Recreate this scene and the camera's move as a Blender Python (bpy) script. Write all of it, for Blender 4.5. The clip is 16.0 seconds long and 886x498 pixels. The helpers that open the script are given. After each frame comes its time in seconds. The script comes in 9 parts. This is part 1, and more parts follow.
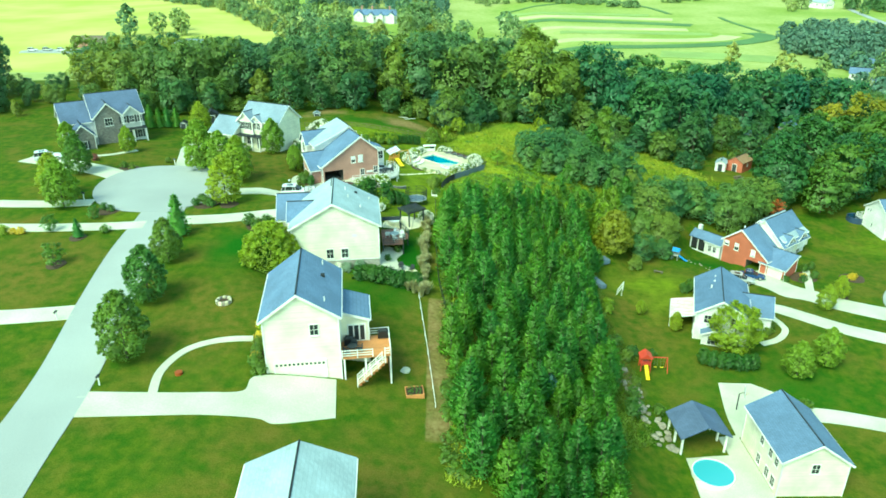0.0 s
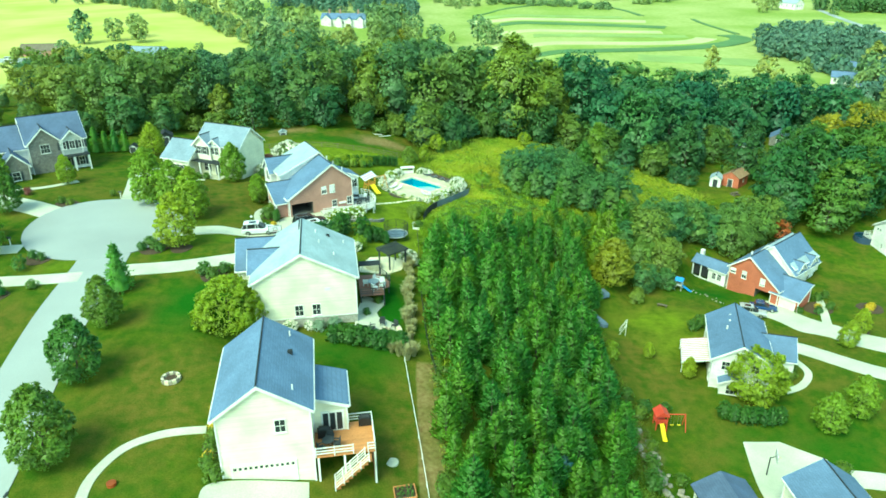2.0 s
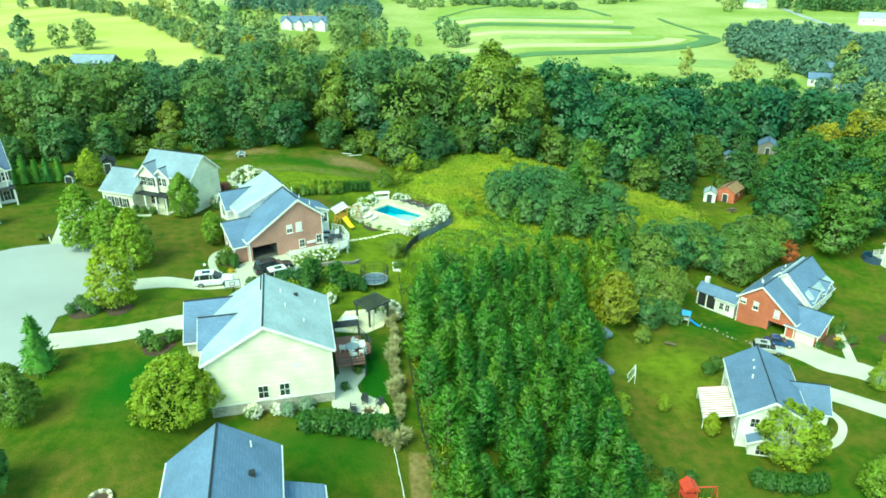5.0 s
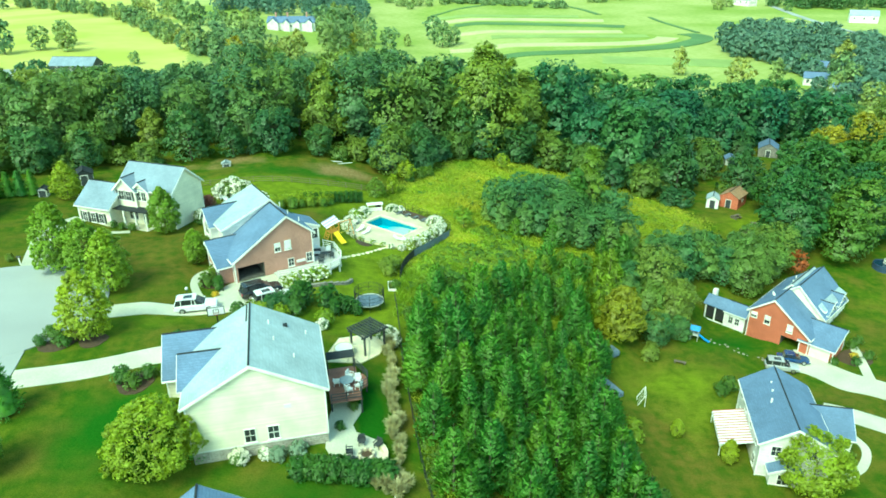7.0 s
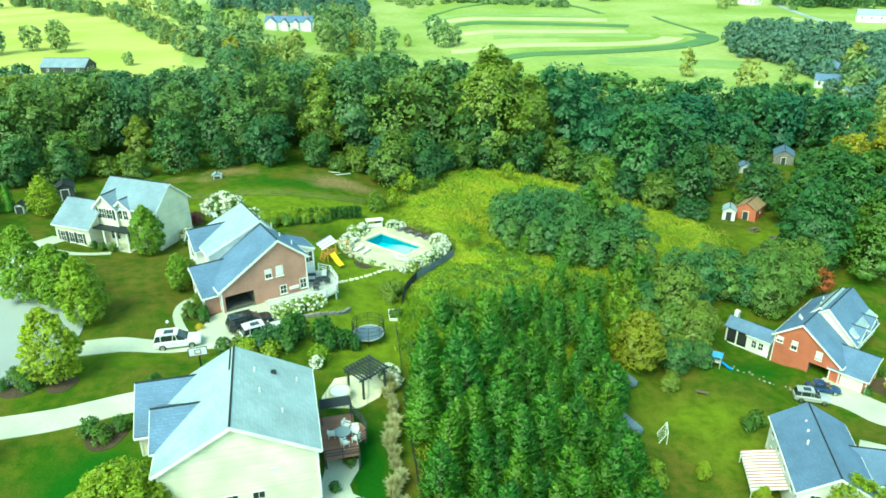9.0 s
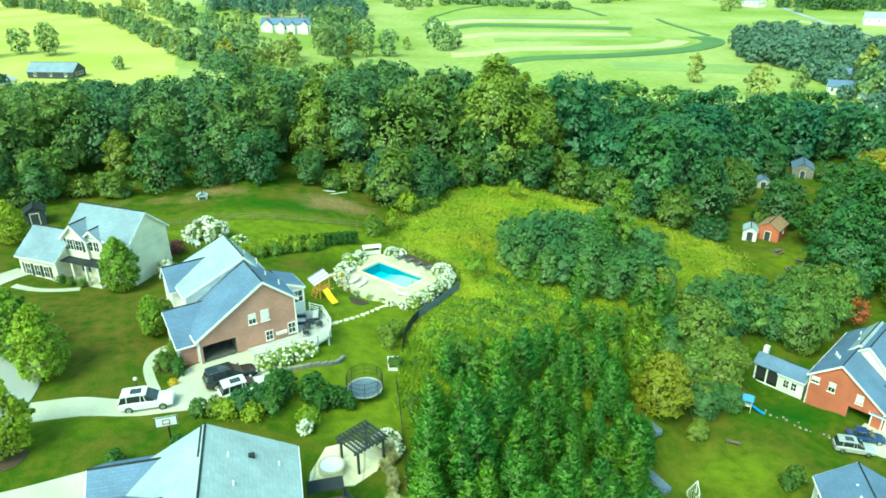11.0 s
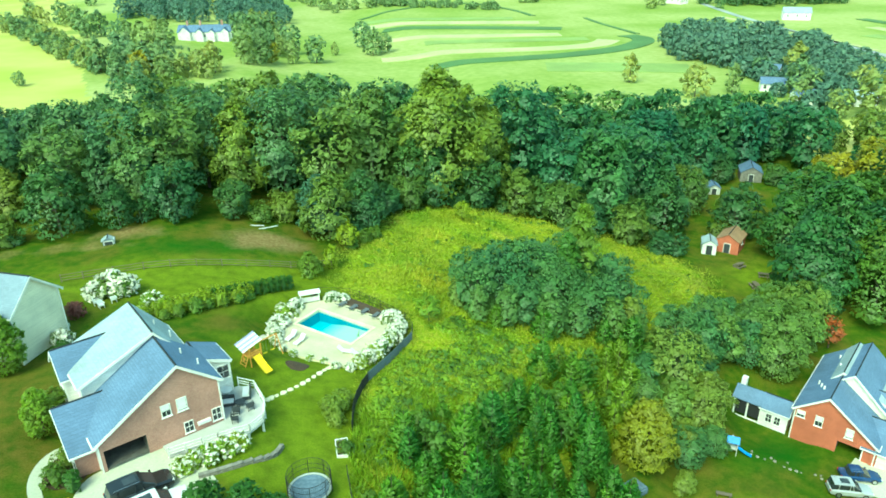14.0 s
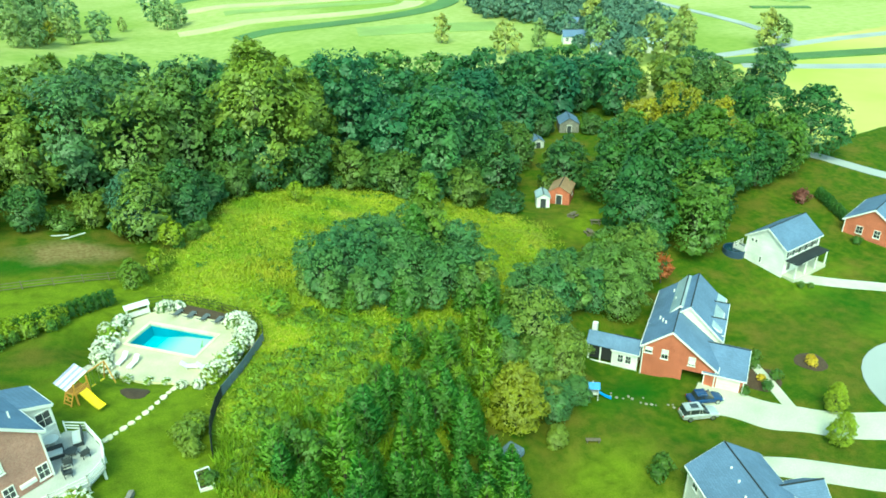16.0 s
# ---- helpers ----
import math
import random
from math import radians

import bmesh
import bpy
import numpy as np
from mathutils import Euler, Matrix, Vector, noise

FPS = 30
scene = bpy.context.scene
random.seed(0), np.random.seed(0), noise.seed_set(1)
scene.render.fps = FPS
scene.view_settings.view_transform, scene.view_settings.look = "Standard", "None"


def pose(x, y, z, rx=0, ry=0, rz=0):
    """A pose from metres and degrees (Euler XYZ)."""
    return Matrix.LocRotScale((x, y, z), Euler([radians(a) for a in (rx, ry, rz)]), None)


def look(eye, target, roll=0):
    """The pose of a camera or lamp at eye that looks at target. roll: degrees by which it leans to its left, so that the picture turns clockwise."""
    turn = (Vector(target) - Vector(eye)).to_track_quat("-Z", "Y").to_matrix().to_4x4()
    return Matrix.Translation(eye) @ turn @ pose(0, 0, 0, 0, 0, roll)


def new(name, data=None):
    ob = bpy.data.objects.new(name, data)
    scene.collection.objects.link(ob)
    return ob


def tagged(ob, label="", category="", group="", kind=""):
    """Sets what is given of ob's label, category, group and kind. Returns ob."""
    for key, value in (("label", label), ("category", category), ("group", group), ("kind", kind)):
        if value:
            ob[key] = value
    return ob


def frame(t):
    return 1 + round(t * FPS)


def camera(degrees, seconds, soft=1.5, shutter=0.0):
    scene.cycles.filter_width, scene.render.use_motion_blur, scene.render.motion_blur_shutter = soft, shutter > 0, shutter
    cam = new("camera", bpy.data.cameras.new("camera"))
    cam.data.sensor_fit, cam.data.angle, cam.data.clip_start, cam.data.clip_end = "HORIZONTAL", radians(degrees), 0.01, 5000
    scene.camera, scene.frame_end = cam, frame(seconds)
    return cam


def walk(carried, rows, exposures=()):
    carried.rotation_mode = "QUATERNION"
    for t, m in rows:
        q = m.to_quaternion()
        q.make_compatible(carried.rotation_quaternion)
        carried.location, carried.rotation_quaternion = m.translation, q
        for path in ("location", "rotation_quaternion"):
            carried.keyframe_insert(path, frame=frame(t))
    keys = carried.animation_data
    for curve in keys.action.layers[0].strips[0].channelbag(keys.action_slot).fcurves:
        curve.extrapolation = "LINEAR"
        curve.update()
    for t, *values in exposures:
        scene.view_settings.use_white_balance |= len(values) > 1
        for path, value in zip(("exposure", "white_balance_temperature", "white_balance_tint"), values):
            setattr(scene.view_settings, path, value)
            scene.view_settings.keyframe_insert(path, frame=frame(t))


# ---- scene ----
cam = camera(65.2, 16.0, soft=1.7)
PATH = [
    (0, (-0.028, 0.003, 38.995), (-0.02, 1.828, 38.178), -0.1),
    (0.5, (-0.44, 3.87, 39.062), (-0.433, 5.695, 38.245), -0.1),
    (1, (-0.92, 7.597, 39.106), (-0.911, 9.422, 38.288), -0.1),
    (1.2, (-1.08, 9.075, 39.133), (-1.071, 10.9, 38.315), -0.1),
    (1.4, (-1.239, 10.552, 39.16), (-1.151, 12.375, 38.342), -0.3),
    (1.5, (-1.319, 11.291, 39.174), (-1.231, 13.114, 38.356), -0.3),
    (2, (-1.722, 14.731, 39.272), (-1.634, 16.555, 38.457), -0.2),
    (2.5, (-2.103, 17.822, 39.322), (-2.015, 19.645, 38.505), -0.2),
    (3, (-2.34, 20.763, 39.382), (-2.249, 22.586, 38.565), -0.2),
    (3.3, (-2.585, 22.458, 39.378), (-2.418, 24.275, 38.56), -0.3),
    (3.5, (-2.749, 23.588, 39.375), (-2.582, 25.405, 38.557), -0.3),
    (4, (-3.044, 26.038, 39.376), (-2.876, 27.856, 38.559), -0.3),
    (6.5, (-3.886, 35.09, 39.338), (-3.673, 36.903, 38.519), -0.5),
    (7, (-3.974, 36.622, 39.334), (-3.76, 38.433, 38.514), -0.5),
    (7.5, (-3.951, 38.3, 39.369), (-3.737, 40.111, 38.547), -0.5),
    (8, (-3.873, 40.208, 39.371), (-3.66, 42.017, 38.547), -0.5),
    (8.5, (-3.792, 42.391, 39.402), (-3.577, 44.2, 38.577), -0.5),
    (9, (-3.661, 44.821, 39.433), (-3.447, 46.63, 38.608), -0.5),
    (9.2, (-3.605, 45.842, 39.442), (-3.389, 47.651, 38.617), -0.4),
    (11.5, (-3.154, 57.668, 39.733), (-2.935, 59.477, 38.909), -0.4),
    (12, (-3.116, 60.048, 39.764), (-2.897, 61.858, 38.941), -0.4),
    (12.5, (-3.102, 62.27, 39.811), (-2.881, 64.079, 38.987), -0.4),
    (13, (-3.045, 64.325, 39.87), (-2.825, 66.135, 39.047), -0.5),
    (13.5, (-2.75, 66.267, 39.931), (-2.45, 68.064, 39.107), -0.7),
    (14, (-2.699, 68.08, 39.943), (-2.303, 69.858, 39.117), -0.9),
    (14.5, (-2.64, 69.75, 39.906), (-1.983, 71.443, 39.069), -1.3),
    (15, (-2.741, 71.25, 39.853), (-1.965, 72.888, 39.009), -1.4),
    (15.5, (-2.894, 72.544, 39.682), (-2.06, 74.152, 38.835), -1.4),
    (16, (-3.009, 73.296, 39.317), (-2.178, 74.866, 38.399), -1.4),
]
walk(cam, [(t, look(eye, target, roll)) for t, eye, target, roll in PATH], [(0.0, 1.53, 7000, -46), (16.0, 1.53, 7000, -46)])

# ---- world, sun ----
world = bpy.data.worlds.new("sky")
scene.world = world
world.use_nodes = True
wn = world.node_tree.nodes
sky = wn.new("ShaderNodeTexSky")
sky.sky_type = "NISHITA"
sky.sun_disc = False
SUN_EL, SUN_AZ = 51.0, 220.0          # degrees; azimuth clockwise from +y
sky.sun_elevation, sky.sun_rotation = radians(SUN_EL), radians(SUN_AZ)
wn["Background"].inputs["Strength"].default_value = 0.15
world.node_tree.links.new(sky.outputs["Color"], wn["Background"].inputs["Color"])
sun = new("sun", bpy.data.lights.new("sun", "SUN"))
sun.data.energy, sun.data.angle, sun.data.color = 1.5, radians(30), (1.0, 0.97, 0.90)
sun_dir = Vector((math.sin(radians(SUN_AZ)) * math.cos(radians(SUN_EL)), math.cos(radians(SUN_AZ)) * math.cos(radians(SUN_EL)), math.sin(radians(SUN_EL))))
sun.matrix_basis = look(sun_dir * 200, (0, 0, 0))

# ---- materials ----


def surf(name, c1, c2, rough=0.8, grain=3.0, patch=0.25, bump=0.15, metal=0.0, vary=0.0, spec=0.4, island=False, trans=0.0):
    """Two-scale procedural surface: fine grain between c1 and c2, slow patches in brightness, relief from the grain."""
    m = bpy.data.materials.new(name)
    m.use_nodes = True
    nt = m.node_tree
    n, li = nt.nodes, nt.links
    bsdf = n["Principled BSDF"]
    co = n.new("ShaderNodeTexCoord")
    fine, slow = n.new("ShaderNodeTexNoise"), n.new("ShaderNodeTexNoise")
    fine.inputs["Scale"].default_value, fine.inputs["Detail"].default_value = grain, 4.0
    slow.inputs["Scale"].default_value, slow.inputs["Detail"].default_value = patch, 3.0
    for t in (fine, slow):
        li.new(co.outputs["Object"], t.inputs["Vector"])
    mix = n.new("ShaderNodeMix")
    mix.data_type = "RGBA"
    mix.inputs["A"].default_value, mix.inputs["B"].default_value = (*c1, 1), (*c2, 1)
    ramp = n.new("ShaderNodeMapRange")
    ramp.inputs["From Min"].default_value, ramp.inputs["From Max"].default_value = 0.3, 0.7
    li.new(fine.outputs["Fac"], ramp.inputs["Value"])
    li.new(ramp.outputs["Result"], mix.inputs["Factor"])
    hsv = n.new("ShaderNodeHueSaturation")
    rng = n.new("ShaderNodeMapRange")
    rng.inputs["From Min"].default_value, rng.inputs["From Max"].default_value = 0.3, 0.7
    rng.inputs["To Min"].default_value, rng.inputs["To Max"].default_value = 0.84, 1.14
    li.new(slow.outputs["Fac"], rng.inputs["Value"])
    val = rng.outputs["Result"]
    if vary or island:
        src = n.new("ShaderNodeNewGeometry").outputs["Random Per Island"] if island else n.new("ShaderNodeObjectInfo").outputs["Random"]
        r2 = n.new("ShaderNodeMapRange")
        r2.inputs["To Min"].default_value, r2.inputs["To Max"].default_value = 1 - (vary or 0.2), 1 + (vary or 0.2)
        li.new(src, r2.inputs["Value"])
        mul = n.new("ShaderNodeMath")
        mul.operation = "MULTIPLY"
        li.new(val, mul.inputs[0])
        li.new(r2.outputs["Result"], mul.inputs[1])
        val = mul.outputs["Value"]
    li.new(val, hsv.inputs["Value"])
    li.new(mix.outputs["Result"], hsv.inputs["Color"])
    li.new(hsv.outputs["Color"], bsdf.inputs["Base Color"])
    bsdf.inputs["Roughness"].default_value, bsdf.inputs["Metallic"].default_value = rough, metal
    bsdf.inputs["Specular IOR Level"].default_value = spec
    if bump:
        b = n.new("ShaderNodeBump")
        b.inputs["Strength"].default_value, b.inputs["Distance"].default_value = bump, 0.05
        li.new(fine.outputs["Fac"], b.inputs["Height"])
        li.new(b.outputs["Normal"], bsdf.inputs["Normal"])
    return m


def courses(m, step, depth, dark, axis="Z", run=None):
    """Adds horizontal courses (siding laps, shingle rows, brick courses) to a surf() material."""
    nt = m.node_tree
    n, li = nt.nodes, nt.links
    bsdf = n["Principled BSDF"]
    co = n.new("ShaderNodeTexCoord")
    old = bsdf.inputs["Base Color"].links[0].from_socket
    bt = n.new("ShaderNodeTexBrick")
    bt.inputs["Scale"].default_value = 1.0
    bt.inputs["Row Height"].default_value, bt.inputs["Brick Width"].default_value = step, run or step * 3
    bt.inputs["Mortar Size"].default_value, bt.inputs["Mortar Smooth"].default_value = depth, 0.3
    bt.inputs["Color1"].default_value, bt.inputs["Color2"].default_value = (0.92, 0.92, 0.92, 1), (1.08, 1.08, 1.08, 1)
    bt.inputs["Mortar"].default_value = (dark, dark, dark, 1)
    sep, com = n.new("ShaderNodeSeparateXYZ"), n.new("ShaderNodeCombineXYZ")
    li.new(co.outputs["Object"], sep.inputs["Vector"])
    add = n.new("ShaderNodeMath")
    add.operation = "ADD"
    li.new(sep.outputs["X"], add.inputs[0])
    li.new(sep.outputs["Y"], add.inputs[1])
    li.new(add.outputs["Value"], com.inputs["X"])
    li.new(sep.outputs["Z"], com.inputs["Y"])
    li.new(com.outputs["Vector"], bt.inputs["Vector"])
    mul = n.new("ShaderNodeMix")
    mul.data_type, mul.blend_type = "RGBA", "MULTIPLY"
    mul.inputs["Factor"].default_value = 1.0
    li.new(old, mul.inputs["A"])
    li.new(bt.outputs["Color"], mul.inputs["B"])
    li.new(mul.outputs["Result"], bsdf.inputs["Base Color"])
    return m


def leafy(name, stops, trans=0.4, rough=0.48):
    """Leaves: colour by tree (object random) and by leaf (island random), some light passing through."""
    m = bpy.data.materials.new(name)
    m.use_nodes = True
    nt = m.node_tree
    n, li = nt.nodes, nt.links
    bsdf = n["Principled BSDF"]
    info, geo = n.new("ShaderNodeObjectInfo"), n.new("ShaderNodeNewGeometry")
    ramp = n.new("ShaderNodeValToRGB")
    ramp.color_ramp.interpolation = "LINEAR"
    for k, c in enumerate(stops):
        e = ramp.color_ramp.elements[k] if k < 2 else ramp.color_ramp.elements.new(k / (len(stops) - 1))
        e.position, e.color = k / (len(stops) - 1), (*c, 1)
    li.new(info.outputs["Random"], ramp.inputs["Fac"])
    mr = n.new("ShaderNodeMapRange")
    mr.inputs["To Min"].default_value, mr.inputs["To Max"].default_value = 0.84, 1.18
    li.new(geo.outputs["Random Per Island"], mr.inputs["Value"])
    tn = n.new("ShaderNodeTexNoise")
    tn.inputs["Scale"].default_value = 0.55
    co = n.new("ShaderNodeTexCoord")
    li.new(co.outputs["Object"], tn.inputs["Vector"])
    mr2 = n.new("ShaderNodeMapRange")
    mr2.inputs["From Min"].default_value, mr2.inputs["From Max"].default_value = 0.3, 0.7
    mr2.inputs["To Min"].default_value, mr2.inputs["To Max"].default_value = 0.75, 1.3
    li.new(tn.outputs["Fac"], mr2.inputs["Value"])
    mul = n.new("ShaderNodeMath")
    mul.operation = "MULTIPLY"
    li.new(mr.outputs["Result"], mul.inputs[0])
    li.new(mr2.outputs["Result"], mul.inputs[1])
    hsv = n.new("ShaderNodeHueSaturation")
    li.new(ramp.outputs["Color"], hsv.inputs["Color"])
    li.new(mul.outputs["Value"], hsv.inputs["Value"])
    li.new(hsv.outputs["Color"], bsdf.inputs["Base Color"])
    bsdf.inputs["Roughness"].default_value = rough
    bsdf.inputs["Specular IOR Level"].default_value = 0.5
    if trans:
        tl, ms = n.new("ShaderNodeBsdfTranslucent"), n.new("ShaderNodeMixShader")
        li.new(hsv.outputs["Color"], tl.inputs["Color"])
        ms.inputs["Fac"].default_value = trans
        li.new(bsdf.outputs["BSDF"], ms.inputs[1])
        li.new(tl.outputs["BSDF"], ms.inputs[2])
        li.new(ms.outputs["Shader"], n["Material Output"].inputs["Surface"])
    return m


M = {}
M["siding_cream"] = courses(surf("siding_cream", (0.83, 0.77, 0.61), (0.87, 0.81, 0.65), 0.55, 20, 0.4, 0.03), 0.11, 0.012, 0.8, run=40)
M["siding_white"] = courses(surf("siding_white", (0.83, 0.79, 0.75), (0.87, 0.83, 0.80), 0.55, 20, 0.4, 0.03), 0.11, 0.012, 0.8, run=40)
M["siding_grey"] = courses(surf("siding_grey", (0.45, 0.45, 0.42), (0.52, 0.52, 0.49), 0.6, 20, 0.4, 0.03), 0.11, 0.012, 0.8, run=40)
M["brick_red"] = courses(surf("brick_red", (0.38, 0.095, 0.055), (0.48, 0.150, 0.090), 0.85, 9, 0.5, 0.1), 0.075, 0.01, 1.5, run=0.22)
M["brick_brown"] = courses(surf("brick_brown", (0.35, 0.17, 0.135), (0.46, 0.26, 0.21), 0.85, 9, 0.5, 0.1), 0.075, 0.01, 1.4, run=0.22)
M["stone"] = courses(surf("stone", (0.34, 0.31, 0.27), (0.52, 0.48, 0.42), 0.85, 2.5, 0.6, 0.25), 0.22, 0.02, 0.6, run=0.5)
M["shingle_mid"] = courses(surf("shingle_mid", (0.19, 0.24, 0.31), (0.26, 0.31, 0.39), 0.65, 14, 0.35, 0.12, spec=0.35), 0.14, 0.010, 0.86, run=0.32)
M["shingle_slate"] = courses(surf("shingle_slate", (0.085, 0.115, 0.20), (0.13, 0.165, 0.27), 0.75, 14, 0.35, 0.2, spec=0.2), 0.14, 0.012, 0.8, run=0.32)
M["stone_dark"] = courses(surf("stone_dark", (0.17, 0.155, 0.14), (0.30, 0.27, 0.24), 0.85, 2.5, 0.6, 0.25), 0.22, 0.02, 0.6, run=0.5)
# slate blue-grey with extra blue in the colour for reflected sky
M["shingle"] = courses(surf("shingle", (0.112, 0.166, 0.275), (0.158, 0.222, 0.358), 0.7, 14, 0.35, 0.2, spec=0.3), 0.14, 0.012, 0.8, run=0.32)
# paler base colour, raised to carry the roofs' cyan sheen
M["shingle_light"] = courses(surf("shingle_light", (0.31, 0.37, 0.41), (0.39, 0.45, 0.49), 0.6, 14, 0.35, 0.12, spec=0.45), 0.14, 0.010, 0.88, run=0.32)
M["roof_dark"] = surf("roof_dark", (0.022, 0.026, 0.03), (0.045, 0.05, 0.055), 0.85, 12, 0.4, spec=0.15)
M["roof_brown"] = courses(surf("roof_brown", (0.28, 0.17, 0.10), (0.40, 0.25, 0.15), 0.8, 12, 0.4, 0.2), 0.14, 0.012, 0.7, run=0.3)
M["trim"] = surf("trim_white", (0.83, 0.80, 0.76), (0.87, 0.84, 0.80), 0.45, 6, 0.5, 0.02)
M["glass"] = surf("window_glass", (0.025, 0.03, 0.035), (0.05, 0.055, 0.06), 0.08, 1.0, 0.4, 0.0, spec=0.8)
M["shutter"] = surf("shutter_dark", (0.04, 0.045, 0.05), (0.06, 0.065, 0.07), 0.6, 10, 0.5, 0.05)
M["door"] = surf("door_panel", (0.80, 0.76, 0.62), (0.84, 0.80, 0.66), 0.5, 6, 0.5, 0.03)
M["cushion_grey"] = surf("cushion_grey", (0.10, 0.11, 0.12), (0.15, 0.16, 0.17), 0.85, 6, 0.5, 0.03)
M["dark_inside"] = surf("garage_inside", (0.10, 0.09, 0.08), (0.16, 0.15, 0.13), 0.9, 2, 0.5)
M["concrete"] = surf("concrete", (0.48, 0.47, 0.37), (0.58, 0.57, 0.45), 0.85, 6, 0.22, 0.08)
M["asphalt"] = surf("asphalt_pale", (0.311, 0.319, 0.315), (0.370, 0.378, 0.374), 0.85, 12, 0.05, 0.10)
M["paver"] = courses(surf("paver", (0.74, 0.66, 0.44), (0.82, 0.74, 0.52), 0.85, 5, 0.4, 0.1), 0.4, 0.02, 0.7)
M["deck"] = surf("deck_wood", (0.50, 0.20, 0.07), (0.62, 0.28, 0.11), 0.65, 8, 0.6, 0.1, vary=0.12)
M["deck_grey"] = surf("deck_grey", (0.48, 0.47, 0.44), (0.6, 0.59, 0.55), 0.7, 8, 0.6, 0.1, vary=0.1)
M["deck_rust"] = surf("deck_rust", (0.25, 0.11, 0.08), (0.34, 0.17, 0.12), 0.7, 8, 0.6, 0.1, vary=0.1)
M["cedar"] = surf("cedar_orange", (0.62, 0.28, 0.05), (0.75, 0.38, 0.09), 0.6, 6, 0.6, 0.08)
M["yellow"] = surf("plastic_yellow", (0.85, 0.60, 0.03), (0.9, 0.66, 0.05), 0.35, 3, 0.5, 0.0)
M["red"] = surf("plastic_red", (0.55, 0.05, 0.03), (0.66, 0.08, 0.05), 0.45, 3, 0.5, 0.0)
M["blue"] = surf("plastic_blue", (0.03, 0.22, 0.62), (0.05, 0.28, 0.72), 0.4, 3, 0.5, 0.0)
M["white"] = surf("white_fabric", (0.78, 0.78, 0.76), (0.84, 0.84, 0.82), 0.7, 6, 0.5, 0.03)
M["black"] = surf("black_metal", (0.012, 0.013, 0.014), (0.025, 0.026, 0.028), 0.45, 8, 0.5, 0.03)
M["rubber"] = surf("rubber", (0.015, 0.015, 0.016), (0.03, 0.03, 0.03), 0.8, 10, 0.5, 0.05)
M["steel"] = surf("steel", (0.5, 0.5, 0.52), (0.6, 0.6, 0.62), 0.3, 8, 0.5, 0.0, metal=0.9)
M["car_white"] = surf("car_paint_white", (0.78, 0.78, 0.78), (0.82, 0.82, 0.82), 0.18, 2, 0.4, 0.0, spec=0.6)
M["car_black"] = surf("car_paint_black", (0.012, 0.013, 0.015), (0.02, 0.021, 0.024), 0.12, 2, 0.4, 0.0, spec=0.8)
M["car_silver"] = surf("car_paint_silver", (0.55, 0.55, 0.54), (0.62, 0.62, 0.61), 0.25, 2, 0.4, 0.0, metal=0.4)
M["car_blue"] = surf("car_paint_blue", (0.015, 0.045, 0.14), (0.02, 0.06, 0.18), 0.15, 2, 0.4, 0.0, spec=0.8)
M["lamp_glass"] = surf("lamp_glass", (0.7, 0.7, 0.68), (0.8, 0.8, 0.78), 0.2, 3, 0.5, 0.0)
M["tail"] = surf("tail_red", (0.4, 0.02, 0.02), (0.5, 0.03, 0.03), 0.25, 3, 0.5, 0.0)
M["mulch"] = surf("mulch", (0.05, 0.032, 0.02), (0.10, 0.065, 0.04), 0.95, 9, 0.7, 0.4)
M["rock"] = surf("boulder", (0.22, 0.19, 0.15), (0.37, 0.32, 0.26), 0.9, 3, 0.6, 0.4, vary=0.2)
M["bark"] = surf("bark", (0.07, 0.055, 0.04), (0.14, 0.11, 0.085), 0.95, 5, 0.6, 0.5)
M["fence_wood"] = surf("fence_wood", (0.13, 0.10, 0.07), (0.2, 0.16, 0.12), 0.85, 6, 0.6, 0.15)
M["net"] = surf("net_black", (0.02, 0.02, 0.022), (0.03, 0.03, 0.032), 0.8, 9, 0.5, 0.0)
M["tarp_blue"] = surf("tarp_blue", (0.10, 0.14, 0.20), (0.17, 0.22, 0.29), 0.55, 4, 0.5, 0.1)
M["red_awning"] = surf("awning_red", (0.42, 0.10, 0.05), (0.50, 0.14, 0.07), 0.8, 6, 0.5, 0.03)
M["patch_green"] = surf("tank_grey", (0.25, 0.3, 0.33), (0.33, 0.38, 0.42), 0.6, 4, 0.5, 0.05)
M["blossom"] = leafy("blossom_white", [(0.74, 0.72, 0.58), (0.82, 0.80, 0.68)], 0.2)
M["blossom_yellow"] = leafy("blossom_yellow", [(0.60, 0.42, 0.03), (0.70, 0.52, 0.06)], 0.2)
M["leaf_wood"] = leafy("leaf_woodland", [(0.100, 0.200, 0.084), (0.128, 0.225, 0.076), (0.160, 0.250, 0.062), (0.205, 0.280, 0.054), (0.285, 0.318, 0.044)])
M["leaf_lime"] = leafy("leaf_yard", [(0.230, 0.350, 0.034), (0.295, 0.395, 0.033), (0.385, 0.440, 0.033)])
M["leaf_yard"] = leafy("leaf_shade", [(0.106, 0.225, 0.036), (0.151, 0.260, 0.034), (0.207, 0.290, 0.036)])
M["leaf_pine"] = leafy("needle_pine", [(0.110, 0.290, 0.050), (0.142, 0.330, 0.046), (0.175, 0.362, 0.042), (0.225, 0.400, 0.040)], 0.45)
M["leaf_spruce"] = leafy("needle_blue", [(0.10, 0.22, 0.24), (0.13, 0.26, 0.28)], 0.1)
M["leaf_shrub"] = leafy("leaf_shrub", [(0.084, 0.180, 0.030), (0.129, 0.215, 0.028), (0.196, 0.260, 0.028)])
M["leaf_dark"] = leafy("leaf_dark", [(0.096, 0.215, 0.080), (0.140, 0.260, 0.072)])
M["leaf_silver"] = leafy("leaf_silver", [(0.24, 0.34, 0.22), (0.30, 0.40, 0.28)])
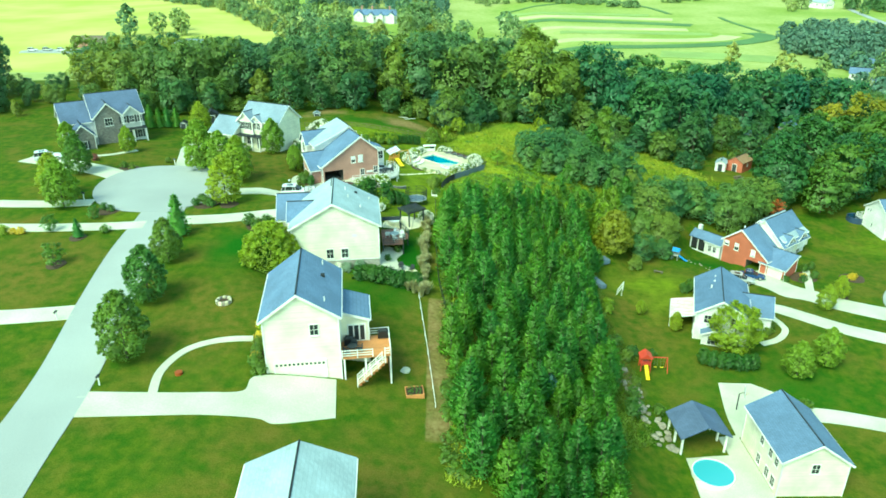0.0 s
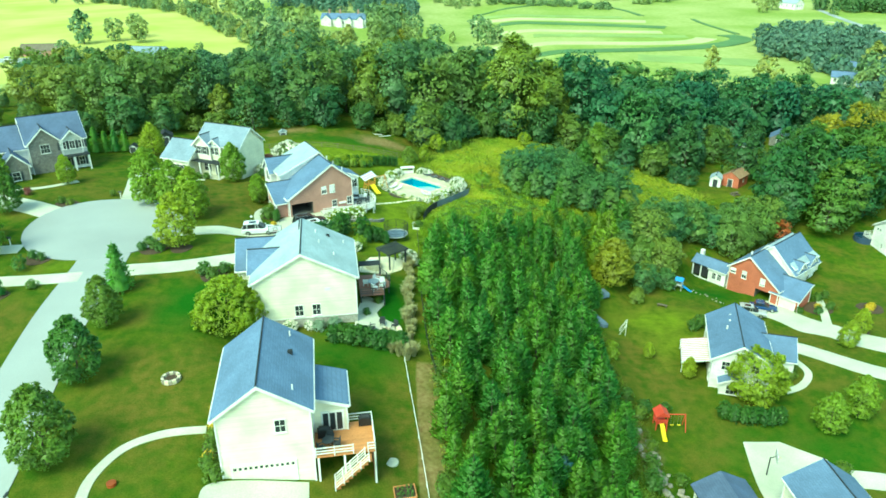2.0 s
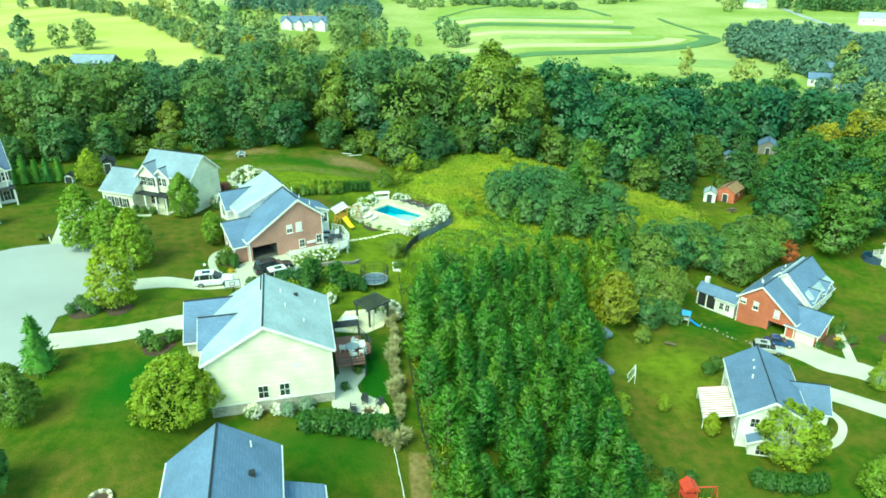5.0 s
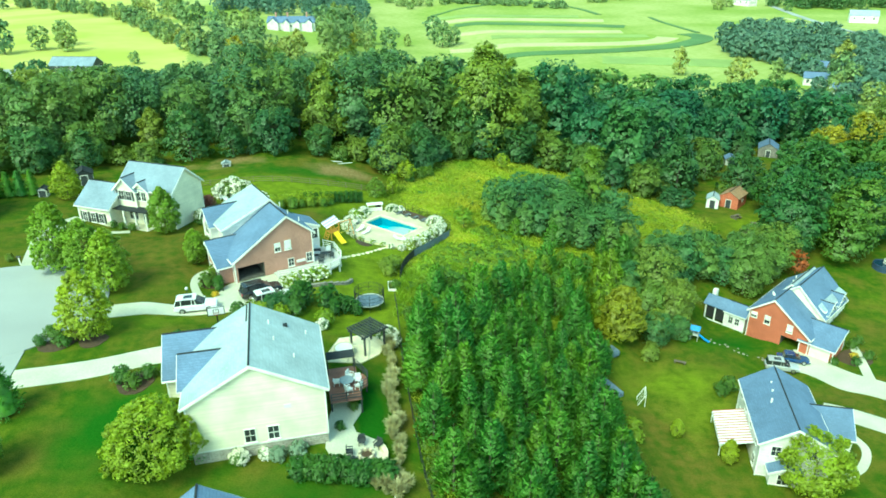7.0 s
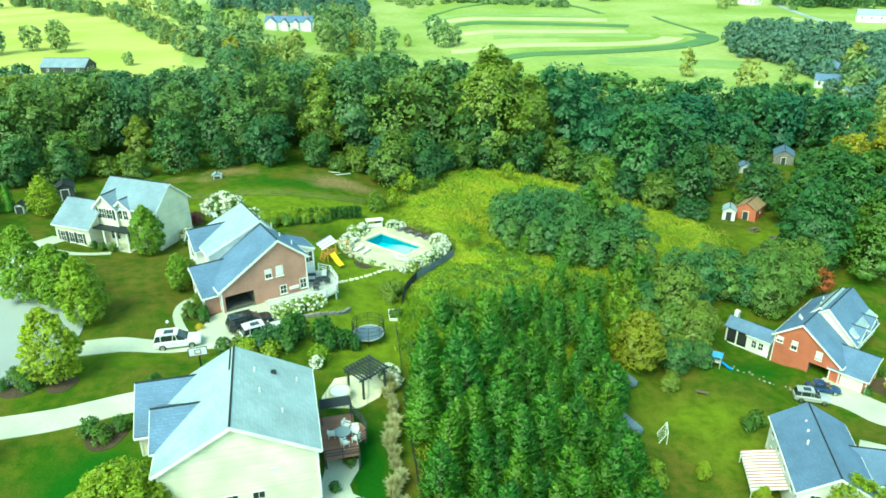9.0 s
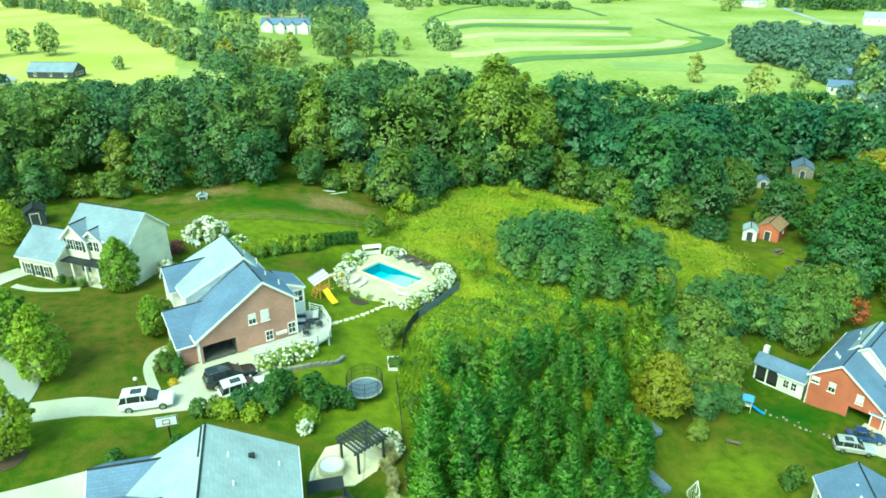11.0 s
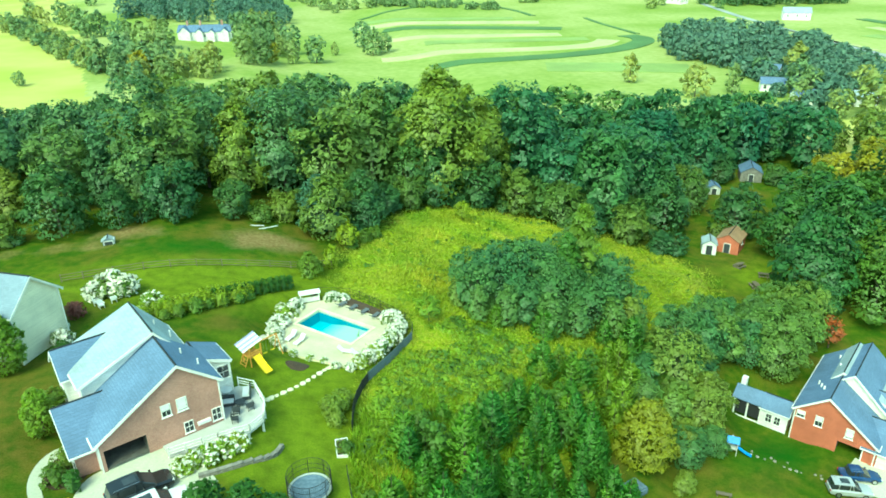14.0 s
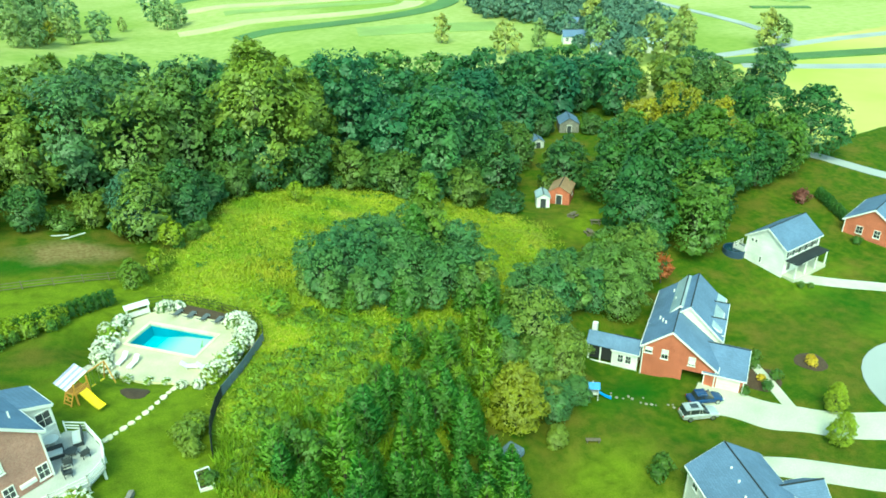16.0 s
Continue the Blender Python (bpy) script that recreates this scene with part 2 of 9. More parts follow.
M["leaf_hedge"] = leafy("leaf_hedge", [(0.058, 0.150, 0.022), (0.087, 0.185, 0.024)])
M["leaf_bank"] = leafy("leaf_bank", [(0.109, 0.231, 0.074), (0.15, 0.266, 0.071), (0.208, 0.302, 0.059), (0.284, 0.337, 0.055)])
M["pool_side"] = surf("pool_side", (0.03, 0.05, 0.10), (0.05, 0.08, 0.14), 0.5, 4, 0.5, 0.02)
M["straw_cloth"] = surf("canopy_cloth", (0.55, 0.47, 0.36), (0.64, 0.56, 0.44), 0.8, 6, 0.5, 0.03)
M["stripe_violet"] = surf("stripe_violet", (0.34, 0.32, 0.50), (0.40, 0.38, 0.56), 0.8, 6, 0.5, 0.03)
M["leaf_willow"] = leafy("leaf_willow", [(0.310, 0.390, 0.028), (0.360, 0.425, 0.030)])
M["leaf_bluish"] = leafy("leaf_bluish", [(0.090, 0.185, 0.105), (0.105, 0.205, 0.115)])
M["leaf_grove"] = leafy("leaf_grove", [(0.064, 0.160, 0.042), (0.090, 0.190, 0.037), (0.155, 0.248, 0.032)])
M["leaf_young"] = leafy("needle_young", [(0.157, 0.336, 0.049), (0.224, 0.392, 0.044), (0.325, 0.448, 0.042)], 0.45)
M["leaf_olive_wood"] = leafy("leaf_olive_wood", [(0.225, 0.300, 0.046), (0.265, 0.325, 0.042)])
M["leaf_gold"] = leafy("leaf_gold", [(0.314, 0.310, 0.035), (0.426, 0.370, 0.035)])
M["leaf_olive"] = leafy("leaf_olive", [(0.300, 0.315, 0.028), (0.355, 0.350, 0.030)])
# haze put into the leaf colour: paler than the nearer trees
M["leaf_far_hazed"] = leafy("leaf_far_hazed", [(0.185, 0.290, 0.130), (0.240, 0.335, 0.128), (0.320, 0.385, 0.120), (0.430, 0.440, 0.115)])
M["leaf_wood_deep"] = leafy("leaf_wood_deep", [(0.056, 0.165, 0.078), (0.074, 0.188, 0.072), (0.098, 0.212, 0.060), (0.150, 0.255, 0.050)])
# blue tint paints distance haze onto the farthest woods
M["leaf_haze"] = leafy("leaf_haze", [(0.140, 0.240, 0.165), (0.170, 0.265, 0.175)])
M["leaf_edge"] = leafy("leaf_edge", [(0.072, 0.165, 0.058), (0.100, 0.195, 0.054), (0.145, 0.235, 0.048), (0.220, 0.280, 0.044)])
M["leaf_red"] = leafy("leaf_red", [(0.42, 0.10, 0.03), (0.50, 0.15, 0.04)])
M["leaf_burgundy"] = leafy("leaf_burgundy", [(0.20, 0.07, 0.06), (0.26, 0.09, 0.07)])
M["straw"] = leafy("straw_plume", [(0.46, 0.43, 0.22), (0.58, 0.54, 0.30)])
M["grass_tall"] = surf("meadow_blades", (0.155, 0.25, 0.014), (0.40, 0.39, 0.036), 0.7, 0.13, 0.03, 0.0, vary=0.22, island=True)


def water_material(name, tint, clear):
    """Water: a rippled gloss over what shows through it."""
    m = bpy.data.materials.new(name)
    m.use_nodes = True
    nt = m.node_tree
    b = nt.nodes["Principled BSDF"]
    b.inputs["Base Color"].default_value = (*tint, 1)
    b.inputs["Roughness"].default_value = 0.06
    t, bp = nt.nodes.new("ShaderNodeTexNoise"), nt.nodes.new("ShaderNodeBump")
    t.inputs["Scale"].default_value = 2.5
    bp.inputs["Strength"].default_value, bp.inputs["Distance"].default_value = 0.1, 0.03
    nt.links.new(t.outputs["Fac"], bp.inputs["Height"])
    nt.links.new(bp.outputs["Normal"], b.inputs["Normal"])
    through_it, mix = nt.nodes.new("ShaderNodeBsdfTransparent"), nt.nodes.new("ShaderNodeMixShader")
    through_it.inputs["Color"].default_value = (0.72, 0.95, 0.97, 1)
    mix.inputs["Fac"].default_value = clear
    nt.links.new(b.outputs["BSDF"], mix.inputs[1])
    nt.links.new(through_it.outputs["BSDF"], mix.inputs[2])
    nt.links.new(mix.outputs["Shader"], nt.nodes["Material Output"].inputs["Surface"])
    return m


def plaster_material():
    """Pool plaster: deep turquoise at the deep end, blending to pale sand at the shallow end."""
    m = surf("pool_plaster", (0.42, 0.66, 0.56), (0.50, 0.72, 0.60), 0.6, 3, 0.3, 0.02)
    nt = m.node_tree
    co, sep, ramp = nt.nodes.new("ShaderNodeTexCoord"), nt.nodes.new("ShaderNodeSeparateXYZ"), nt.nodes.new("ShaderNodeValToRGB")
    nt.links.new(co.outputs["Generated"], sep.inputs["Vector"])
    nt.links.new(sep.outputs["X"], ramp.inputs["Fac"])
    for e, (p, c) in zip(ramp.color_ramp.elements, ((0.16, (0.03, 0.48, 0.62, 1)), (0.58, (0.74, 0.80, 0.56, 1)))):
        e.position, e.color = p, c
    nt.links.new(ramp.outputs["Color"], nt.nodes["Principled BSDF"].inputs["Base Color"])
    return m


M["plaster"] = plaster_material()
M["pool_tile"] = surf("pool_tile", (0.03, 0.22, 0.36), (0.05, 0.28, 0.42), 0.3, 8, 0.3, 0.01)
M["pond"] = water_material("dark_water", (0.015, 0.04, 0.075), 0.0)
M["water"] = water_material("pool_water", (0.11, 0.38, 0.46), 0.85)
M["water_blue"] = water_material("small_pool_water", (0.11, 0.38, 0.46), 0.0)


def ground_material():
    """Lawn, rough meadow, pale hay fields and bare soil, blended by the ground's own cover map, edges broken by noise."""
    m = bpy.data.materials.new("ground_cover")
    m.use_nodes = True
    n, li = m.node_tree.nodes, m.node_tree.links
    bsdf = n["Principled BSDF"]
    co = n.new("ShaderNodeTexCoord")

    def noise_tex(scale, detail=4.0):
        t = n.new("ShaderNodeTexNoise")
        t.inputs["Scale"].default_value, t.inputs["Detail"].default_value = scale, detail
        li.new(co.outputs["Object"], t.inputs["Vector"])
        return t.outputs["Fac"]

    def mixed(fac, a, b, lo=0.35, hi=0.65):
        mr = n.new("ShaderNodeMapRange")
        mr.inputs["From Min"].default_value, mr.inputs["From Max"].default_value = lo, hi
        li.new(fac, mr.inputs["Value"])
        x = n.new("ShaderNodeMix")
        x.data_type = "RGBA"
        li.new(mr.outputs["Result"], x.inputs["Factor"])
        for key, v in (("A", a), ("B", b)):
            if isinstance(v, tuple):
                x.inputs[key].default_value = (*v, 1)
            else:
                li.new(v, x.inputs[key])
        return x.outputs["Result"]

    big, mid, fine = noise_tex(0.035, 3), noise_tex(0.28, 5), noise_tex(2.2, 6)
    speck = noise_tex(9.0, 5)
    lush = mixed(speck, (0.030, 0.074, 0.005), (0.056, 0.104, 0.010))
    pale = mixed(speck, (0.068, 0.100, 0.008), (0.104, 0.130, 0.014))
    dry = mixed(speck, (0.105, 0.092, 0.014), (0.160, 0.128, 0.028))
    bright = mixed(speck, (0.135, 0.185, 0.012), (0.195, 0.240, 0.022))
    deep = mixed(speck, (0.020, 0.084, 0.006), (0.032, 0.106, 0.009))
    lawn = mixed(noise_tex(0.8, 9), lush, pale, 0.38, 0.64)
    lawn = mixed(noise_tex(0.2, 10), lawn, dry, 0.44, 0.76)
    tone = n.new("ShaderNodeVertexColor")
    tone.layer_name = "lawn"
    kinds = n.new("ShaderNodeSeparateColor")
    li.new(tone.outputs["Color"], kinds.inputs["Color"])

    def soft(sock):
        a = n.new("ShaderNodeMath")
        a.operation = "MULTIPLY_ADD"
        li.new(mid, a.inputs[0])
        a.inputs[1].default_value = 0.7
        li.new(sock, a.inputs[2])
        return a.outputs["Value"]

    lawn = mixed(soft(kinds.outputs["Green"]), lawn, mixed(noise_tex(0.7, 10), dry, lush, 0.36, 0.72), 0.45, 1.05)
    lawn = mixed(soft(kinds.outputs["Red"]), lawn, mixed(noise_tex(0.7, 10), bright, pale, 0.40, 0.78), 0.40, 1.0)
    lawn = mixed(soft(kinds.outputs["Blue"]), lawn, deep, 0.50, 1.10)
    lime = mixed(fine, (0.20, 0.28, 0.013), (0.34, 0.38, 0.026))
    meadow = mixed(mid, lime, mixed(fine, (0.22, 0.25, 0.020), (0.34, 0.34, 0.045)), 0.42, 0.68)
    meadow = mixed(noise_tex(0.11, 7), meadow, mixed(fine, (0.12, 0.20, 0.012), (0.20, 0.28, 0.021)), 0.46, 0.62)
    meadow = mixed(noise_tex(0.10, 4), meadow, mixed(fine, (0.20, 0.15, 0.05), (0.26, 0.24, 0.07)), 0.58, 0.74)
    field = mixed(noise_tex(0.011, 4), mixed(mid, (0.225, 0.295, 0.060), (0.275, 0.335, 0.080)), mixed(mid, (0.33, 0.37, 0.115), (0.41, 0.42, 0.165)), 0.4, 0.60)
    hay = mixed(noise_tex(0.02, 5), (0.38, 0.40, 0.085), (0.52, 0.48, 0.16))
    soil = mixed(fine, (0.17, 0.115, 0.045), (0.26, 0.20, 0.085))
    att = n.new("ShaderNodeVertexColor")
    att.layer_name = "cover"
    sep = n.new("ShaderNodeSeparateColor")
    li.new(att.outputs["Color"], sep.inputs["Color"])

    def edge(sock):
        a = n.new("ShaderNodeMath")
        a.operation = "ADD"
        b = n.new("ShaderNodeMath")
        b.operation = "MULTIPLY_ADD"
        li.new(mid, b.inputs[0])
        b.inputs[1].default_value, b.inputs[2].default_value = 0.8, -0.4
        li.new(sock, a.inputs[0])
        li.new(b.outputs["Value"], a.inputs[1])
        return a.outputs["Value"]

    col = mixed(edge(sep.outputs["Red"]), lawn, meadow, 0.35, 0.6)
    col = mixed(edge(sep.outputs["Green"]), col, field, 0.35, 0.6)
    col = mixed(edge(att.outputs["Alpha"]), col, hay, 0.35, 0.6)
    col = mixed(edge(sep.outputs["Blue"]), col, soil, 0.4, 0.8)
    li.new(col, bsdf.inputs["Base Color"])
    bsdf.inputs["Roughness"].default_value, bsdf.inputs["Specular IOR Level"].default_value = 0.95, 0.04
    bp = n.new("ShaderNodeBump")
    bp.inputs["Strength"].default_value, bp.inputs["Distance"].default_value = 0.6, 0.12
    li.new(fine, bp.inputs["Height"])
    li.new(bp.outputs["Normal"], bsdf.inputs["Normal"])
    return m


M["ground"] = ground_material()

# ---- terrain ----


def ease(a, b, x):
    t = min(1.0, max(0.0, (x - a) / (b - a)))
    return t * t * (3 - 2 * t)


PADS = [(-20.5, 114.0, 5.0, 6.0, -1.0), (-15.5, 119.0, 5.0, 6.0, -1.4), (-19, 127, 6.0, 6.0, -1.3), (-35, 143, 6.0, 7.0, -0.9), (0.5, 145.5, 7.5, 4.0, -5.2), (44, 71, 9.0, 7.0, -22.6), (-16.5, 85.6, 4.5, 6.0, -3.3), (60, 119, 6.0, 6.0, -21.6), (57.0, 132.5, 4.2, 4.0, -22.0)]


def terrain(x, y):
    w = -3.4 + 3.4 * ease(52, 105, y) - 1.0 * ease(130, 160, y) + 1.2 * ease(-44, -62, x) * ease(95, 125, y)
    a = -4.0 * ease(-25, 3, x) - 1.0 * ease(115, 138, y) * ease(-8, 2, x)
    b = (-16.6 + 5.2 * ease(120, 170, y)) * ease(-1 + 5 * ease(120, 145, y), 34 + 41 * ease(115, 150, y), x)
    far = -14 * ease(182, 330, y) * (1 - ease(10, 90, x)) - 1.0 * ease(195, 380, y) * ease(10, 90, x)
    hill = 4 * math.exp(-(((x + 190) / 90) ** 2 + ((y - 520) / 120) ** 2))
    roll = 14 * ease(600, 1500, y) + 10 * math.sin(x / 260.0 + 1.3) * ease(550, 1100, y)
    z = w + a + b + far + hill + roll - 3.0 * ease(52, 20, y)
    for px, py, r, soft, pz in PADS:
        d = math.hypot(x - px, y - py)
        if d < r + soft:
            k = 1 - ease(r, r + soft, d)
            z = z * (1 - k) + pz * k
    return z


def inside(x, y, poly):
    hit, j = False, len(poly) - 1
    for i in range(len(poly)):
        (xa, ya), (xb, yb) = poly[i], poly[j]
        if (ya > y) != (yb > y) and x < (xb - xa) * (y - ya) / (yb - ya) + xa:
            hit = not hit
        j = i
    return hit


MEADOW = [(0, 118), (3, 131), (10, 141), (9, 150), (3, 156), (3, 166), (10, 176), (20, 190), (34, 192), (51, 188), (62, 180), (68, 167), (62, 156), (53, 148), (43, 139), (30, 130), (22, 124), (10, 116)]
FIELD_NEAR = 235
RING = [(q * math.cos(a), q * math.sin(a)) for q in (1.5, 4.0, 7.5) for a in (0.3 + 1.0472 * k for k in range(6))]


def meadow_share(x, y):
    """How much of the ground round a spot is rough meadow: 1 well inside, falling off softly over some metres."""
    if not (-9 < x < 80 and 108 < y < 202):
        return 0.0
    return sum(inside(x + dx, y + dy, MEADOW) for dx, dy in RING) / len(RING)




def steps(*spans):
    out = []
    for a, b, s in spans:
        k = max(1, round((b - a) / s))
        out += [a + (b - a) * i / k for i in range(k)]
    return out + [spans[-1][1]]


# kinds of lawn: sunny yellow-green, dry and brownish, watered deep green (centre, reach, share)
BRIGHT = [(-5, 126, 8, 13, 1.0), (-5, 137, 7, 5, 0.6), (-4, 112, 6, 6, 0.6), (-12, 157, 22, 7, 1.1), (41, 110, 7, 7, 0.42), (40, 118, 8, 4, 0.5), (-46, 100, 6, 2, 0.5), (-31, 109, 6, 2, 0.4), (78, 165, 8, 6, 0.6), (97, 133, 12, 4, 0.5), (104, 118, 12, 4, 0.6)]
DRY = [(-31, 125, 7, 9, 1.0), (-28, 72, 8, 12, 0.8), (-54, 84, 8, 10, 0.9), (-8, 46, 14, 8, 0.9), (-3, 70, 3, 12, 0.8), (-40, 133, 8, 8, 0.7), (34, 104, 6, 12, 0.9), (42, 86, 9, 6, 0.4), (45, 112, 6, 6, 0.6), (41, 121, 7, 3, 0.7), (60, 106, 10, 8, 0.6), (85, 118, 10, 10, 0.5), (78, 172, 8, 6, 0.5), (-60, 130, 8, 8, 0.6)]
DEEP = [(52, 84, 16, 10, 0.5), (-4.6, 92, 2, 8, 1.0), (-27, 90, 6, 6, 0.9), (54, 127, 6, 4, 0.7), (98, 126, 8, 12, 0.4), (-18, 168, 10, 3, 0.7), (-12, 82, 8, 4, 0.6), (95, 145, 10, 5, 0.35)]


PZ = -4.8
POOL = pose(0.2, 145.0, PZ, 0, 0, -46.0)


def build_ground():
    xs = steps((-2400, -400, 200), (-400, -110, 14), (-110, -6, 1.6), (-6, 7, 0.5), (7, 130, 1.6), (130, 400, 13), (400, 2400, 200))
    ys = steps((-400, 0, 50), (0, 138, 1.6), (138, 152, 0.5), (152, 215, 1.6), (215, 420, 8), (420, 900, 16), (900, 3600, 150))
    pit = POOL.inverted()

    def level(x, y):
        """The ground is dug out under the swimming pool."""
        q = pit @ Vector((x, y, PZ))
        return PZ - 2.3 if abs(q.x) < 5.2 and abs(q.y) < 2.8 else terrain(x, y)

    verts = [(x, y, level(x, y)) for y in ys for x in xs]
    nx = len(xs)
    faces = [(j * nx + i, j * nx + i + 1, (j + 1) * nx + i + 1, (j + 1) * nx + i) for j in range(len(ys) - 1) for i in range(nx - 1)]
    me = bpy.data.meshes.new("ground")
    me.from_pydata(verts, [], faces)
    cols = np.zeros((len(verts), 4), dtype=np.float32)
    for k, (x, y, z) in enumerate(verts):
        r = meadow_share(x, y)
        g = 1.0 if y > FIELD_NEAR or (x > 138 and y > 172) else 0.0
        hay = 1.0 if (x < -70 - 0.25 * (y - 330) and y > 300) or (x > 138 and 172 < y < 262) else 0.0
        b = 0.95 * math.exp(-((x + 8) / 8) ** 2 - ((y - 172) / 5) ** 2) + 0.8 * math.exp(-((x + 28) / 8) ** 2 - ((y - 175) / 3) ** 2) + 0.62 * math.exp(-((x + 40) / 18) ** 2 - ((y - 170) / 2.5) ** 2)
        b += 1.0 * math.exp(-((x - 27) / 2.5) ** 2 - ((y - 84) / 7) ** 2)
        b += 0.7 if -1.6 < x < 1.5 and 55 < y < 82 else 0.0
        cols[k] = (r, g, b, hay)
    tones = np.zeros((len(verts), 4), dtype=np.float32)
    pos = np.array(verts)
    for ch, spots in enumerate((BRIGHT, DRY, DEEP)):
        for x, y, rx, ry, k in spots:
            tones[:, ch] += k * np.exp(-((pos[:, 0] - x) / rx) ** 2 - ((pos[:, 1] - y) / ry) ** 2)
    me.color_attributes.new("lawn", "FLOAT_COLOR", "POINT").data.foreach_set("color", np.clip(tones, 0, 1).ravel())
    layer = me.color_attributes.new("cover", "FLOAT_COLOR", "POINT")
    layer.data.foreach_set("color", cols.ravel())
    me.materials.append(M["ground"])
    me.polygons.foreach_set("use_smooth", [True] * len(me.polygons))
    return tagged(new("ground", me), "rolling green lawn, meadow and hay fields falling to a hollow", "ground", kind="structure")


build_ground()

# ---- mesh helpers ----


def part(name, bm, material, parent=None, label="", smooth=False):
    me = bpy.data.meshes.new(name)
    bm.to_mesh(me)
    bm.free()
    return mesh_part(name, me, material, parent, label, smooth)


def mesh_part(name, me, material, parent=None, label="", smooth=False):
    for mt in material if isinstance(material, (list, tuple)) else [material]:
        me.materials.append(mt)
    if smooth:
        me.polygons.foreach_set("use_smooth", [True] * len(me.polygons))
    ob = new(name, me)
    if parent:
        ob.parent = parent
    if label:
        ob["label"] = label
    return ob


def thing(name, m, label, category, group="", kind=""):
    ob = new(name)
    ob.empty_display_size = 0.3
    ob.matrix_basis = m
    return tagged(ob, label, category, group, kind)


def cub(bm, x0, y0, z0, x1, y1, z1, m=None, mi=0):
    v = [bm.verts.new(Vector(p) if m is None else m @ Vector(p)) for p in ((x0, y0, z0), (x1, y0, z0), (x1, y1, z0), (x0, y1, z0), (x0, y0, z1), (x1, y0, z1), (x1, y1, z1), (x0, y1, z1))]
    for f in ((3, 2, 1, 0), (4, 5, 6, 7), (0, 1, 5, 4), (1, 2, 6, 5), (2, 3, 7, 6), (3, 0, 4, 7)):
        bm.faces.new([v[i] for i in f]).material_index = mi
    return v


def beam(bm, a, b, r=0.05, sides=4, r2=None):
    """A straight bar from a to b."""
    a, b = Vector(a), Vector(b)
    d = (b - a).normalized()
    s = d.cross(Vector((0, 0, 1)) if abs(d.z) < 0.9 else Vector((1, 0, 0))).normalized()
    u = s.cross(d)
    rings = []
    for c, rr in ((a, r), (b, r if r2 is None else r2)):
        rings.append([bm.verts.new(c + (s * math.cos(q) + u * math.sin(q)) * rr) for q in (2 * math.pi * (k + 0.5) / sides for k in range(sides))])
    for k in range(sides):
        bm.faces.new((rings[0][k], rings[0][(k + 1) % sides], rings[1][(k + 1) % sides], rings[1][k]))
    bm.faces.new(rings[0][::-1])
    bm.faces.new(rings[1])


def prism(bm, poly, z0, z1):
    lo, hi = [bm.verts.new((x, y, z0)) for x, y in poly], [bm.verts.new((x, y, z1)) for x, y in poly]
    k = len(poly)
    for i in range(k):
        bm.faces.new((lo[i], lo[(i + 1) % k], hi[(i + 1) % k], hi[i]))
    bm.faces.new(lo[::-1])
    bm.faces.new(hi)


def disc(bm, r, z0, z1, sides=20, cx=0.0, cy=0.0):
    prism(bm, [(cx + r * math.cos(2 * math.pi * k / sides), cy + r * math.sin(2 * math.pi * k / sides)) for k in range(sides)], z0, z1)


def box_part(name, parent, material, *boxes, label=""):
    bm = bmesh.new()
    for b in boxes:
        cub(bm, *b)
    return part(name, bm, material, parent, label)


def smooth_line(pts, n=6):
    """Catmull-Rom through plan points."""
    out = []
    for i in range(len(pts) - 1):
        p0, p1, p2, p3 = (Vector(pts[max(0, min(len(pts) - 1, k))]) for k in (i - 1, i, i + 1, i + 2))
        for s in range(n):
            t = s / n
            out.append(0.5 * ((2 * p1) + (p2 - p0) * t + (2 * p0 - 5 * p1 + 4 * p2 - p3) * t * t + (3 * p1 - p0 - 3 * p2 + p3) * t ** 3))
    return out + [Vector(pts[-1])]


def drape(name, left, right, material, label, category, lift=0.07, across=6, n=8, kind="structure", skirt=0.25):
    """A paved sheet between two plan lines, laid on the ground, with its edges let into the soil."""
    L, R = smooth_line(left, n), smooth_line(right, n)
    bm = bmesh.new()
    rows = []
    for a, b in zip(L, R):
        row = []
        for k in range(across + 1):
            p = a.lerp(b, k / across)
            row.append(bm.verts.new((p.x, p.y, terrain(p.x, p.y) + lift)))
        lo, hi = row[0].co.copy(), row[-1].co.copy()
        lo.z -= skirt
        hi.z -= skirt
        rows.append([bm.verts.new(lo)] + row + [bm.verts.new(hi)])
    for a, b in zip(rows, rows[1:]):
        for k in range(len(a) - 1):
            bm.faces.new((a[k], a[k + 1], b[k + 1], b[k]))
    bmesh.ops.recalc_face_normals(bm, faces=bm.faces)
    return tagged(part(name, bm, material), label, category, kind=kind)


def way(name, line, width, material, label, category, **kw):
    """A path of even width along a plan line."""
    pts = [Vector(p) for p in line]
    left, right = [], []
    for i, p in enumerate(pts):
        d = (pts[min(i + 1, len(pts) - 1)] - pts[max(i - 1, 0)]).normalized()
        s = Vector((-d.y, d.x)) * width / 2
        left.append(p + s)
        right.append(p - s)
    return drape(name, left, right, material, label, category, **kw)


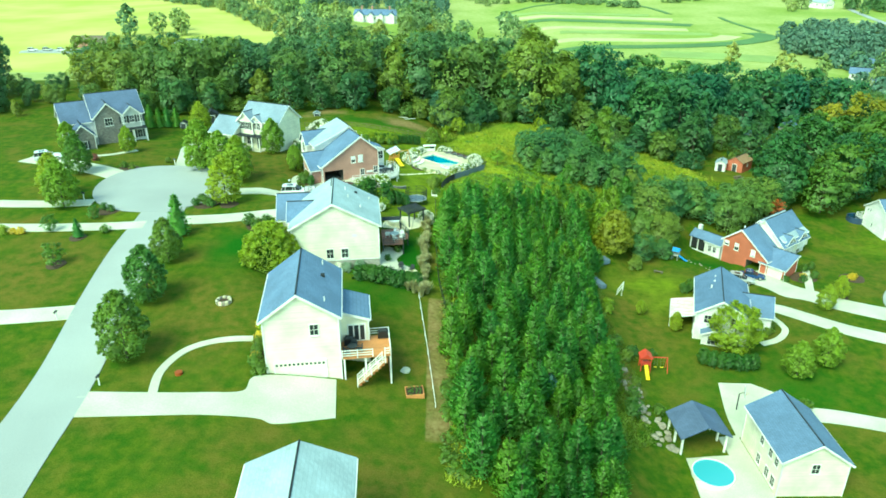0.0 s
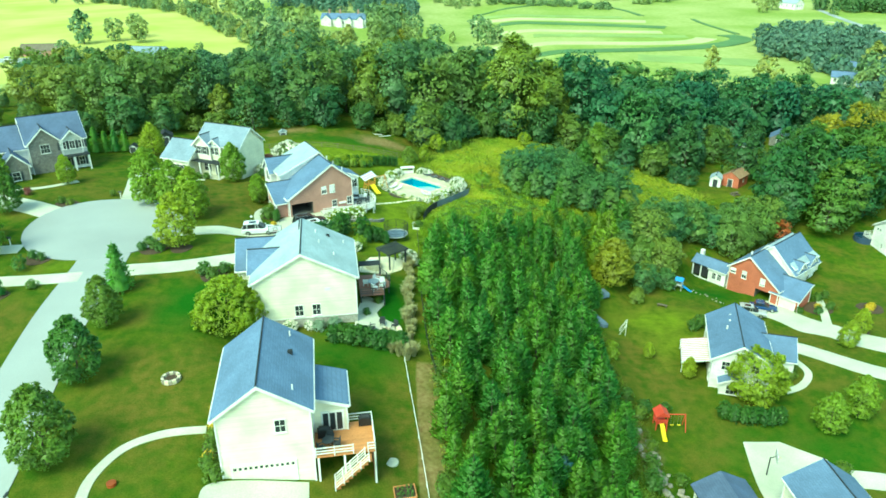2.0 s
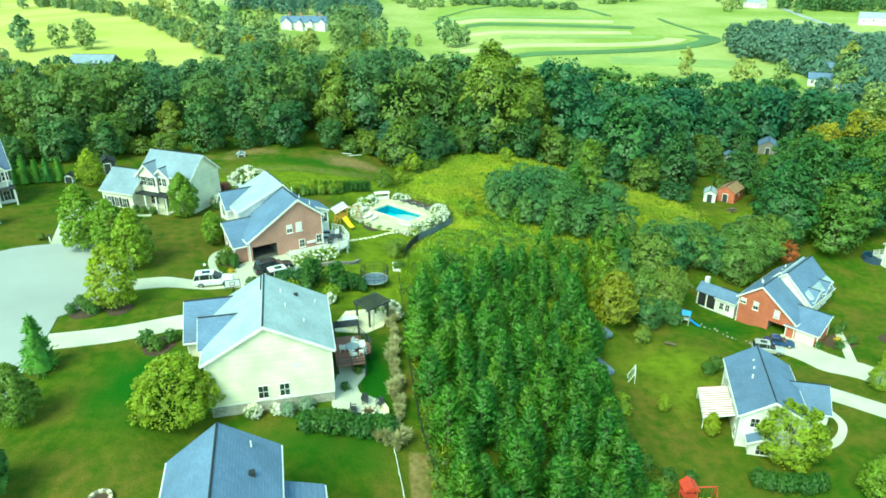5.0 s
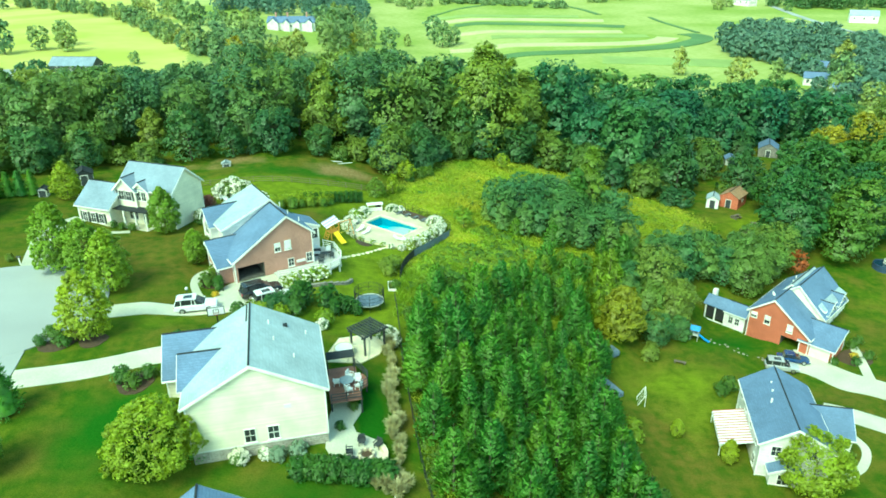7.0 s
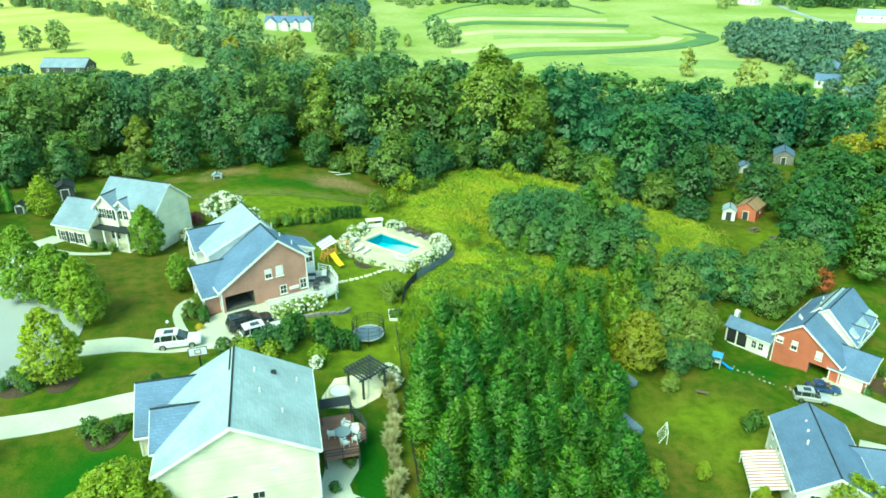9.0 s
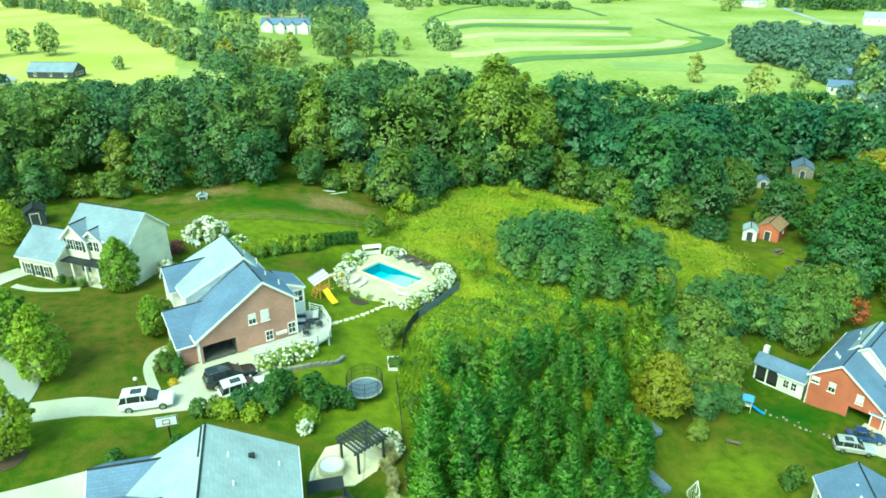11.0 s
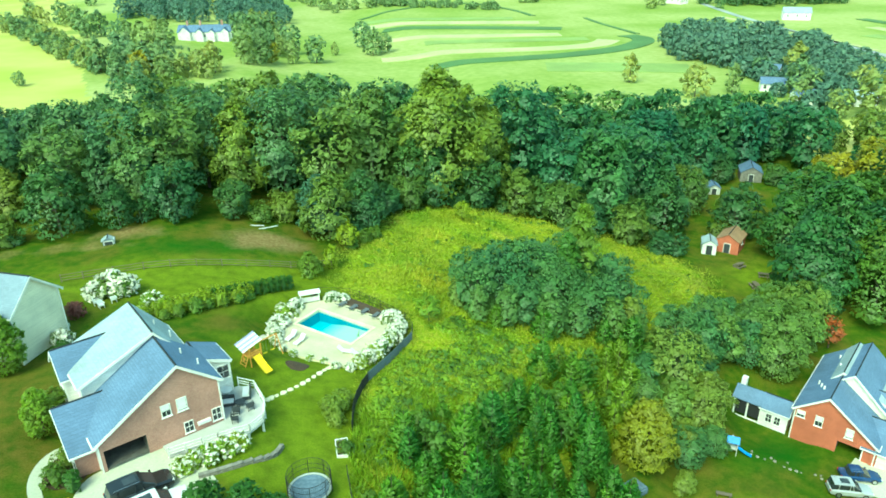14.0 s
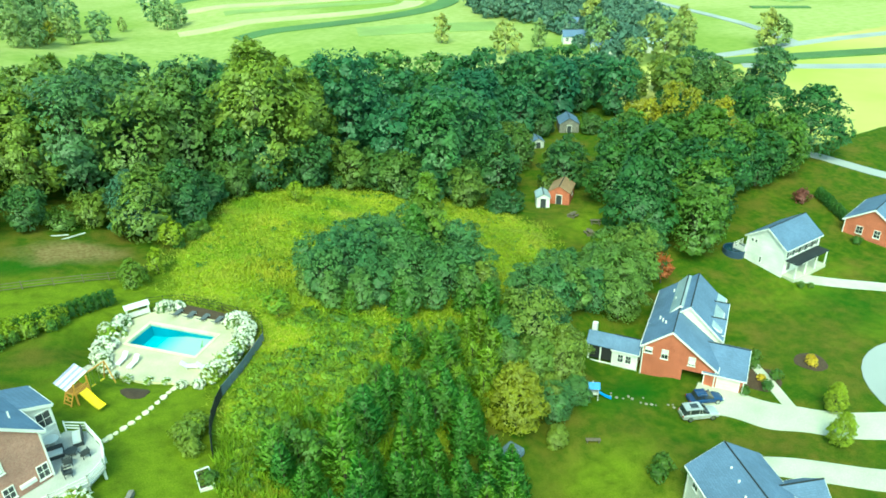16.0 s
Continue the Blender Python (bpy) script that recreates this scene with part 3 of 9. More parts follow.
def pad(name, poly, material, label, category, lift=0.08, skirt=0.5, kind="structure", level=None):
    """A flat or draped paved area of any outline."""
    bm = bmesh.new()
    vs = [bm.verts.new((x, y, 0)) for x, y in poly]
    bmesh.ops.triangulate(bm, faces=[bm.faces.new(vs)])
    for _ in range(3):
        bmesh.ops.subdivide_edges(bm, edges=[e for e in bm.edges if e.calc_length() > 1.2], cuts=1, use_grid_fill=True)
        bmesh.ops.triangulate(bm, faces=bm.faces)
    if level is None:
        for v in bm.verts:
            v.co.z = terrain(v.co.x, v.co.y) + lift
    else:
        for v in bm.verts:
            v.co.z = level
    edges = [e for e in bm.edges if e.is_boundary]
    ext = bmesh.ops.extrude_edge_only(bm, edges=edges)
    for g in ext["geom"]:
        if isinstance(g, bmesh.types.BMVert):
            g.co.z -= skirt
    bmesh.ops.recalc_face_normals(bm, faces=bm.faces)
    return tagged(part(name, bm, material), label, category, kind=kind)

# ---- plants ----


def outline(f, shape):
    """Half-width of a crown at the height f (0 foot, 1 top), as a share of its widest."""
    if shape == "cone":
        return (1 - f) ** 0.7 * (0.55 + 0.45 * min(1.0, f / 0.14)) + 0.03
    if shape == "spire":
        return (1 - max(0.0, f - 0.12) / 0.88) ** 0.82 * (0.78 + 0.22 * min(1.0, f / 0.12)) + 0.02
    if shape == "egg":
        return 0.62 + 0.38 * (f / 0.3) ** 0.7 if f < 0.3 else 1.0 - ((f - 0.3) / 0.72) ** 1.7
    if shape == "dome":
        return math.sqrt(max(0.0, 1 - ((f - 0.58) / 0.43) ** 2)) if f > 0.58 else 0.62 + 0.38 * (f / 0.58)
    if shape == "spread":
        return math.sqrt(max(0.0, 1 - ((f - 0.55) / 0.5) ** 2)) if f > 0.55 else 0.45 + 0.55 * (f / 0.55) ** 0.8
    return math.sqrt(max(0.0, 1 - ((f - 0.36) / 0.66) ** 2)) if f > 0.36 else 0.72 + 0.28 * f / 0.36


def crown_mesh(name, seed, rx, rz, count, leaves, size, zc, core=False, up=0.25, shape="oval", foot=0.0, bump=1.0):
    """A crown of many small leaf sprays gathered in uneven clumps inside an outline, centred zc above the base.
    Each spray leans outwards with its clump, so that the crown catches light as a leafy dome."""
    rng = np.random.default_rng(seed)
    n = count * 6
    p1, p2, p3 = rng.uniform(0, 6.28, 3)

    def wide(a, f):
        return rx * outline(f, shape) * (1 + 0.13 * math.sin(2 * a + p1) + 0.10 * math.sin(3 * a + p2 + 4 * f) + 0.07 * math.sin(5 * a + p3))

    loose = int(leaves * 0.34)
    per = max(3, (leaves - loose) // n)
    tris, norms = [], []

    def sprays(p, d, out):
        nrm = d + rng.normal(scale=0.38, size=d.shape)
        nrm /= np.linalg.norm(nrm, axis=1)[:, None]
        t = np.cross(nrm, rng.normal(size=d.shape))
        t /= np.linalg.norm(t, axis=1)[:, None]
        e = np.cross(nrm, t)
        s = size * rng.uniform(0.55, 1.4, len(d))[:, None]
        tris.append(np.stack([p - t * s * 0.62 - e * s * 0.4, p + t * s * 0.62 - e * s * 0.4, p + e * s * 1.05], axis=1).reshape(-1, 3))
        shade = 0.55 * d + 0.85 * out + 0.22 * nrm
        norms.append(np.repeat(shade / np.linalg.norm(shade, axis=1)[:, None], 3, axis=0))

    # loose sprays all over the crown, so that the clumps run into one another
    f = foot + (1 - foot) * rng.uniform(0, 1, loose) ** 0.85
    a = rng.uniform(0, 6.2832, loose)
    q = np.array([wide(x, min(y, 0.985)) for x, y in zip(a, f)]) * rng.uniform(0.55, 1.04, loose)
    ca, sa = np.cos(a), np.sin(a)
    out = np.stack([ca * (1.1 - f), sa * (1.1 - f), 0.75 * f + up], axis=1)
    out /= np.linalg.norm(out, axis=1)[:, None]
    sprays(np.stack([ca * q, sa * q, (2 * f - 1) * rz * rng.uniform(0.9, 1.0, loose)], axis=1), out, out)
    for k in range(n):
        f = foot + (1 - foot) * ((k + rng.uniform(0, 1)) / n) ** 0.85
        a = 2.39996 * k + rng.normal(0, 0.35)
        q = wide(a, min(f, 0.97)) * rng.uniform(0.55, 0.97)
        c = np.array([math.cos(a) * q, math.sin(a) * q, (2 * f - 1) * rz * rng.uniform(0.86, 0.97)])
        r = rx * rng.uniform(0.13, 0.27) * bump
        out = np.array([math.cos(a) * (1.1 - f), math.sin(a) * (1.1 - f), 0.75 * f + up])
        out /= np.linalg.norm(out)
        d = rng.normal(size=(per, 3)) + out * 0.95
        d /= np.linalg.norm(d, axis=1)[:, None]
        p = c + d * np.array([1.0, 1.0, 0.8]) * (r * rng.uniform(0.6, 1.2, per))[:, None]
        sprays(p, d, out)
    verts, norms = np.concatenate(tris), np.concatenate(norms)
    faces = [(3 * k, 3 * k + 1, 3 * k + 2) for k in range(len(verts) // 3)]
    verts, norms = verts.tolist(), norms.tolist()
    if core:
        k0, nu, nv = len(verts), 9, 5
        for j in range(nv + 1):
            f = 0.06 + 0.8 * j / nv
            for i in range(nu):
                a = 6.2832 * i / nu
                q = wide(a, f) * 0.52 * rng.uniform(0.8, 1.1)
                verts.append((math.cos(a) * q, math.sin(a) * q, (2 * f - 1) * rz * 0.85))
                norms.append((math.cos(a), math.sin(a), f))
        faces += [(k0 + j * nu + i, k0 + j * nu + (i + 1) % nu, k0 + (j + 1) * nu + (i + 1) % nu, k0 + (j + 1) * nu + i) for j in range(nv) for i in range(nu)]
        faces.append(tuple(k0 + nv * nu + i for i in range(nu)))
    me = bpy.data.meshes.new(name)
    me.from_pydata([(x, y, max(0.02, z + zc)) for x, y, z in verts], [], faces)
    lean_normals(me, norms)
    return me


def lean_normals(me, norms):
    me.polygons.foreach_set("use_smooth", [True] * len(me.polygons))
    me.normals_split_custom_set_from_vertices(norms)


def trunk_bm(seed, h, r, limbs=4, reach=2.0):
    rng = random.Random(seed)
    bm = bmesh.new()
    x = y = 0.0
    z = -0.4
    top = h
    pts = [(0, 0, -0.4)]
    for k in range(1, 5):
        pts.append((rng.uniform(-0.12, 0.12) * k * r * 3, rng.uniform(-0.12, 0.12) * k * r * 3, top * k / 4))
    for k in range(4):
        beam(bm, pts[k], pts[k + 1], r * (1 - 0.2 * k), 7, r * (1 - 0.2 * (k + 1)))
    for k in range(limbs):
        a = 2 * math.pi * k / limbs + rng.uniform(-0.4, 0.4)
        q = Vector(pts[2]).lerp(Vector(pts[4]), rng.uniform(0.0, 0.7))
        beam(bm, q, q + Vector((math.cos(a) * reach, math.sin(a) * reach, reach * rng.uniform(0.6, 1.1))), r * 0.45, 5, r * 0.15)
    return bm


def bough_crown(name, seed, rx, rz, lobes, leaves, size, zc, shape="oval", bump=1.0, fuzz=0.25):
    """A crown built as a tree builds it: main boughs spread through the outline, each carrying rounded clumps on its upper and outer side,
    each clump a shell of small leaf sprays, with some loose sprays between."""
    rng = np.random.default_rng(seed)
    tris, norms = [], []

    def unit(v):
        return v / np.linalg.norm(v, axis=-1, keepdims=True)

    def sprays(p, shade):
        nrm = unit(shade + rng.normal(scale=0.35 + 0.5 * fuzz, size=p.shape))
        t = unit(np.cross(nrm, rng.normal(size=p.shape)))
        e = np.cross(nrm, t)
        s = size * rng.uniform(0.55, 1.4, len(p))[:, None]
        tris.append(np.stack([p - t * s * 0.6 - e * s * 0.4, p + t * s * 0.6 - e * s * 0.4, p + e * s * 1.1], axis=1).reshape(-1, 3))
        norms.append(np.repeat(unit(shade + fuzz * nrm), 3, axis=0))

    clumps = 9
    per = max(4, int(leaves * 0.74 / (lobes * clumps)))
    for k in range(lobes):
        f = 0.14 + 0.72 * (k + rng.uniform(0, 1)) / lobes
        a = 2.39996 * k + rng.normal(0, 0.35)
        r = rx * rng.uniform(0.25, 0.42) * bump
        q = max(0.0, rx * outline(f, shape) * rng.uniform(0.9, 1.12) - 0.8 * r)
        c = np.array([math.cos(a) * q, math.sin(a) * q, (2 * f - 1) * rz])
        out = unit(np.array([math.cos(a) * (1.15 - f), math.sin(a) * (1.15 - f), 0.25 + 0.75 * f]))
        for _ in range(clumps):
            d1 = unit(rng.normal(size=3) + 0.9 * out)
            cc = c + d1 * r * rng.uniform(0.6, 1.0) * np.array([1, 1, 0.9])
            rr = r * rng.uniform(0.30, 0.58)
            d = unit(rng.normal(size=(per, 3)) + 0.75 * d1 + np.array([0, 0, 0.35]))
            sprays(cc + d * np.array([1.0, 1.0, 0.75]) * (rr * rng.uniform(0.45, 1.2, per))[:, None], unit(0.5 * d + 0.4 * d1 + 0.55 * out + np.array([0, 0, 0.3])))
    loose = int(leaves * 0.26)
    f, a = rng.uniform(0.02, 0.97, loose), rng.uniform(0, 6.2832, loose)
    q = np.array([rx * outline(min(y, 0.97), shape) for y in f]) * rng.uniform(0.6, 1.0, loose)
    out = unit(np.stack([np.cos(a) * (1.1 - f), np.sin(a) * (1.1 - f), 0.7 * f + 0.2], axis=1))
    sprays(np.stack([np.cos(a) * q, np.sin(a) * q, (2 * f - 1) * rz * 0.95], axis=1), out)
    verts = np.concatenate(tris) + np.array([0, 0, zc])
    verts[:, 2] = np.maximum(verts[:, 2], 0.02)
    me = bpy.data.meshes.new(name)
    me.from_pydata(verts.tolist(), [], [(3 * k, 3 * k + 1, 3 * k + 2) for k in range(len(verts) // 3)])
    lean_normals(me, np.concatenate(norms).tolist())
    return me


def broadleaf(name, seed, h, rx, leaves, size, material, label, category="tree", group="", lobes=12, low=0.22, shape="oval", bump=1.0, fuzz=0.25):
    ob = thing(name, Matrix(), label, category, group)
    rz = h * (1 - low) / 2
    part("trunk", trunk_bm(seed, h * 0.62, max(0.08, h * 0.018), 4, rx * 0.5), M["bark"], ob)
    mesh_part("crown", bough_crown("crown", seed, rx, rz, lobes, leaves, size, h - rz, shape, bump, fuzz), material, ob)
    return ob


def conifer(name, seed, h, r, whorls, boughs, material, label, group="", category="tree", droop=0.1, rise_to=0.5, tuft=1.0):
    rng = np.random.default_rng(seed)
    ob = thing(name, Matrix(), label, category, group)
    bm = bmesh.new()
    beam(bm, (0, 0, -0.4), (0, 0, h * 0.93), h * 0.018 + 0.03, 6, 0.015)
    part("trunk", bm, M["bark"], ob)
    verts, faces, norms = [], [], []
    for k in range(whorls):
        f = k / whorls
        z0 = h * (0.03 + 0.93 * f)
        rr = r * (1 - f) ** 0.85 * rng.uniform(0.85, 1.1) + 0.08
        for j in range(max(4, int(boughs * (1 - 0.5 * f)))):
            a = rng.uniform(0, 2 * math.pi)
            d, s = np.array([math.cos(a), math.sin(a), 0]), np.array([-math.sin(a), math.cos(a), 0])
            q = rr * rng.uniform(0.7, 1.08)
            rise = q * rng.uniform(-droop, rise_to)
            for i in range(9):
                g = 0.25 + 0.8 * (i + rng.uniform(0, 1)) / 9
                p = np.array([0, 0, z0 + rise * g]) + d * q * g + s * rng.normal(0, 0.10 + 0.14 * q * g)
                u = d * rng.uniform(0.3, 0.9) + s * rng.normal(0, 0.4) + np.array([0, 0, rng.uniform(0.0, 0.5)])
                u = u / np.linalg.norm(u) * rng.uniform(0.22, 0.42) * tuft
                e = np.cross(u, rng.normal(size=3))
                e = e / (np.linalg.norm(e) + 1e-6) * 0.10 * tuft
                k0 = len(verts)
                w = d * 0.9 + s * 0.12 * rng.normal() + np.array([0, 0, 0.5 + 0.25 * rng.uniform(0, 1)])
                w = w / np.linalg.norm(w)
                fn = np.cross(2 * e, u + e)
                verts.extend(map(tuple, (p - e, p + e, p + u) if np.dot(fn, w) > 0 else (p + e, p - e, p + u)))
                norms.extend([tuple(w)] * 3)
                faces.append((k0, k0 + 1, k0 + 2))
    nu = 8
    k0 = len(verts)
    for zz, q in ((0.05, 0.62), (0.35, 0.45), (0.7, 0.2), (0.93, 0.03)):
        for i in range(nu):
            a = 6.2832 * i / nu
            m = r * q * rng.uniform(0.8, 1.15)
            verts.append((math.cos(a) * m, math.sin(a) * m, h * zz))
            norms.append((math.cos(a), math.sin(a), 0.5))
    faces += [(k0 + j * nu + i, k0 + j * nu + (i + 1) % nu, k0 + (j + 1) * nu + (i + 1) % nu, k0 + (j + 1) * nu + i) for j in range(3) for i in range(nu)]
    for j in range(7):
        a = 2 * math.pi * j / 7
        k0 = len(verts)
        verts.extend(((math.cos(a) * 0.07, math.sin(a) * 0.07, h * 0.9), (math.cos(a + 1) * 0.07, math.sin(a + 1) * 0.07, h * 0.9), (math.cos(a) * 0.12, math.sin(a) * 0.12, h * rng.uniform(0.98, 1.04))))
        norms += [(math.cos(a), math.sin(a), 0.4)] * 3
        faces.append((k0, k0 + 1, k0 + 2))
    me = bpy.data.meshes.new("crown")
    me.from_pydata(verts, [], faces)
    lean_normals(me, norms)
    mesh_part("crown", me, material, ob)
    return ob


def shrub(name, seed, h, rx, leaves, material, label, group="", blossom=None, size=0.13, share=0.85):
    ob = thing(name, Matrix(), label, "shrub", group)
    mesh_part("foliage", crown_mesh("foliage", seed, rx, h * 0.5, 6, leaves, size, h * 0.5, core=True), material, ob)
    if blossom:
        me = crown_mesh("blossoms", seed + 5, rx * 1.03, h * 0.52, 6, int(leaves * share), size * 1.45, h * 0.53, up=0.8)
        mesh_part("blossoms", me, blossom, ob, "clustered pale blossom heads")
    return ob


def place(proto, spots, rng, grow=(0.85, 1.15), sink=0.0):
    """Sets the prototype on the first spot and copies of it on the others."""
    for k, (x, y, *s) in enumerate(spots):
        f = s[0] if s else rng.uniform(*grow)
        m = pose(x, y, terrain(x, y) - sink, 0, 0, rng.uniform(0, 360)) @ Matrix.Diagonal((f * rng.uniform(0.93, 1.07), f * rng.uniform(0.93, 1.07), f * rng.uniform(0.94, 1.08), 1))
        if k == 0:
            proto.matrix_basis = m
        else:
            o = proto.copy()
            scene.collection.objects.link(o)
            for c in proto.children:
                cc = c.copy()
                scene.collection.objects.link(cc)
                cc.parent = o
            o.matrix_basis = m


def scatter(rng, poly, gap, jitter=0.35, skip=None):
    xs, ys = [p[0] for p in poly], [p[1] for p in poly]
    out = []
    y, odd = min(ys), 0
    while y < max(ys):
        x = min(xs) + (gap / 2 if odd else 0)
        while x < max(xs):
            px, py = x + rng.uniform(-1, 1) * gap * jitter, y + rng.uniform(-1, 1) * gap * jitter
            if inside(px, py, poly) and not (skip and skip(px, py)):
                out.append((px, py))
            x += gap
        y += gap * 0.87
        odd = 1 - odd
    return out


def deal(rng, spots, protos, **kw):
    """Shares spots out among several prototypes."""
    spots = list(spots)
    rng.shuffle(spots)
    k = len(protos)
    for i, p in enumerate(protos):
        if spots[i::k]:
            place(p, spots[i::k], rng, **kw)


rnd = random.Random(7)

# plantation of young pines on the bank
PLANT = [(1.8, 56), (0.9, 68), (0.8, 82), (0.4, 97), (0.8, 110), (3.4, 117), (11, 122), (20, 129), (29, 131), (31, 122), (27, 108), (26, 98), (24.5, 84), (22, 70), (20, 57), (16, 48), (6, 48)]


def young_pine(name, seed, h, r, leaves, material, label, group):
    """A young pine, bushy to the ground: whorls of boughs that sweep up at their ends, each feathered with slender needle sprays."""
    rng = np.random.default_rng(seed)
    ob = thing(name, Matrix(), label, "tree", group)
    bm = bmesh.new()
    beam(bm, (0, 0, -0.4), (0, 0, h * 0.95), h * 0.015 + 0.03, 6, 0.015)
    part("trunk", bm, M["bark"], ob)
    whorls = 13
    boughs = [(w, k) for w in range(whorls) for k in range(11 - w // 2)]
    per = leaves // len(boughs)
    tris, norms = [], []
    for w, k in boughs:
        f = (w + rng.uniform(0, 0.8)) / whorls
        a = 2.39996 * (k + 3 * w) + rng.normal(0, 0.25)
        q = 1.12 * r * ((1 - f) ** 0.92 * (0.80 + 0.20 * min(1.0, f / 0.2)) * rng.uniform(0.82, 1.10) + 0.08)
        d, side, up = np.array([math.cos(a), math.sin(a), 0]), np.array([-math.sin(a), math.cos(a), 0]), np.array([0, 0, 1.0])
        rise = q * rng.uniform(0.35, 0.65) * (0.8 + 0.8 * f)
        g = rng.uniform(0.15, 1.0, per) ** 0.75
        p = up * (h * (0.02 + 0.84 * f)) + np.outer(g, d) * q + np.outer(g ** 2 * rise, up) + np.outer(rng.normal(0, 0.13, per) * (0.6 + q * g), side) + np.outer(rng.normal(0, 0.12, per), up)
        u = np.outer(rng.uniform(0.2, 0.9, per), d) + np.outer(rng.normal(0, 0.5, per), side) + np.outer(rng.uniform(0.25, 1.0, per), up)
        u = u / np.linalg.norm(u, axis=1)[:, None] * rng.uniform(0.22, 0.46, per)[:, None]
        e = np.cross(u, rng.normal(size=(per, 3)))
        e = e / np.linalg.norm(e, axis=1)[:, None] * 0.085
        n = 0.9 * d + (0.35 + 0.7 * f) * up + rng.normal(0, 0.12, (per, 3))
        e *= np.sign((np.cross(e, u) * n).sum(axis=1))[:, None]
        tris.append(np.stack([p - e, p + e, p + u], axis=1).reshape(-1, 3))
        norms.append(np.repeat(n / np.linalg.norm(n, axis=1)[:, None], 3, axis=0))
    verts = np.concatenate(tris)
    verts[:, 2] = np.maximum(verts[:, 2], 0.02)
    me = bpy.data.meshes.new("crown")
    me.from_pydata(verts.tolist(), [], [(3 * i, 3 * i + 1, 3 * i + 2) for i in range(len(verts) // 3)])
    lean_normals(me, np.concatenate(norms).tolist())
    mesh_part("crown", me, material, ob)
    return ob


pines = [young_pine("pine_tree", 20 + k, h, r, 2450, M["leaf_pine"], "young bushy green pine in a dense plantation on the bank", "plantation pines") for k, (h, r) in enumerate(((7.0, 1.75), (7.8, 1.95), (6.3, 1.7), (7.1, 2.0), (6.6, 1.55)))]
deal(rnd, scatter(rnd, PLANT, 2.75, 0.58), pines, grow=(0.60, 1.15))
place(conifer("blue_spruce", 31, 3.6, 1.2, 13, 11, M["leaf_spruce"], "small silvery blue spruce among the green pines", "plantation pines"), [(13.5, 70.5)], rnd)

# saplings and shrubs where the plantation thins into the meadow
thin = [broadleaf("sapling", 50 + k, 4.0, 1.5, 1100, 0.17, M["leaf_yard"], "slender green sapling in rough meadow grass", group="meadow saplings", lobes=7, low=0.0, shape="egg", bump=1.2) for k in range(2)]
THIN = [(4, 117), (11, 121), (20, 126), (30, 128), (40, 133), (47, 141), (38, 143), (26, 137), (14, 128), (5, 123)]
young = [young_pine("pine_tree", 40 + k, 5.2, 1.7, 1900, M["leaf_young"], "young green pine standing loosely in meadow grass", "meadow saplings") for k in range(3)]
deal(rnd, scatter(rnd, THIN, 2.6, 0.48), thin + young, grow=(0.5, 1.25))

# clump of tall trees standing in the meadow
clump = [broadleaf("meadow_tree", 60 + k, (9.6, 8.4, 6.4)[k], (4.4, 3.6, 2.7)[k], (6500, 5000, 3200)[k], 0.24, M[("leaf_dark", "leaf_dark", "leaf_bank")[k]], "dark bluish-green tree in a dense clump in the meadow", group="meadow clump", lobes=9, low=0.0, shape=("dome", "oval", "egg")[k], bump=1.3) for k in range(3)]
place(clump[0], [(23.5, 150.5, 0.92), (29.5, 153.0, 1.05), (40.5, 153.0, 1.0), (31.5, 148.0, 0.85), (35.5, 157.5, 0.9)], rnd)
place(clump[1], [(20.0, 149.0, 0.85), (26.5, 146.8, 0.8), (36.0, 147.6, 0.95), (43.0, 150.4, 0.85), (25.5, 156.0, 0.95), (42.0, 156.5, 0.85), (31.0, 158.0, 0.9), (38.5, 149.5, 0.9), (19.8, 153.6, 0.8)], rnd)
place(clump[2], [(23.2, 145.6, 0.85), (28.6, 143.8, 0.9), (33.0, 144.8, 0.8), (38.6, 145.2, 0.9), (42.6, 147.6, 0.85), (19.6, 146.6, 0.7), (45.0, 153.4, 0.8), (17.8, 150.4, 0.65)], rnd)
place(broadleaf("spruce_tree", 65, 16.5, 3.9, 9000, 0.24, M["leaf_yard"], "tall pointed green tree at the back of the meadow clump", group="meadow clump", lobes=13, low=0.0, shape="cone", bump=1.15), [(37.0, 153.5, 1.0), (34.0, 151.5, 0.76)], rnd)
place(young_pine("pine_tree", 66, 5.2, 1.7, 1900, M["leaf_young"], "young pointed pine before the meadow clump", "meadow clump"), [(27.4, 142.6, 1.0), (21.4, 144.4, 0.75), (36.6, 143.2, 0.8)], rnd)

# woodland
SHAPES = ((20, 7.4, 13, 0.08, "dome", 1.15), (23, 8.4, 15, 0.10, "spread", 1.1), (18, 6.6, 12, 0.04, "oval", 1.2), (25, 7.6, 16, 0.06, "dome", 1.05), (21, 9.0, 16, 0.12, "spread", 1.0), (22, 6.2, 14, 0.05, "egg", 1.1))


def front_trees(material, label):
    return [broadleaf("forest_tree", 100 + k, h, r, 5000, 0.56, material, label, group="woodland", lobes=n, low=low, shape=sh, bump=b) for k, (h, r, n, low, sh, b) in enumerate(SHAPES)]


def back_trees(material, label):
    return [broadleaf("forest_tree", 110 + k, h, r, 2600, 0.75, material, label, group="woodland", lobes=11, low=0.03, shape="dome", bump=1.2) for k, (h, r) in enumerate(((20, 7.4), (22, 7.0), (18, 6.4)))]


WOOD = [(-120, 160), (-78, 170), (-58, 176), (-40, 178), (-16, 184), (0, 188), (14, 190), (28, 197), (46, 198), (58, 192), (70, 196), (84, 214), (130, 214), (130, 236), (60, 246), (10, 246), (-30, 240), (-90, 236), (-140, 224)]


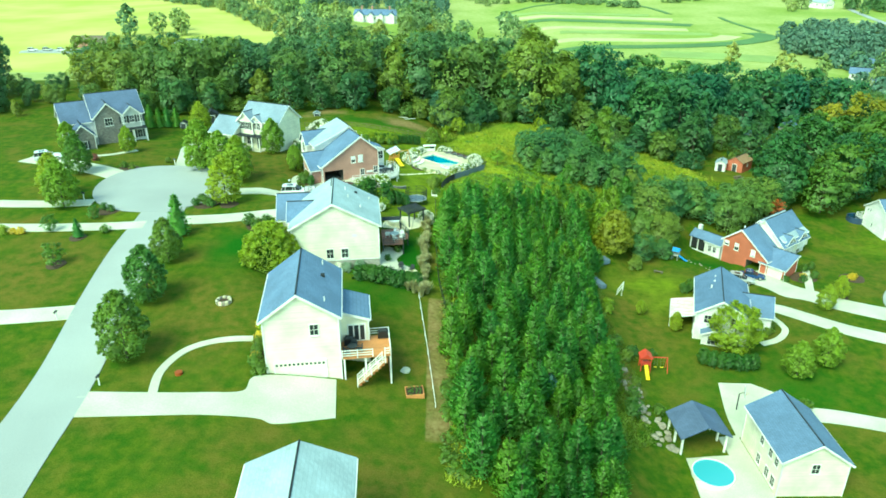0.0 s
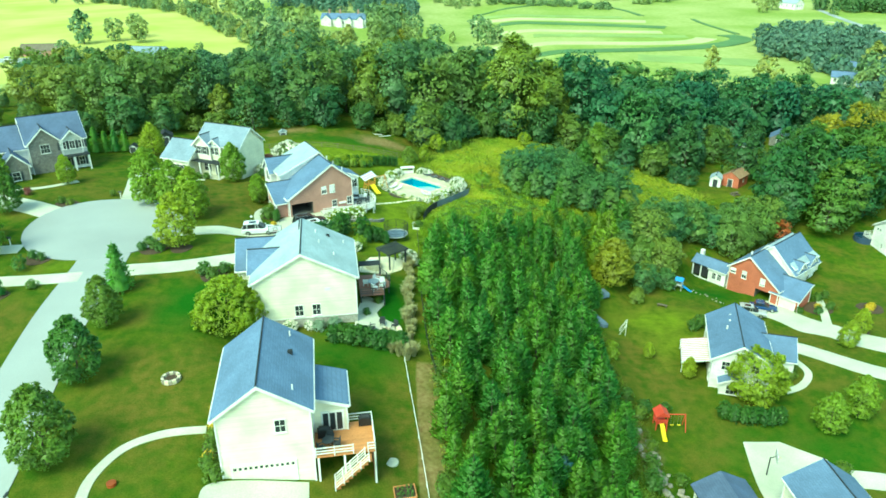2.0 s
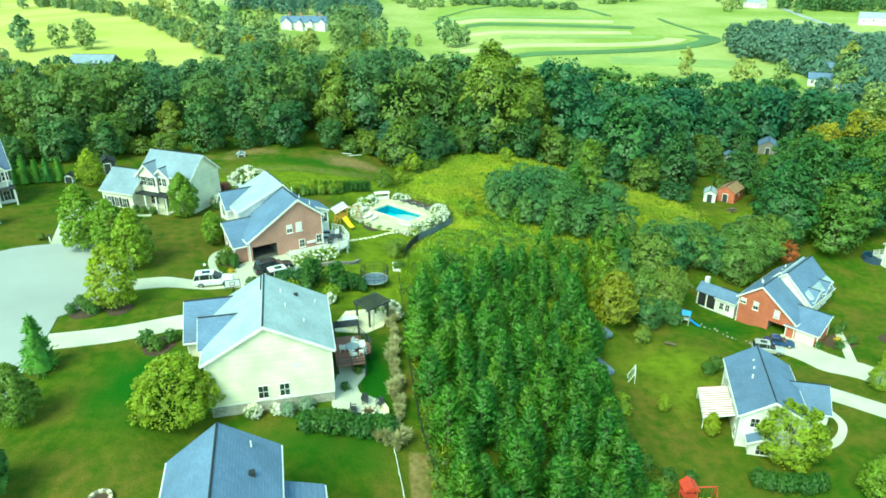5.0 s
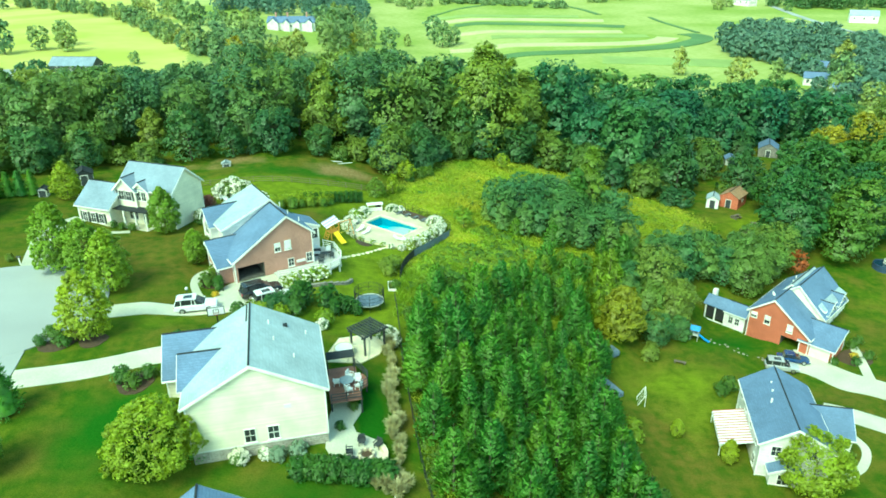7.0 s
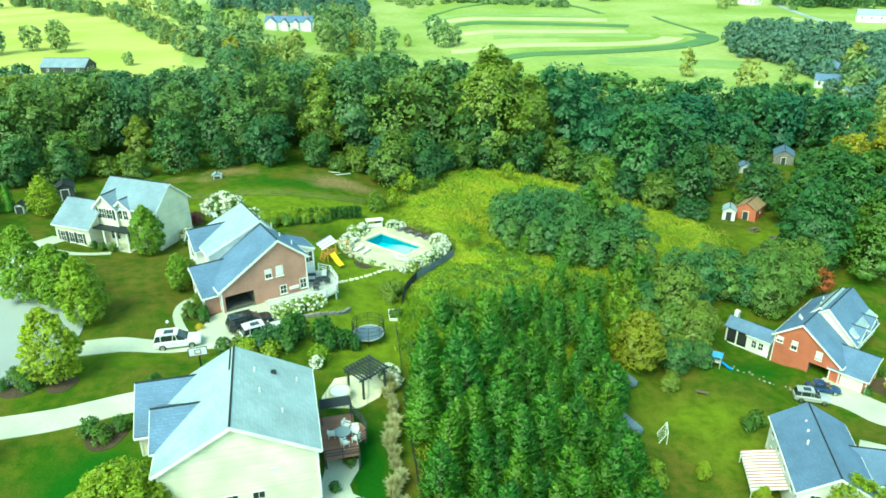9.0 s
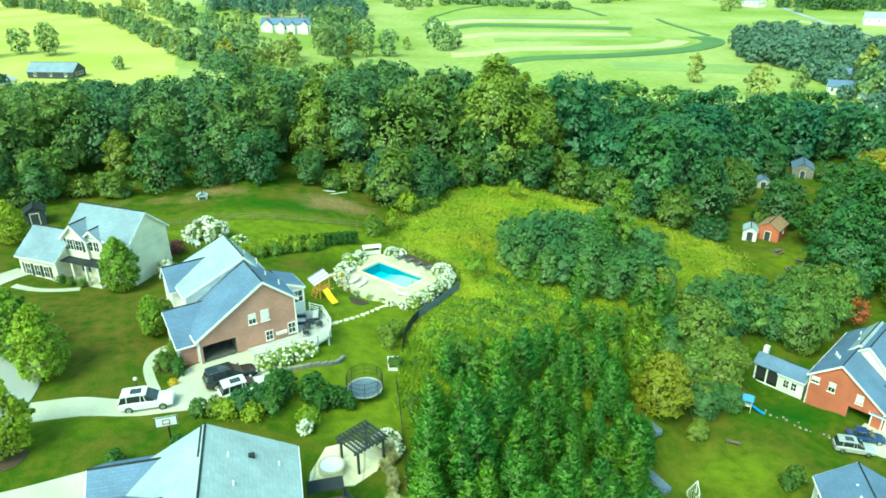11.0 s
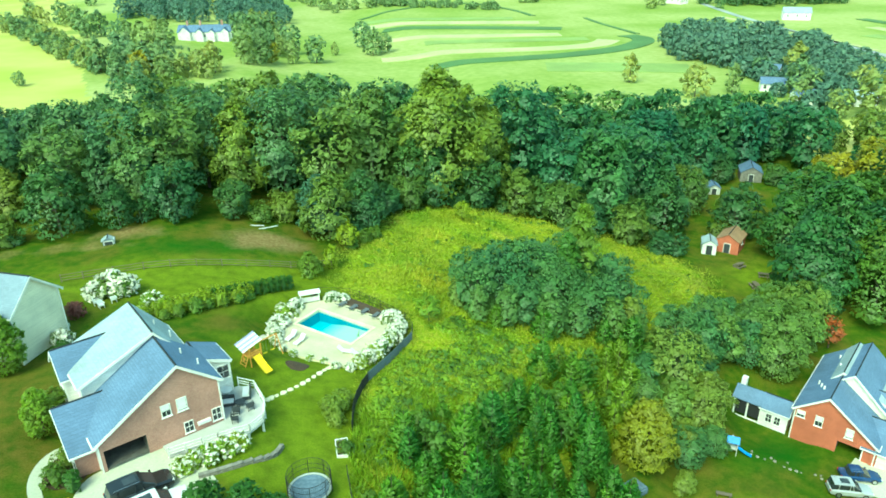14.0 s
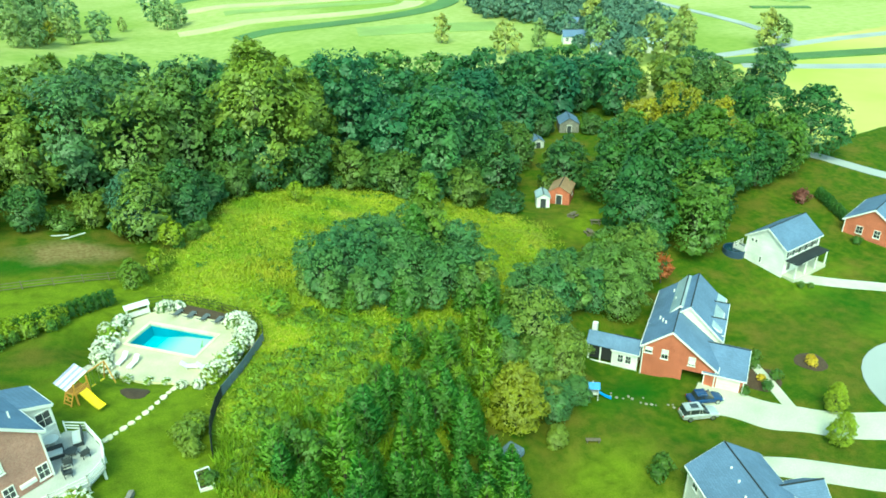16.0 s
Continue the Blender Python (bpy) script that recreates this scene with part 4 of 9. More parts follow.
def wood_size(x, y):
    """The wood is lower towards the houses in the west and tallest beyond the meadow."""
    f = 0.66 + 0.30 * ease(-45, 25, x) - 0.10 * ease(45, 80, x)
    u = x + 0.55 * (y - 177)
    if -108 < u < -87:
        f = 0.24
    return (x, y, f * rnd.uniform(0.70, 1.16))


wood_spots = [wood_size(x, y) for x, y in scatter(rnd, WOOD, 9.0, 0.40)]
GIANTS = [(26, 199, 1.0), (-12, 194, 0.74), (36, 207, 0.85)]
wood_spots = [q for q in wood_spots if (q[1] < 206 or q[0] + 0.55 * (q[1] - 177) > -87) and all(math.hypot(q[0] - x, q[1] - y + 3) > 9.5 * f for x, y, f in GIANTS)]
deal(rnd, [q for q in wood_spots if q[1] < 214 and q[0] < 18], front_trees(M["leaf_wood"], "tall broadleaf tree in full summer leaf at the wood"))
deal(rnd, [q for q in wood_spots if q[1] < 214 and q[0] >= 18], front_trees(M["leaf_wood_deep"], "tall deep green broadleaf tree beyond the meadow"))
deal(rnd, [q for q in wood_spots if q[1] >= 214 and q[0] < 18], back_trees(M["leaf_wood"], "tall broadleaf tree in the back rows of the wood"))
deal(rnd, [q for q in wood_spots if q[1] >= 214 and q[0] >= 18], back_trees(M["leaf_wood_deep"], "tall deep green tree in the back rows of the wood"))
place(broadleaf("giant_tree", 118, 25, 9.4, 11000, 0.46, M["leaf_olive_wood"], "huge drooping olive-green tree rising over the wood", group="woodland", lobes=18, low=0.05, shape="egg", bump=1.0), GIANTS, rnd)
EAST = [(80, 157), (83, 149), (88, 147.5), (98, 153), (110, 157), (122, 159), (135, 163), (149, 166), (143, 178), (120, 190), (105, 194), (97, 182), (86, 172)]
east = [broadleaf("shade_tree", 120 + k, 19, 7.4, 4800, 0.52, M["leaf_grove"], "big rounded green shade tree behind the brick house", group="grove", lobes=14, low=0.04, shape="dome" if k else "egg", bump=1.15) for k in range(2)]
deal(rnd, scatter(rnd, EAST, 8.2, 0.40), east, grow=(0.55, 1.0))
place(broadleaf("gold_tree", 125, 18, 5.4, 5000, 0.40, M["leaf_gold"], "yellowing broadleaf tree among the green grove", group="grove", bump=1.1), [(110, 177, 1.05), (117, 174, 0.95), (103, 181, 0.9)], rnd)
# belt of trees between the grove and the country road
BELT_EAST = [(96, 240), (118, 228), (140, 216), (168, 196), (186, 205), (172, 222), (148, 240), (112, 256)]
deal(rnd, scatter(rnd, BELT_EAST, 10.0, 0.42), [broadleaf("field_tree", 127 + k, 15, 6.2, 3200, 0.6, M["leaf_wood"], "rounded tree in the belt beside the hay field", group="field belt", lobes=11, low=0.08, shape="dome", bump=1.2) for k in range(2)], grow=(0.5, 0.95))
low = [broadleaf("edge_tree", 140 + k, (9.0, 11.0, 7.5)[k], (4.2, 4.4, 4.0)[k], 3600, 0.34, M["leaf_edge"], "low spreading tree at the edge of the wood", group="woodland edge", lobes=10, low=0.02, shape=("dome", "egg", "oval")[k], bump=1.25) for k in range(3)]
EDGE = [(-56, 170), (-46, 174), (-38, 175.5), (-30, 177), (-22, 179), (-13, 181), (-5, 182), (2, 176), (9, 179), (13, 186), (18, 189), (24, 193), (33, 195), (41, 194), (49, 190), (54, 186), (60, 182), (65, 178), (62, 188), (56, 194), (70, 186), (75, 192), (3, 181), (-64, 168), (-72, 165)]
EDGE += [(x + rnd.uniform(-3, 3), y + rnd.uniform(2.0, 5)) for x, y in EDGE[::2]] + [(82, 196), (86, 204), (88, 190), (100, 214), (112, 208), (84, 182)]
deal(rnd, EDGE, low, grow=(0.5, 1.2))
RIM = [(x + rnd.uniform(-5, 5), y + rnd.uniform(-1.0, 3.0), rnd.uniform(0.3, 0.75)) for x, y in EDGE]
deal(rnd, RIM, [broadleaf("edge_shrub", 150 + k, 5.5, 4.2, 1300, 0.40, M["leaf_edge"], "low leafy undergrowth along the wood", "shrub", "woodland edge", lobes=9, low=0.0, bump=1.2) for k in range(2)])
# trees behind the brick house, down the bank
BANK = [(48.5, 139, 0.9), (51.5, 142.8, 1.0), (56, 144, 0.95), (60, 143, 0.9), (62.5, 140, 0.8), (66.3, 143.2, 0.95), (70, 146.3, 1.0), (73.5, 148.5, 0.9), (64, 147.5, 0.9), (54.5, 147, 0.75), (48, 144, 0.7), (44.5, 137.5, 0.9), (41.5, 132.5, 0.8), (46, 132.5, 0.75), (40.5, 127, 0.6), (59, 149.5, 0.7), (66, 151, 0.7), (71, 152, 0.75), (43.5, 141, 0.55), (77, 149.5, 0.9), (79.5, 153, 0.9), (38, 133.5, 0.6), (50, 147.5, 0.5), (58.5, 153, 0.45), (64, 154, 0.45), (37, 130.5, 0.5), (42, 129, 0.55), (45.5, 128.6, 0.5), (39.5, 137, 0.6), (48, 135, 0.65), (43, 146, 0.5), (38.5, 123.5, 0.4), (34, 132, 0.5)]
bank = [broadleaf("bank_tree", 160 + k, 10.0 - 1.3 * k, 4.5 - 0.5 * k, 5000, 0.26, M["leaf_bank"], "dense green tree on the bank behind the house", group="bank trees", lobes=11, low=0.0, shape="egg" if k else "dome", bump=1.2) for k in range(3)]
deal(rnd, BANK, bank)
place(broadleaf("red_tree", 171, 5.6, 1.7, 1300, 0.2, M["leaf_red"], "small tree turning bright orange-red", group=""), [(75.5, 144.5, 1.0)], rnd)
place(broadleaf("olive_tree", 172, 8.6, 3.3, 12000, 0.19, M["leaf_olive"], "egg-shaped tree turning olive yellow beside the lawn", lobes=34, low=0.02, shape="egg", bump=0.8, fuzz=0.8), [(34.8, 126.8, 1.12)], rnd)
place(broadleaf("meadow_sapling", 173, 4.2, 1.8, 1300, 0.2, M["leaf_lime"], "lone bright green sapling in the open meadow"), [(27, 184.5, 0.9), (12.5, 145.5, 0.85), (4.5, 171, 0.95)], rnd)

# growth round the pool garden's far corner
place(broadleaf("corner_bush", 174, 3.6, 1.9, 2200, 0.19, M["leaf_yard"], "dark rounded bush at the corner of the pool garden", "shrub", lobes=8, low=0.0, bump=1.2), [(-1.9, 161.4, 1.0), (7.5, 173.0, 0.6), (5.2, 171.2, 0.55), (9.4, 174.6, 0.6)], rnd)
place(broadleaf("light_sapling", 175, 4.2, 1.3, 1500, 0.17, M["leaf_willow"], "slim light green sapling beside the paddock", low=0.04, shape="egg", lobes=8), [(1.4, 164.3, 1.0), (4.6, 175.6, 1.1)], rnd)
place(broadleaf("bluish_tree", 176, 9.0, 3.4, 4200, 0.27, M["leaf_bluish"], "rounded blue-green tree at the edge of the wood", lobes=9, low=0.03, bump=1.4), [(0.8, 178.6, 1.0)], rnd)

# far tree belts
far_tree = [broadleaf("distant_tree", 180 + k, (14, 12, 15)[k], (5.2, 5.4, 4.6)[k], 640, 0.95, M["leaf_far_hazed"], "distant rounded tree among hay fields", group="far trees", lobes=9, low=0.0, shape=("dome", "oval", "egg")[k]) for k in range(3)]
mid_tree = [broadleaf("distant_tree", 184 + k, 12, 5.0, 700, 0.86, M[("leaf_far_hazed", "leaf_far_hazed", "leaf_gold")[k]], ("distant soft green tree below the white house", "distant haze-paled green tree below the white house", "distant tree turning yellow below the white house")[k], group="far trees", lobes=9, low=0.0, shape=("dome", "egg", "dome")[k]) for k in range(3)]
CREST = [(-80, 404), (-95, 432), (-116, 472), (-140, 515), (-172, 568), (-214, 628), (-257, 680), (-300, 720)]
MID_GROVE = [(-79, 402), (-92, 426), (-84, 448), (-66, 440), (-50, 418), (-30, 412), (-24, 398), (-48, 372), (-76, 368)]
HOUSE_GROVE = [(-26, 496), (-24, 446), (-20, 420), (4, 424), (6, 452), (-4, 482), (-2, 530), (-8, 570), (-24, 556)]
NORTH_WOOD = [(-116, 640), (-82, 602), (-56, 578), (-44, 590), (-34, 566), (2, 590), (8, 640), (10, 700), (-40, 740), (-110, 720)]
BELT3 = [(-60, 248), (-20, 252), (40, 250), (40, 268), (-20, 290), (-60, 284)]
BELT2 = [(188, 392), (205, 432), (236, 448), (262, 440), (276, 410), (262, 372), (250, 330), (228, 296), (216, 282), (204, 300), (210, 330), (200, 352)]


def far_wood(name, spots, label, h=14.0, rx=5.6, leaves=640, size=0.95, material="leaf_far_hazed"):
    """A distant belt of trees too small to pick apart: many crowns in one mesh."""
    srcs = [crown_mesh("belt", 190 + k, rx, h * 0.48, 9, leaves, size, h * 0.5) for k in range(3)]
    data = []
    for me in srcs:
        v = np.zeros(len(me.vertices) * 3)
        me.vertices.foreach_get("co", v)
        w = np.zeros(len(me.loops) * 3)
        me.corner_normals.foreach_get("vector", w)
        first = np.zeros((len(me.vertices), 3))
        for lp, q in zip(me.loops, w.reshape(-1, 3)):
            first[lp.vertex_index] = q
        data.append((v.reshape(-1, 3), first, [tuple(p.vertices) for p in me.polygons]))
        bpy.data.meshes.remove(me)
    verts, norms, faces, base = [], [], [], 0
    for k, (x, y) in enumerate(spots):
        v, w, f = data[k % 3]
        a, sc = rnd.uniform(0, 6.28), rnd.uniform(0.65, 1.2)
        rot = np.array([[math.cos(a), -math.sin(a), 0], [math.sin(a), math.cos(a), 0], [0, 0, 1]])
        verts.append((v @ rot.T) * sc + np.array([x, y, terrain(x, y)]))
        norms.append(w @ rot.T)
        faces += [tuple(i + base for i in q) for q in f]
        base += len(v)
    me = bpy.data.meshes.new(name)
    me.from_pydata(np.concatenate(verts).tolist(), [], faces)
    lean_normals(me, np.concatenate(norms).tolist())
    return tagged(mesh_part(name, me, M[material]), label, "trees", kind="stuff")


def gaps(x, y):
    return noise.noise(Vector((x * 0.02, y * 0.02, 3.1))) > 0.08


crest = smooth_line(CREST, 9)
deal(rnd, [(p.x + rnd.uniform(-3, 9), p.y + rnd.uniform(-7, 9), rnd.uniform(0.5, 0.9)) for p in crest for _ in range(2)], mid_tree[:2])
place(mid_tree[2], [(-62, 396, 0.85), (-38, 408, 0.7), (-70, 424, 0.75), (-8, 436, 0.8)], rnd)
far_wood("far_wood", scatter(rnd, NORTH_WOOD, 15, 0.48), "distant haze-blue wood behind the large white house", 14.0, material="leaf_haze")
far_wood("far_wood", scatter(rnd, BELT2, 10, 0.4), "distant haze-blue copse round white houses", 11.0, material="leaf_haze")
COPSE = [(170, 262), (212, 264), (222, 300), (216, 345), (192, 345), (176, 304)]


def near_house(x, y):
    return any(math.hypot(x - a, y - b) < 7.5 for a, b in ((185, 308), (181, 284), (198, 276), (204, 336)))


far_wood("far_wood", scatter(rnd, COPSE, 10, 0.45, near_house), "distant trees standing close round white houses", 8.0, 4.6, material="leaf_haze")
far_wood("far_wood", scatter(rnd, BELT3, 14, 0.45, gaps), "back rows of the wood beyond the meadow", material="leaf_wood")
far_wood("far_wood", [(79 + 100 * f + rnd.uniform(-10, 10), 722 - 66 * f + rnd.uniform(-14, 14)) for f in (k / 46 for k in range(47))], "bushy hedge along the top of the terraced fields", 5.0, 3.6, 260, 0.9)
far_wood("far_wood", [(380 + rnd.uniform(-30, 110), 600 + rnd.uniform(0, 60)) for _ in range(60)], "distant dark wood above the far farm", 15.0, 6.5, 400, 1.2, "leaf_wood")
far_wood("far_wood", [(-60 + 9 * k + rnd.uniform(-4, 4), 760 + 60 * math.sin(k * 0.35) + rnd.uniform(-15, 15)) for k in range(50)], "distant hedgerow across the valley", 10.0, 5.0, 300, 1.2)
spots = [(48, 470), (56, 476), (15, 446), (3, 474), (0, 508), (27, 474, 0.5), (150, 306), (300, 620), (318, 640), (-150, 420), (-165, 425), (-158, 440), (-178, 415), (-170, 373, 0.6), (140, 820), (180, 860), (210, 830), (330, 700), (360, 720), (240, 258), (244, 256), (140, 340), (46, 503, 1.2)]
spots += [(x, y, rnd.uniform(0.5, 0.95)) for x, y in scatter(rnd, MID_GROVE, 9.5, 0.45)] + scatter(rnd, HOUSE_GROVE, 12, 0.48)
spots += [(-66, 482), (-70, 494), (-62, 474), (-107, 382, 0.5)] + [(-54 + 4 * k, 470 - 5 * (k % 3), 0.17) for k in range(6)]
spots += [(187, 258), (192, 263), (189, 292), (205, 284), (207, 270), (195, 330), (212, 330), (168, 309), (176, 262), (172, 276), (190, 300)]
spots += [(-420 + 42 * k + rnd.uniform(-14, 14), 720 + rnd.uniform(-60, 90)) for k in range(26)]
spots += [(-175 + 9 * k + rnd.uniform(-4, 4), 640 - 15 * k + rnd.uniform(-12, 12)) for k in range(12)]
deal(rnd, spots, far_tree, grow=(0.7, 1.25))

# ---- roads, drives, paths ----
way("road", [(-37.2, 20), (-38.2, 40), (-39.4, 60), (-41.5, 75), (-42.9, 88), (-43.4, 100), (-44.5, 108)], 6.6, M["asphalt"], "pale grey residential street running to a turning circle", "road")
pad("turning_circle", [(-47 + 11.6 * math.cos(2 * math.pi * k / 40), 113.5 + 11.8 * math.sin(2 * math.pi * k / 40)) for k in range(40)], M["asphalt"], "pale grey round turning circle", "road", lift=0.09)
drape("driveway", [(-36.4, 54.9), (-30, 55.1), (-22, 55.3), (-18, 55.4), (-16, 55.0), (-10.7, 57.2)], [(-36.9, 58.9), (-30, 58.7), (-24, 58.7), (-20.4, 59.3), (-19.4, 62.0), (-11.4, 63.2)], M["concrete"], "pale concrete drive widening before the garage", "driveway")
way("garden_path", [(-29.4, 58.5), (-29.9, 62.3), (-28.5, 65.9), (-25.6, 67.7), (-21.5, 68.4)], 0.95, M["concrete"], "curved narrow concrete garden path", "path", across=2)
way("driveway", [(-39.8, 98.4), (-33, 99.2), (-27, 100.8), (-23.5, 101.6)], 3.2, M["concrete"], "pale concrete drive to the cream house", "driveway")
drape("driveway", [(-38.5, 112.4), (-32, 113.0), (-26, 113.4), (-23.3, 115.2), (-21.9, 119.2), (-15.2, 122.2)], [(-38.5, 109.2), (-32, 109.9), (-26, 110.6), (-20, 111.2), (-16, 111.4), (-11.6, 116.0)], M["concrete"], "wide pale concrete drive at the brick garage", "driveway")
way("garden_path", [(-24.6, 114.6), (-26.2, 118.5), (-25.6, 122.3), (-23.4, 124.6)], 1.0, M["concrete"], "curved concrete path to the front door", "path", across=2)
way("driveway", [(-44.5, 96.9), (-52, 96.2), (-62, 95.9), (-78, 96.5)], 2.6, M["concrete"], "long pale concrete drive beside the lawn", "driveway")
way("driveway", [(-56, 105.4), (-64, 104.6), (-80, 105.4)], 2.6, M["concrete"], "long pale concrete drive off the turning circle", "driveway")
way("driveway", [(-44.2, 73.6), (-52, 72.6), (-66, 71.5)], 3.0, M["concrete"], "pale concrete drive off the street", "driveway")
way("driveway", [(-47.8, 124.0), (-49.4, 131), (-50.8, 138), (-48, 143.5)], 3.0, M["concrete"], "pale concrete drive running to the cream house", "driveway")
way("driveway", [(-56.5, 117.4), (-63, 120.8), (-70, 124), (-78, 127)], 4.2, M["concrete"], "pale concrete drive to the stone-fronted house", "driveway")
way("garden_path", [(-68.5, 127.6), (-63, 129.6), (-59.5, 132.6)], 1.1, M["concrete"], "curved pale path before the porch", "path", across=2)
way("garden_path", [(-47.5, 138.6), (-44, 137.5), (-39.5, 138.2)], 1.0, M["concrete"], "short curved path to the porch", "path", across=2)
drape("driveway", [(56.6, 120.2), (61, 117.5), (64, 112.6), (69, 107.0), (76, 102.6)], [(63.2, 124.2), (66, 120.0), (69, 114.0), (73, 110.0), (80, 106.2)], M["concrete"], "pale concrete drive at the red brick garage", "driveway")
way("driveway", [(57.5, 108.6), (62, 104.6), (68, 99.6), (76, 95.5)], 3.4, M["concrete"], "pale concrete drive to the white house", "driveway")
way("garden_path", [(57.0, 104.0), (57.6, 100.0), (55.2, 97.0), (51.8, 95.6)], 1.1, M["concrete"], "curved pale path round a shrub bed", "path", across=2)
way("garden_path", [(68.5, 113.5), (70.5, 118.5), (72, 122.6)], 1.3, M["concrete"], "straight pale path to the front door", "path", across=2)
way("driveway", [(97.5, 135.4), (102.0, 131.2), (107.0, 127.0), (116, 119)], 2.8, M["concrete"], "pale concrete drive at the white house", "driveway")
pad("turning_circle", [(90.5 + 12 * math.cos(2 * math.pi * k / 32), 104.5 + 12 * math.sin(2 * math.pi * k / 32)) for k in range(32)], M["asphalt"], "pale grey turning circle below the brick house", "road", lift=0.09)
way("road", [(90.5, 94), (89, 80), (84, 60), (80, 30)], 6.4, M["asphalt"], "pale grey street below the houses", "road")
way("road", [(126, 184), (138, 178), (144.5, 170), (147.0, 162), (150, 154), (156, 144), (170, 128)], 3.6, M["asphalt"], "narrow pale lane behind the grove", "road", lift=0.1)
way("road", [(198, 258), (222, 255), (255, 254), (300, 248), (420, 225)], 6.0, M["asphalt"], "pale country road across the hay fields", "road", lift=0.2)
way("road", [(206, 240), (222, 227), (240, 215), (290, 185), (380, 140)], 6.5, M["asphalt"], "pale farm lane beside the hay fields", "road", lift=0.2)
way("road", [(255, 256), (277, 304), (297, 388), (314, 471), (332, 545), (360, 640)], 5.0, M["asphalt"], "distant pale country road", "road", lift=0.25)
pad("farmyard", [(-214, 366), (-196, 371), (-172, 371), (-150, 374), (-141, 362), (-146, 334), (-152, 326), (-160, 336), (-170, 352), (-192, 359), (-212, 360)], M["asphalt"], "pale gravel farmyard before the barns", "yard", lift=0.25)


def crop_strip(line, width, material, label, lift):
    way("crop_strip", line, width, material, label, "crop strip", lift=lift, skirt=0.6)


M["crop_dark"] = surf("crop_dark", (0.075, 0.15, 0.045), (0.12, 0.20, 0.06), 0.9, 1.5, 0.05, 0.3)
M["crop_pale"] = surf("crop_pale", (0.44, 0.46, 0.18), (0.54, 0.54, 0.26), 0.9, 1.0, 0.05, 0.2)
M["crop_mid"] = surf("crop_mid", (0.235, 0.305, 0.080), (0.275, 0.345, 0.10), 0.9, 1.2, 0.05, 0.2)
for n, (line, w) in enumerate((([(70, 411), (92, 413), (139, 416), (176, 427), (200, 445), (209, 462), (206, 476)], 13), ([(68, 566), (110, 552), (150, 536), (182, 521)], 15), ([(216, 480), (218, 540), (222, 575)], 3), ([(60, 640), (120, 690), (165, 700), (186, 650), (190, 600)], 4), ([(398, 500), (392, 440), (386, 377)], 9), ([(440, 470), (436, 420), (430, 370)], 7), ([(318, 330), (340, 312)], 6), ([(206, 247), (240, 236), (300, 214)], 9))):
    crop_strip(line, w, M["crop_dark"], "dark curved strip of standing crop in the hay field", 0.35 + 0.03 * n)
for line, w in (([(81, 485), (130, 478), (178, 470)], 14), ([(120, 386), (150, 376), (182, 362)], 24), ([(60, 620), (110, 606), (170, 590)], 16), ([(340, 430), (350, 380), (356, 330)], 14), ([(232, 300), (262, 380), (292, 460)], 12)):
    crop_strip(line, w, M["crop_mid"], "mid-green strip of the contour-ploughed field", 0.30)
for line, w in (([(50, 450), (95, 446), (140, 441), (172, 446), (188, 462)], 14), ([(60, 520), (100, 508), (170, 494)], 14), ([(50, 595), (110, 582), (180, 560)], 18), ([(318, 550), (313, 490), (306, 434), (300, 380)], 5), ([(370, 460), (366, 400), (360, 350)], 10)):
    crop_strip(line, w, M["crop_pale"], "pale mown strip of the contour-ploughed field", 0.25)

# ---- houses ----


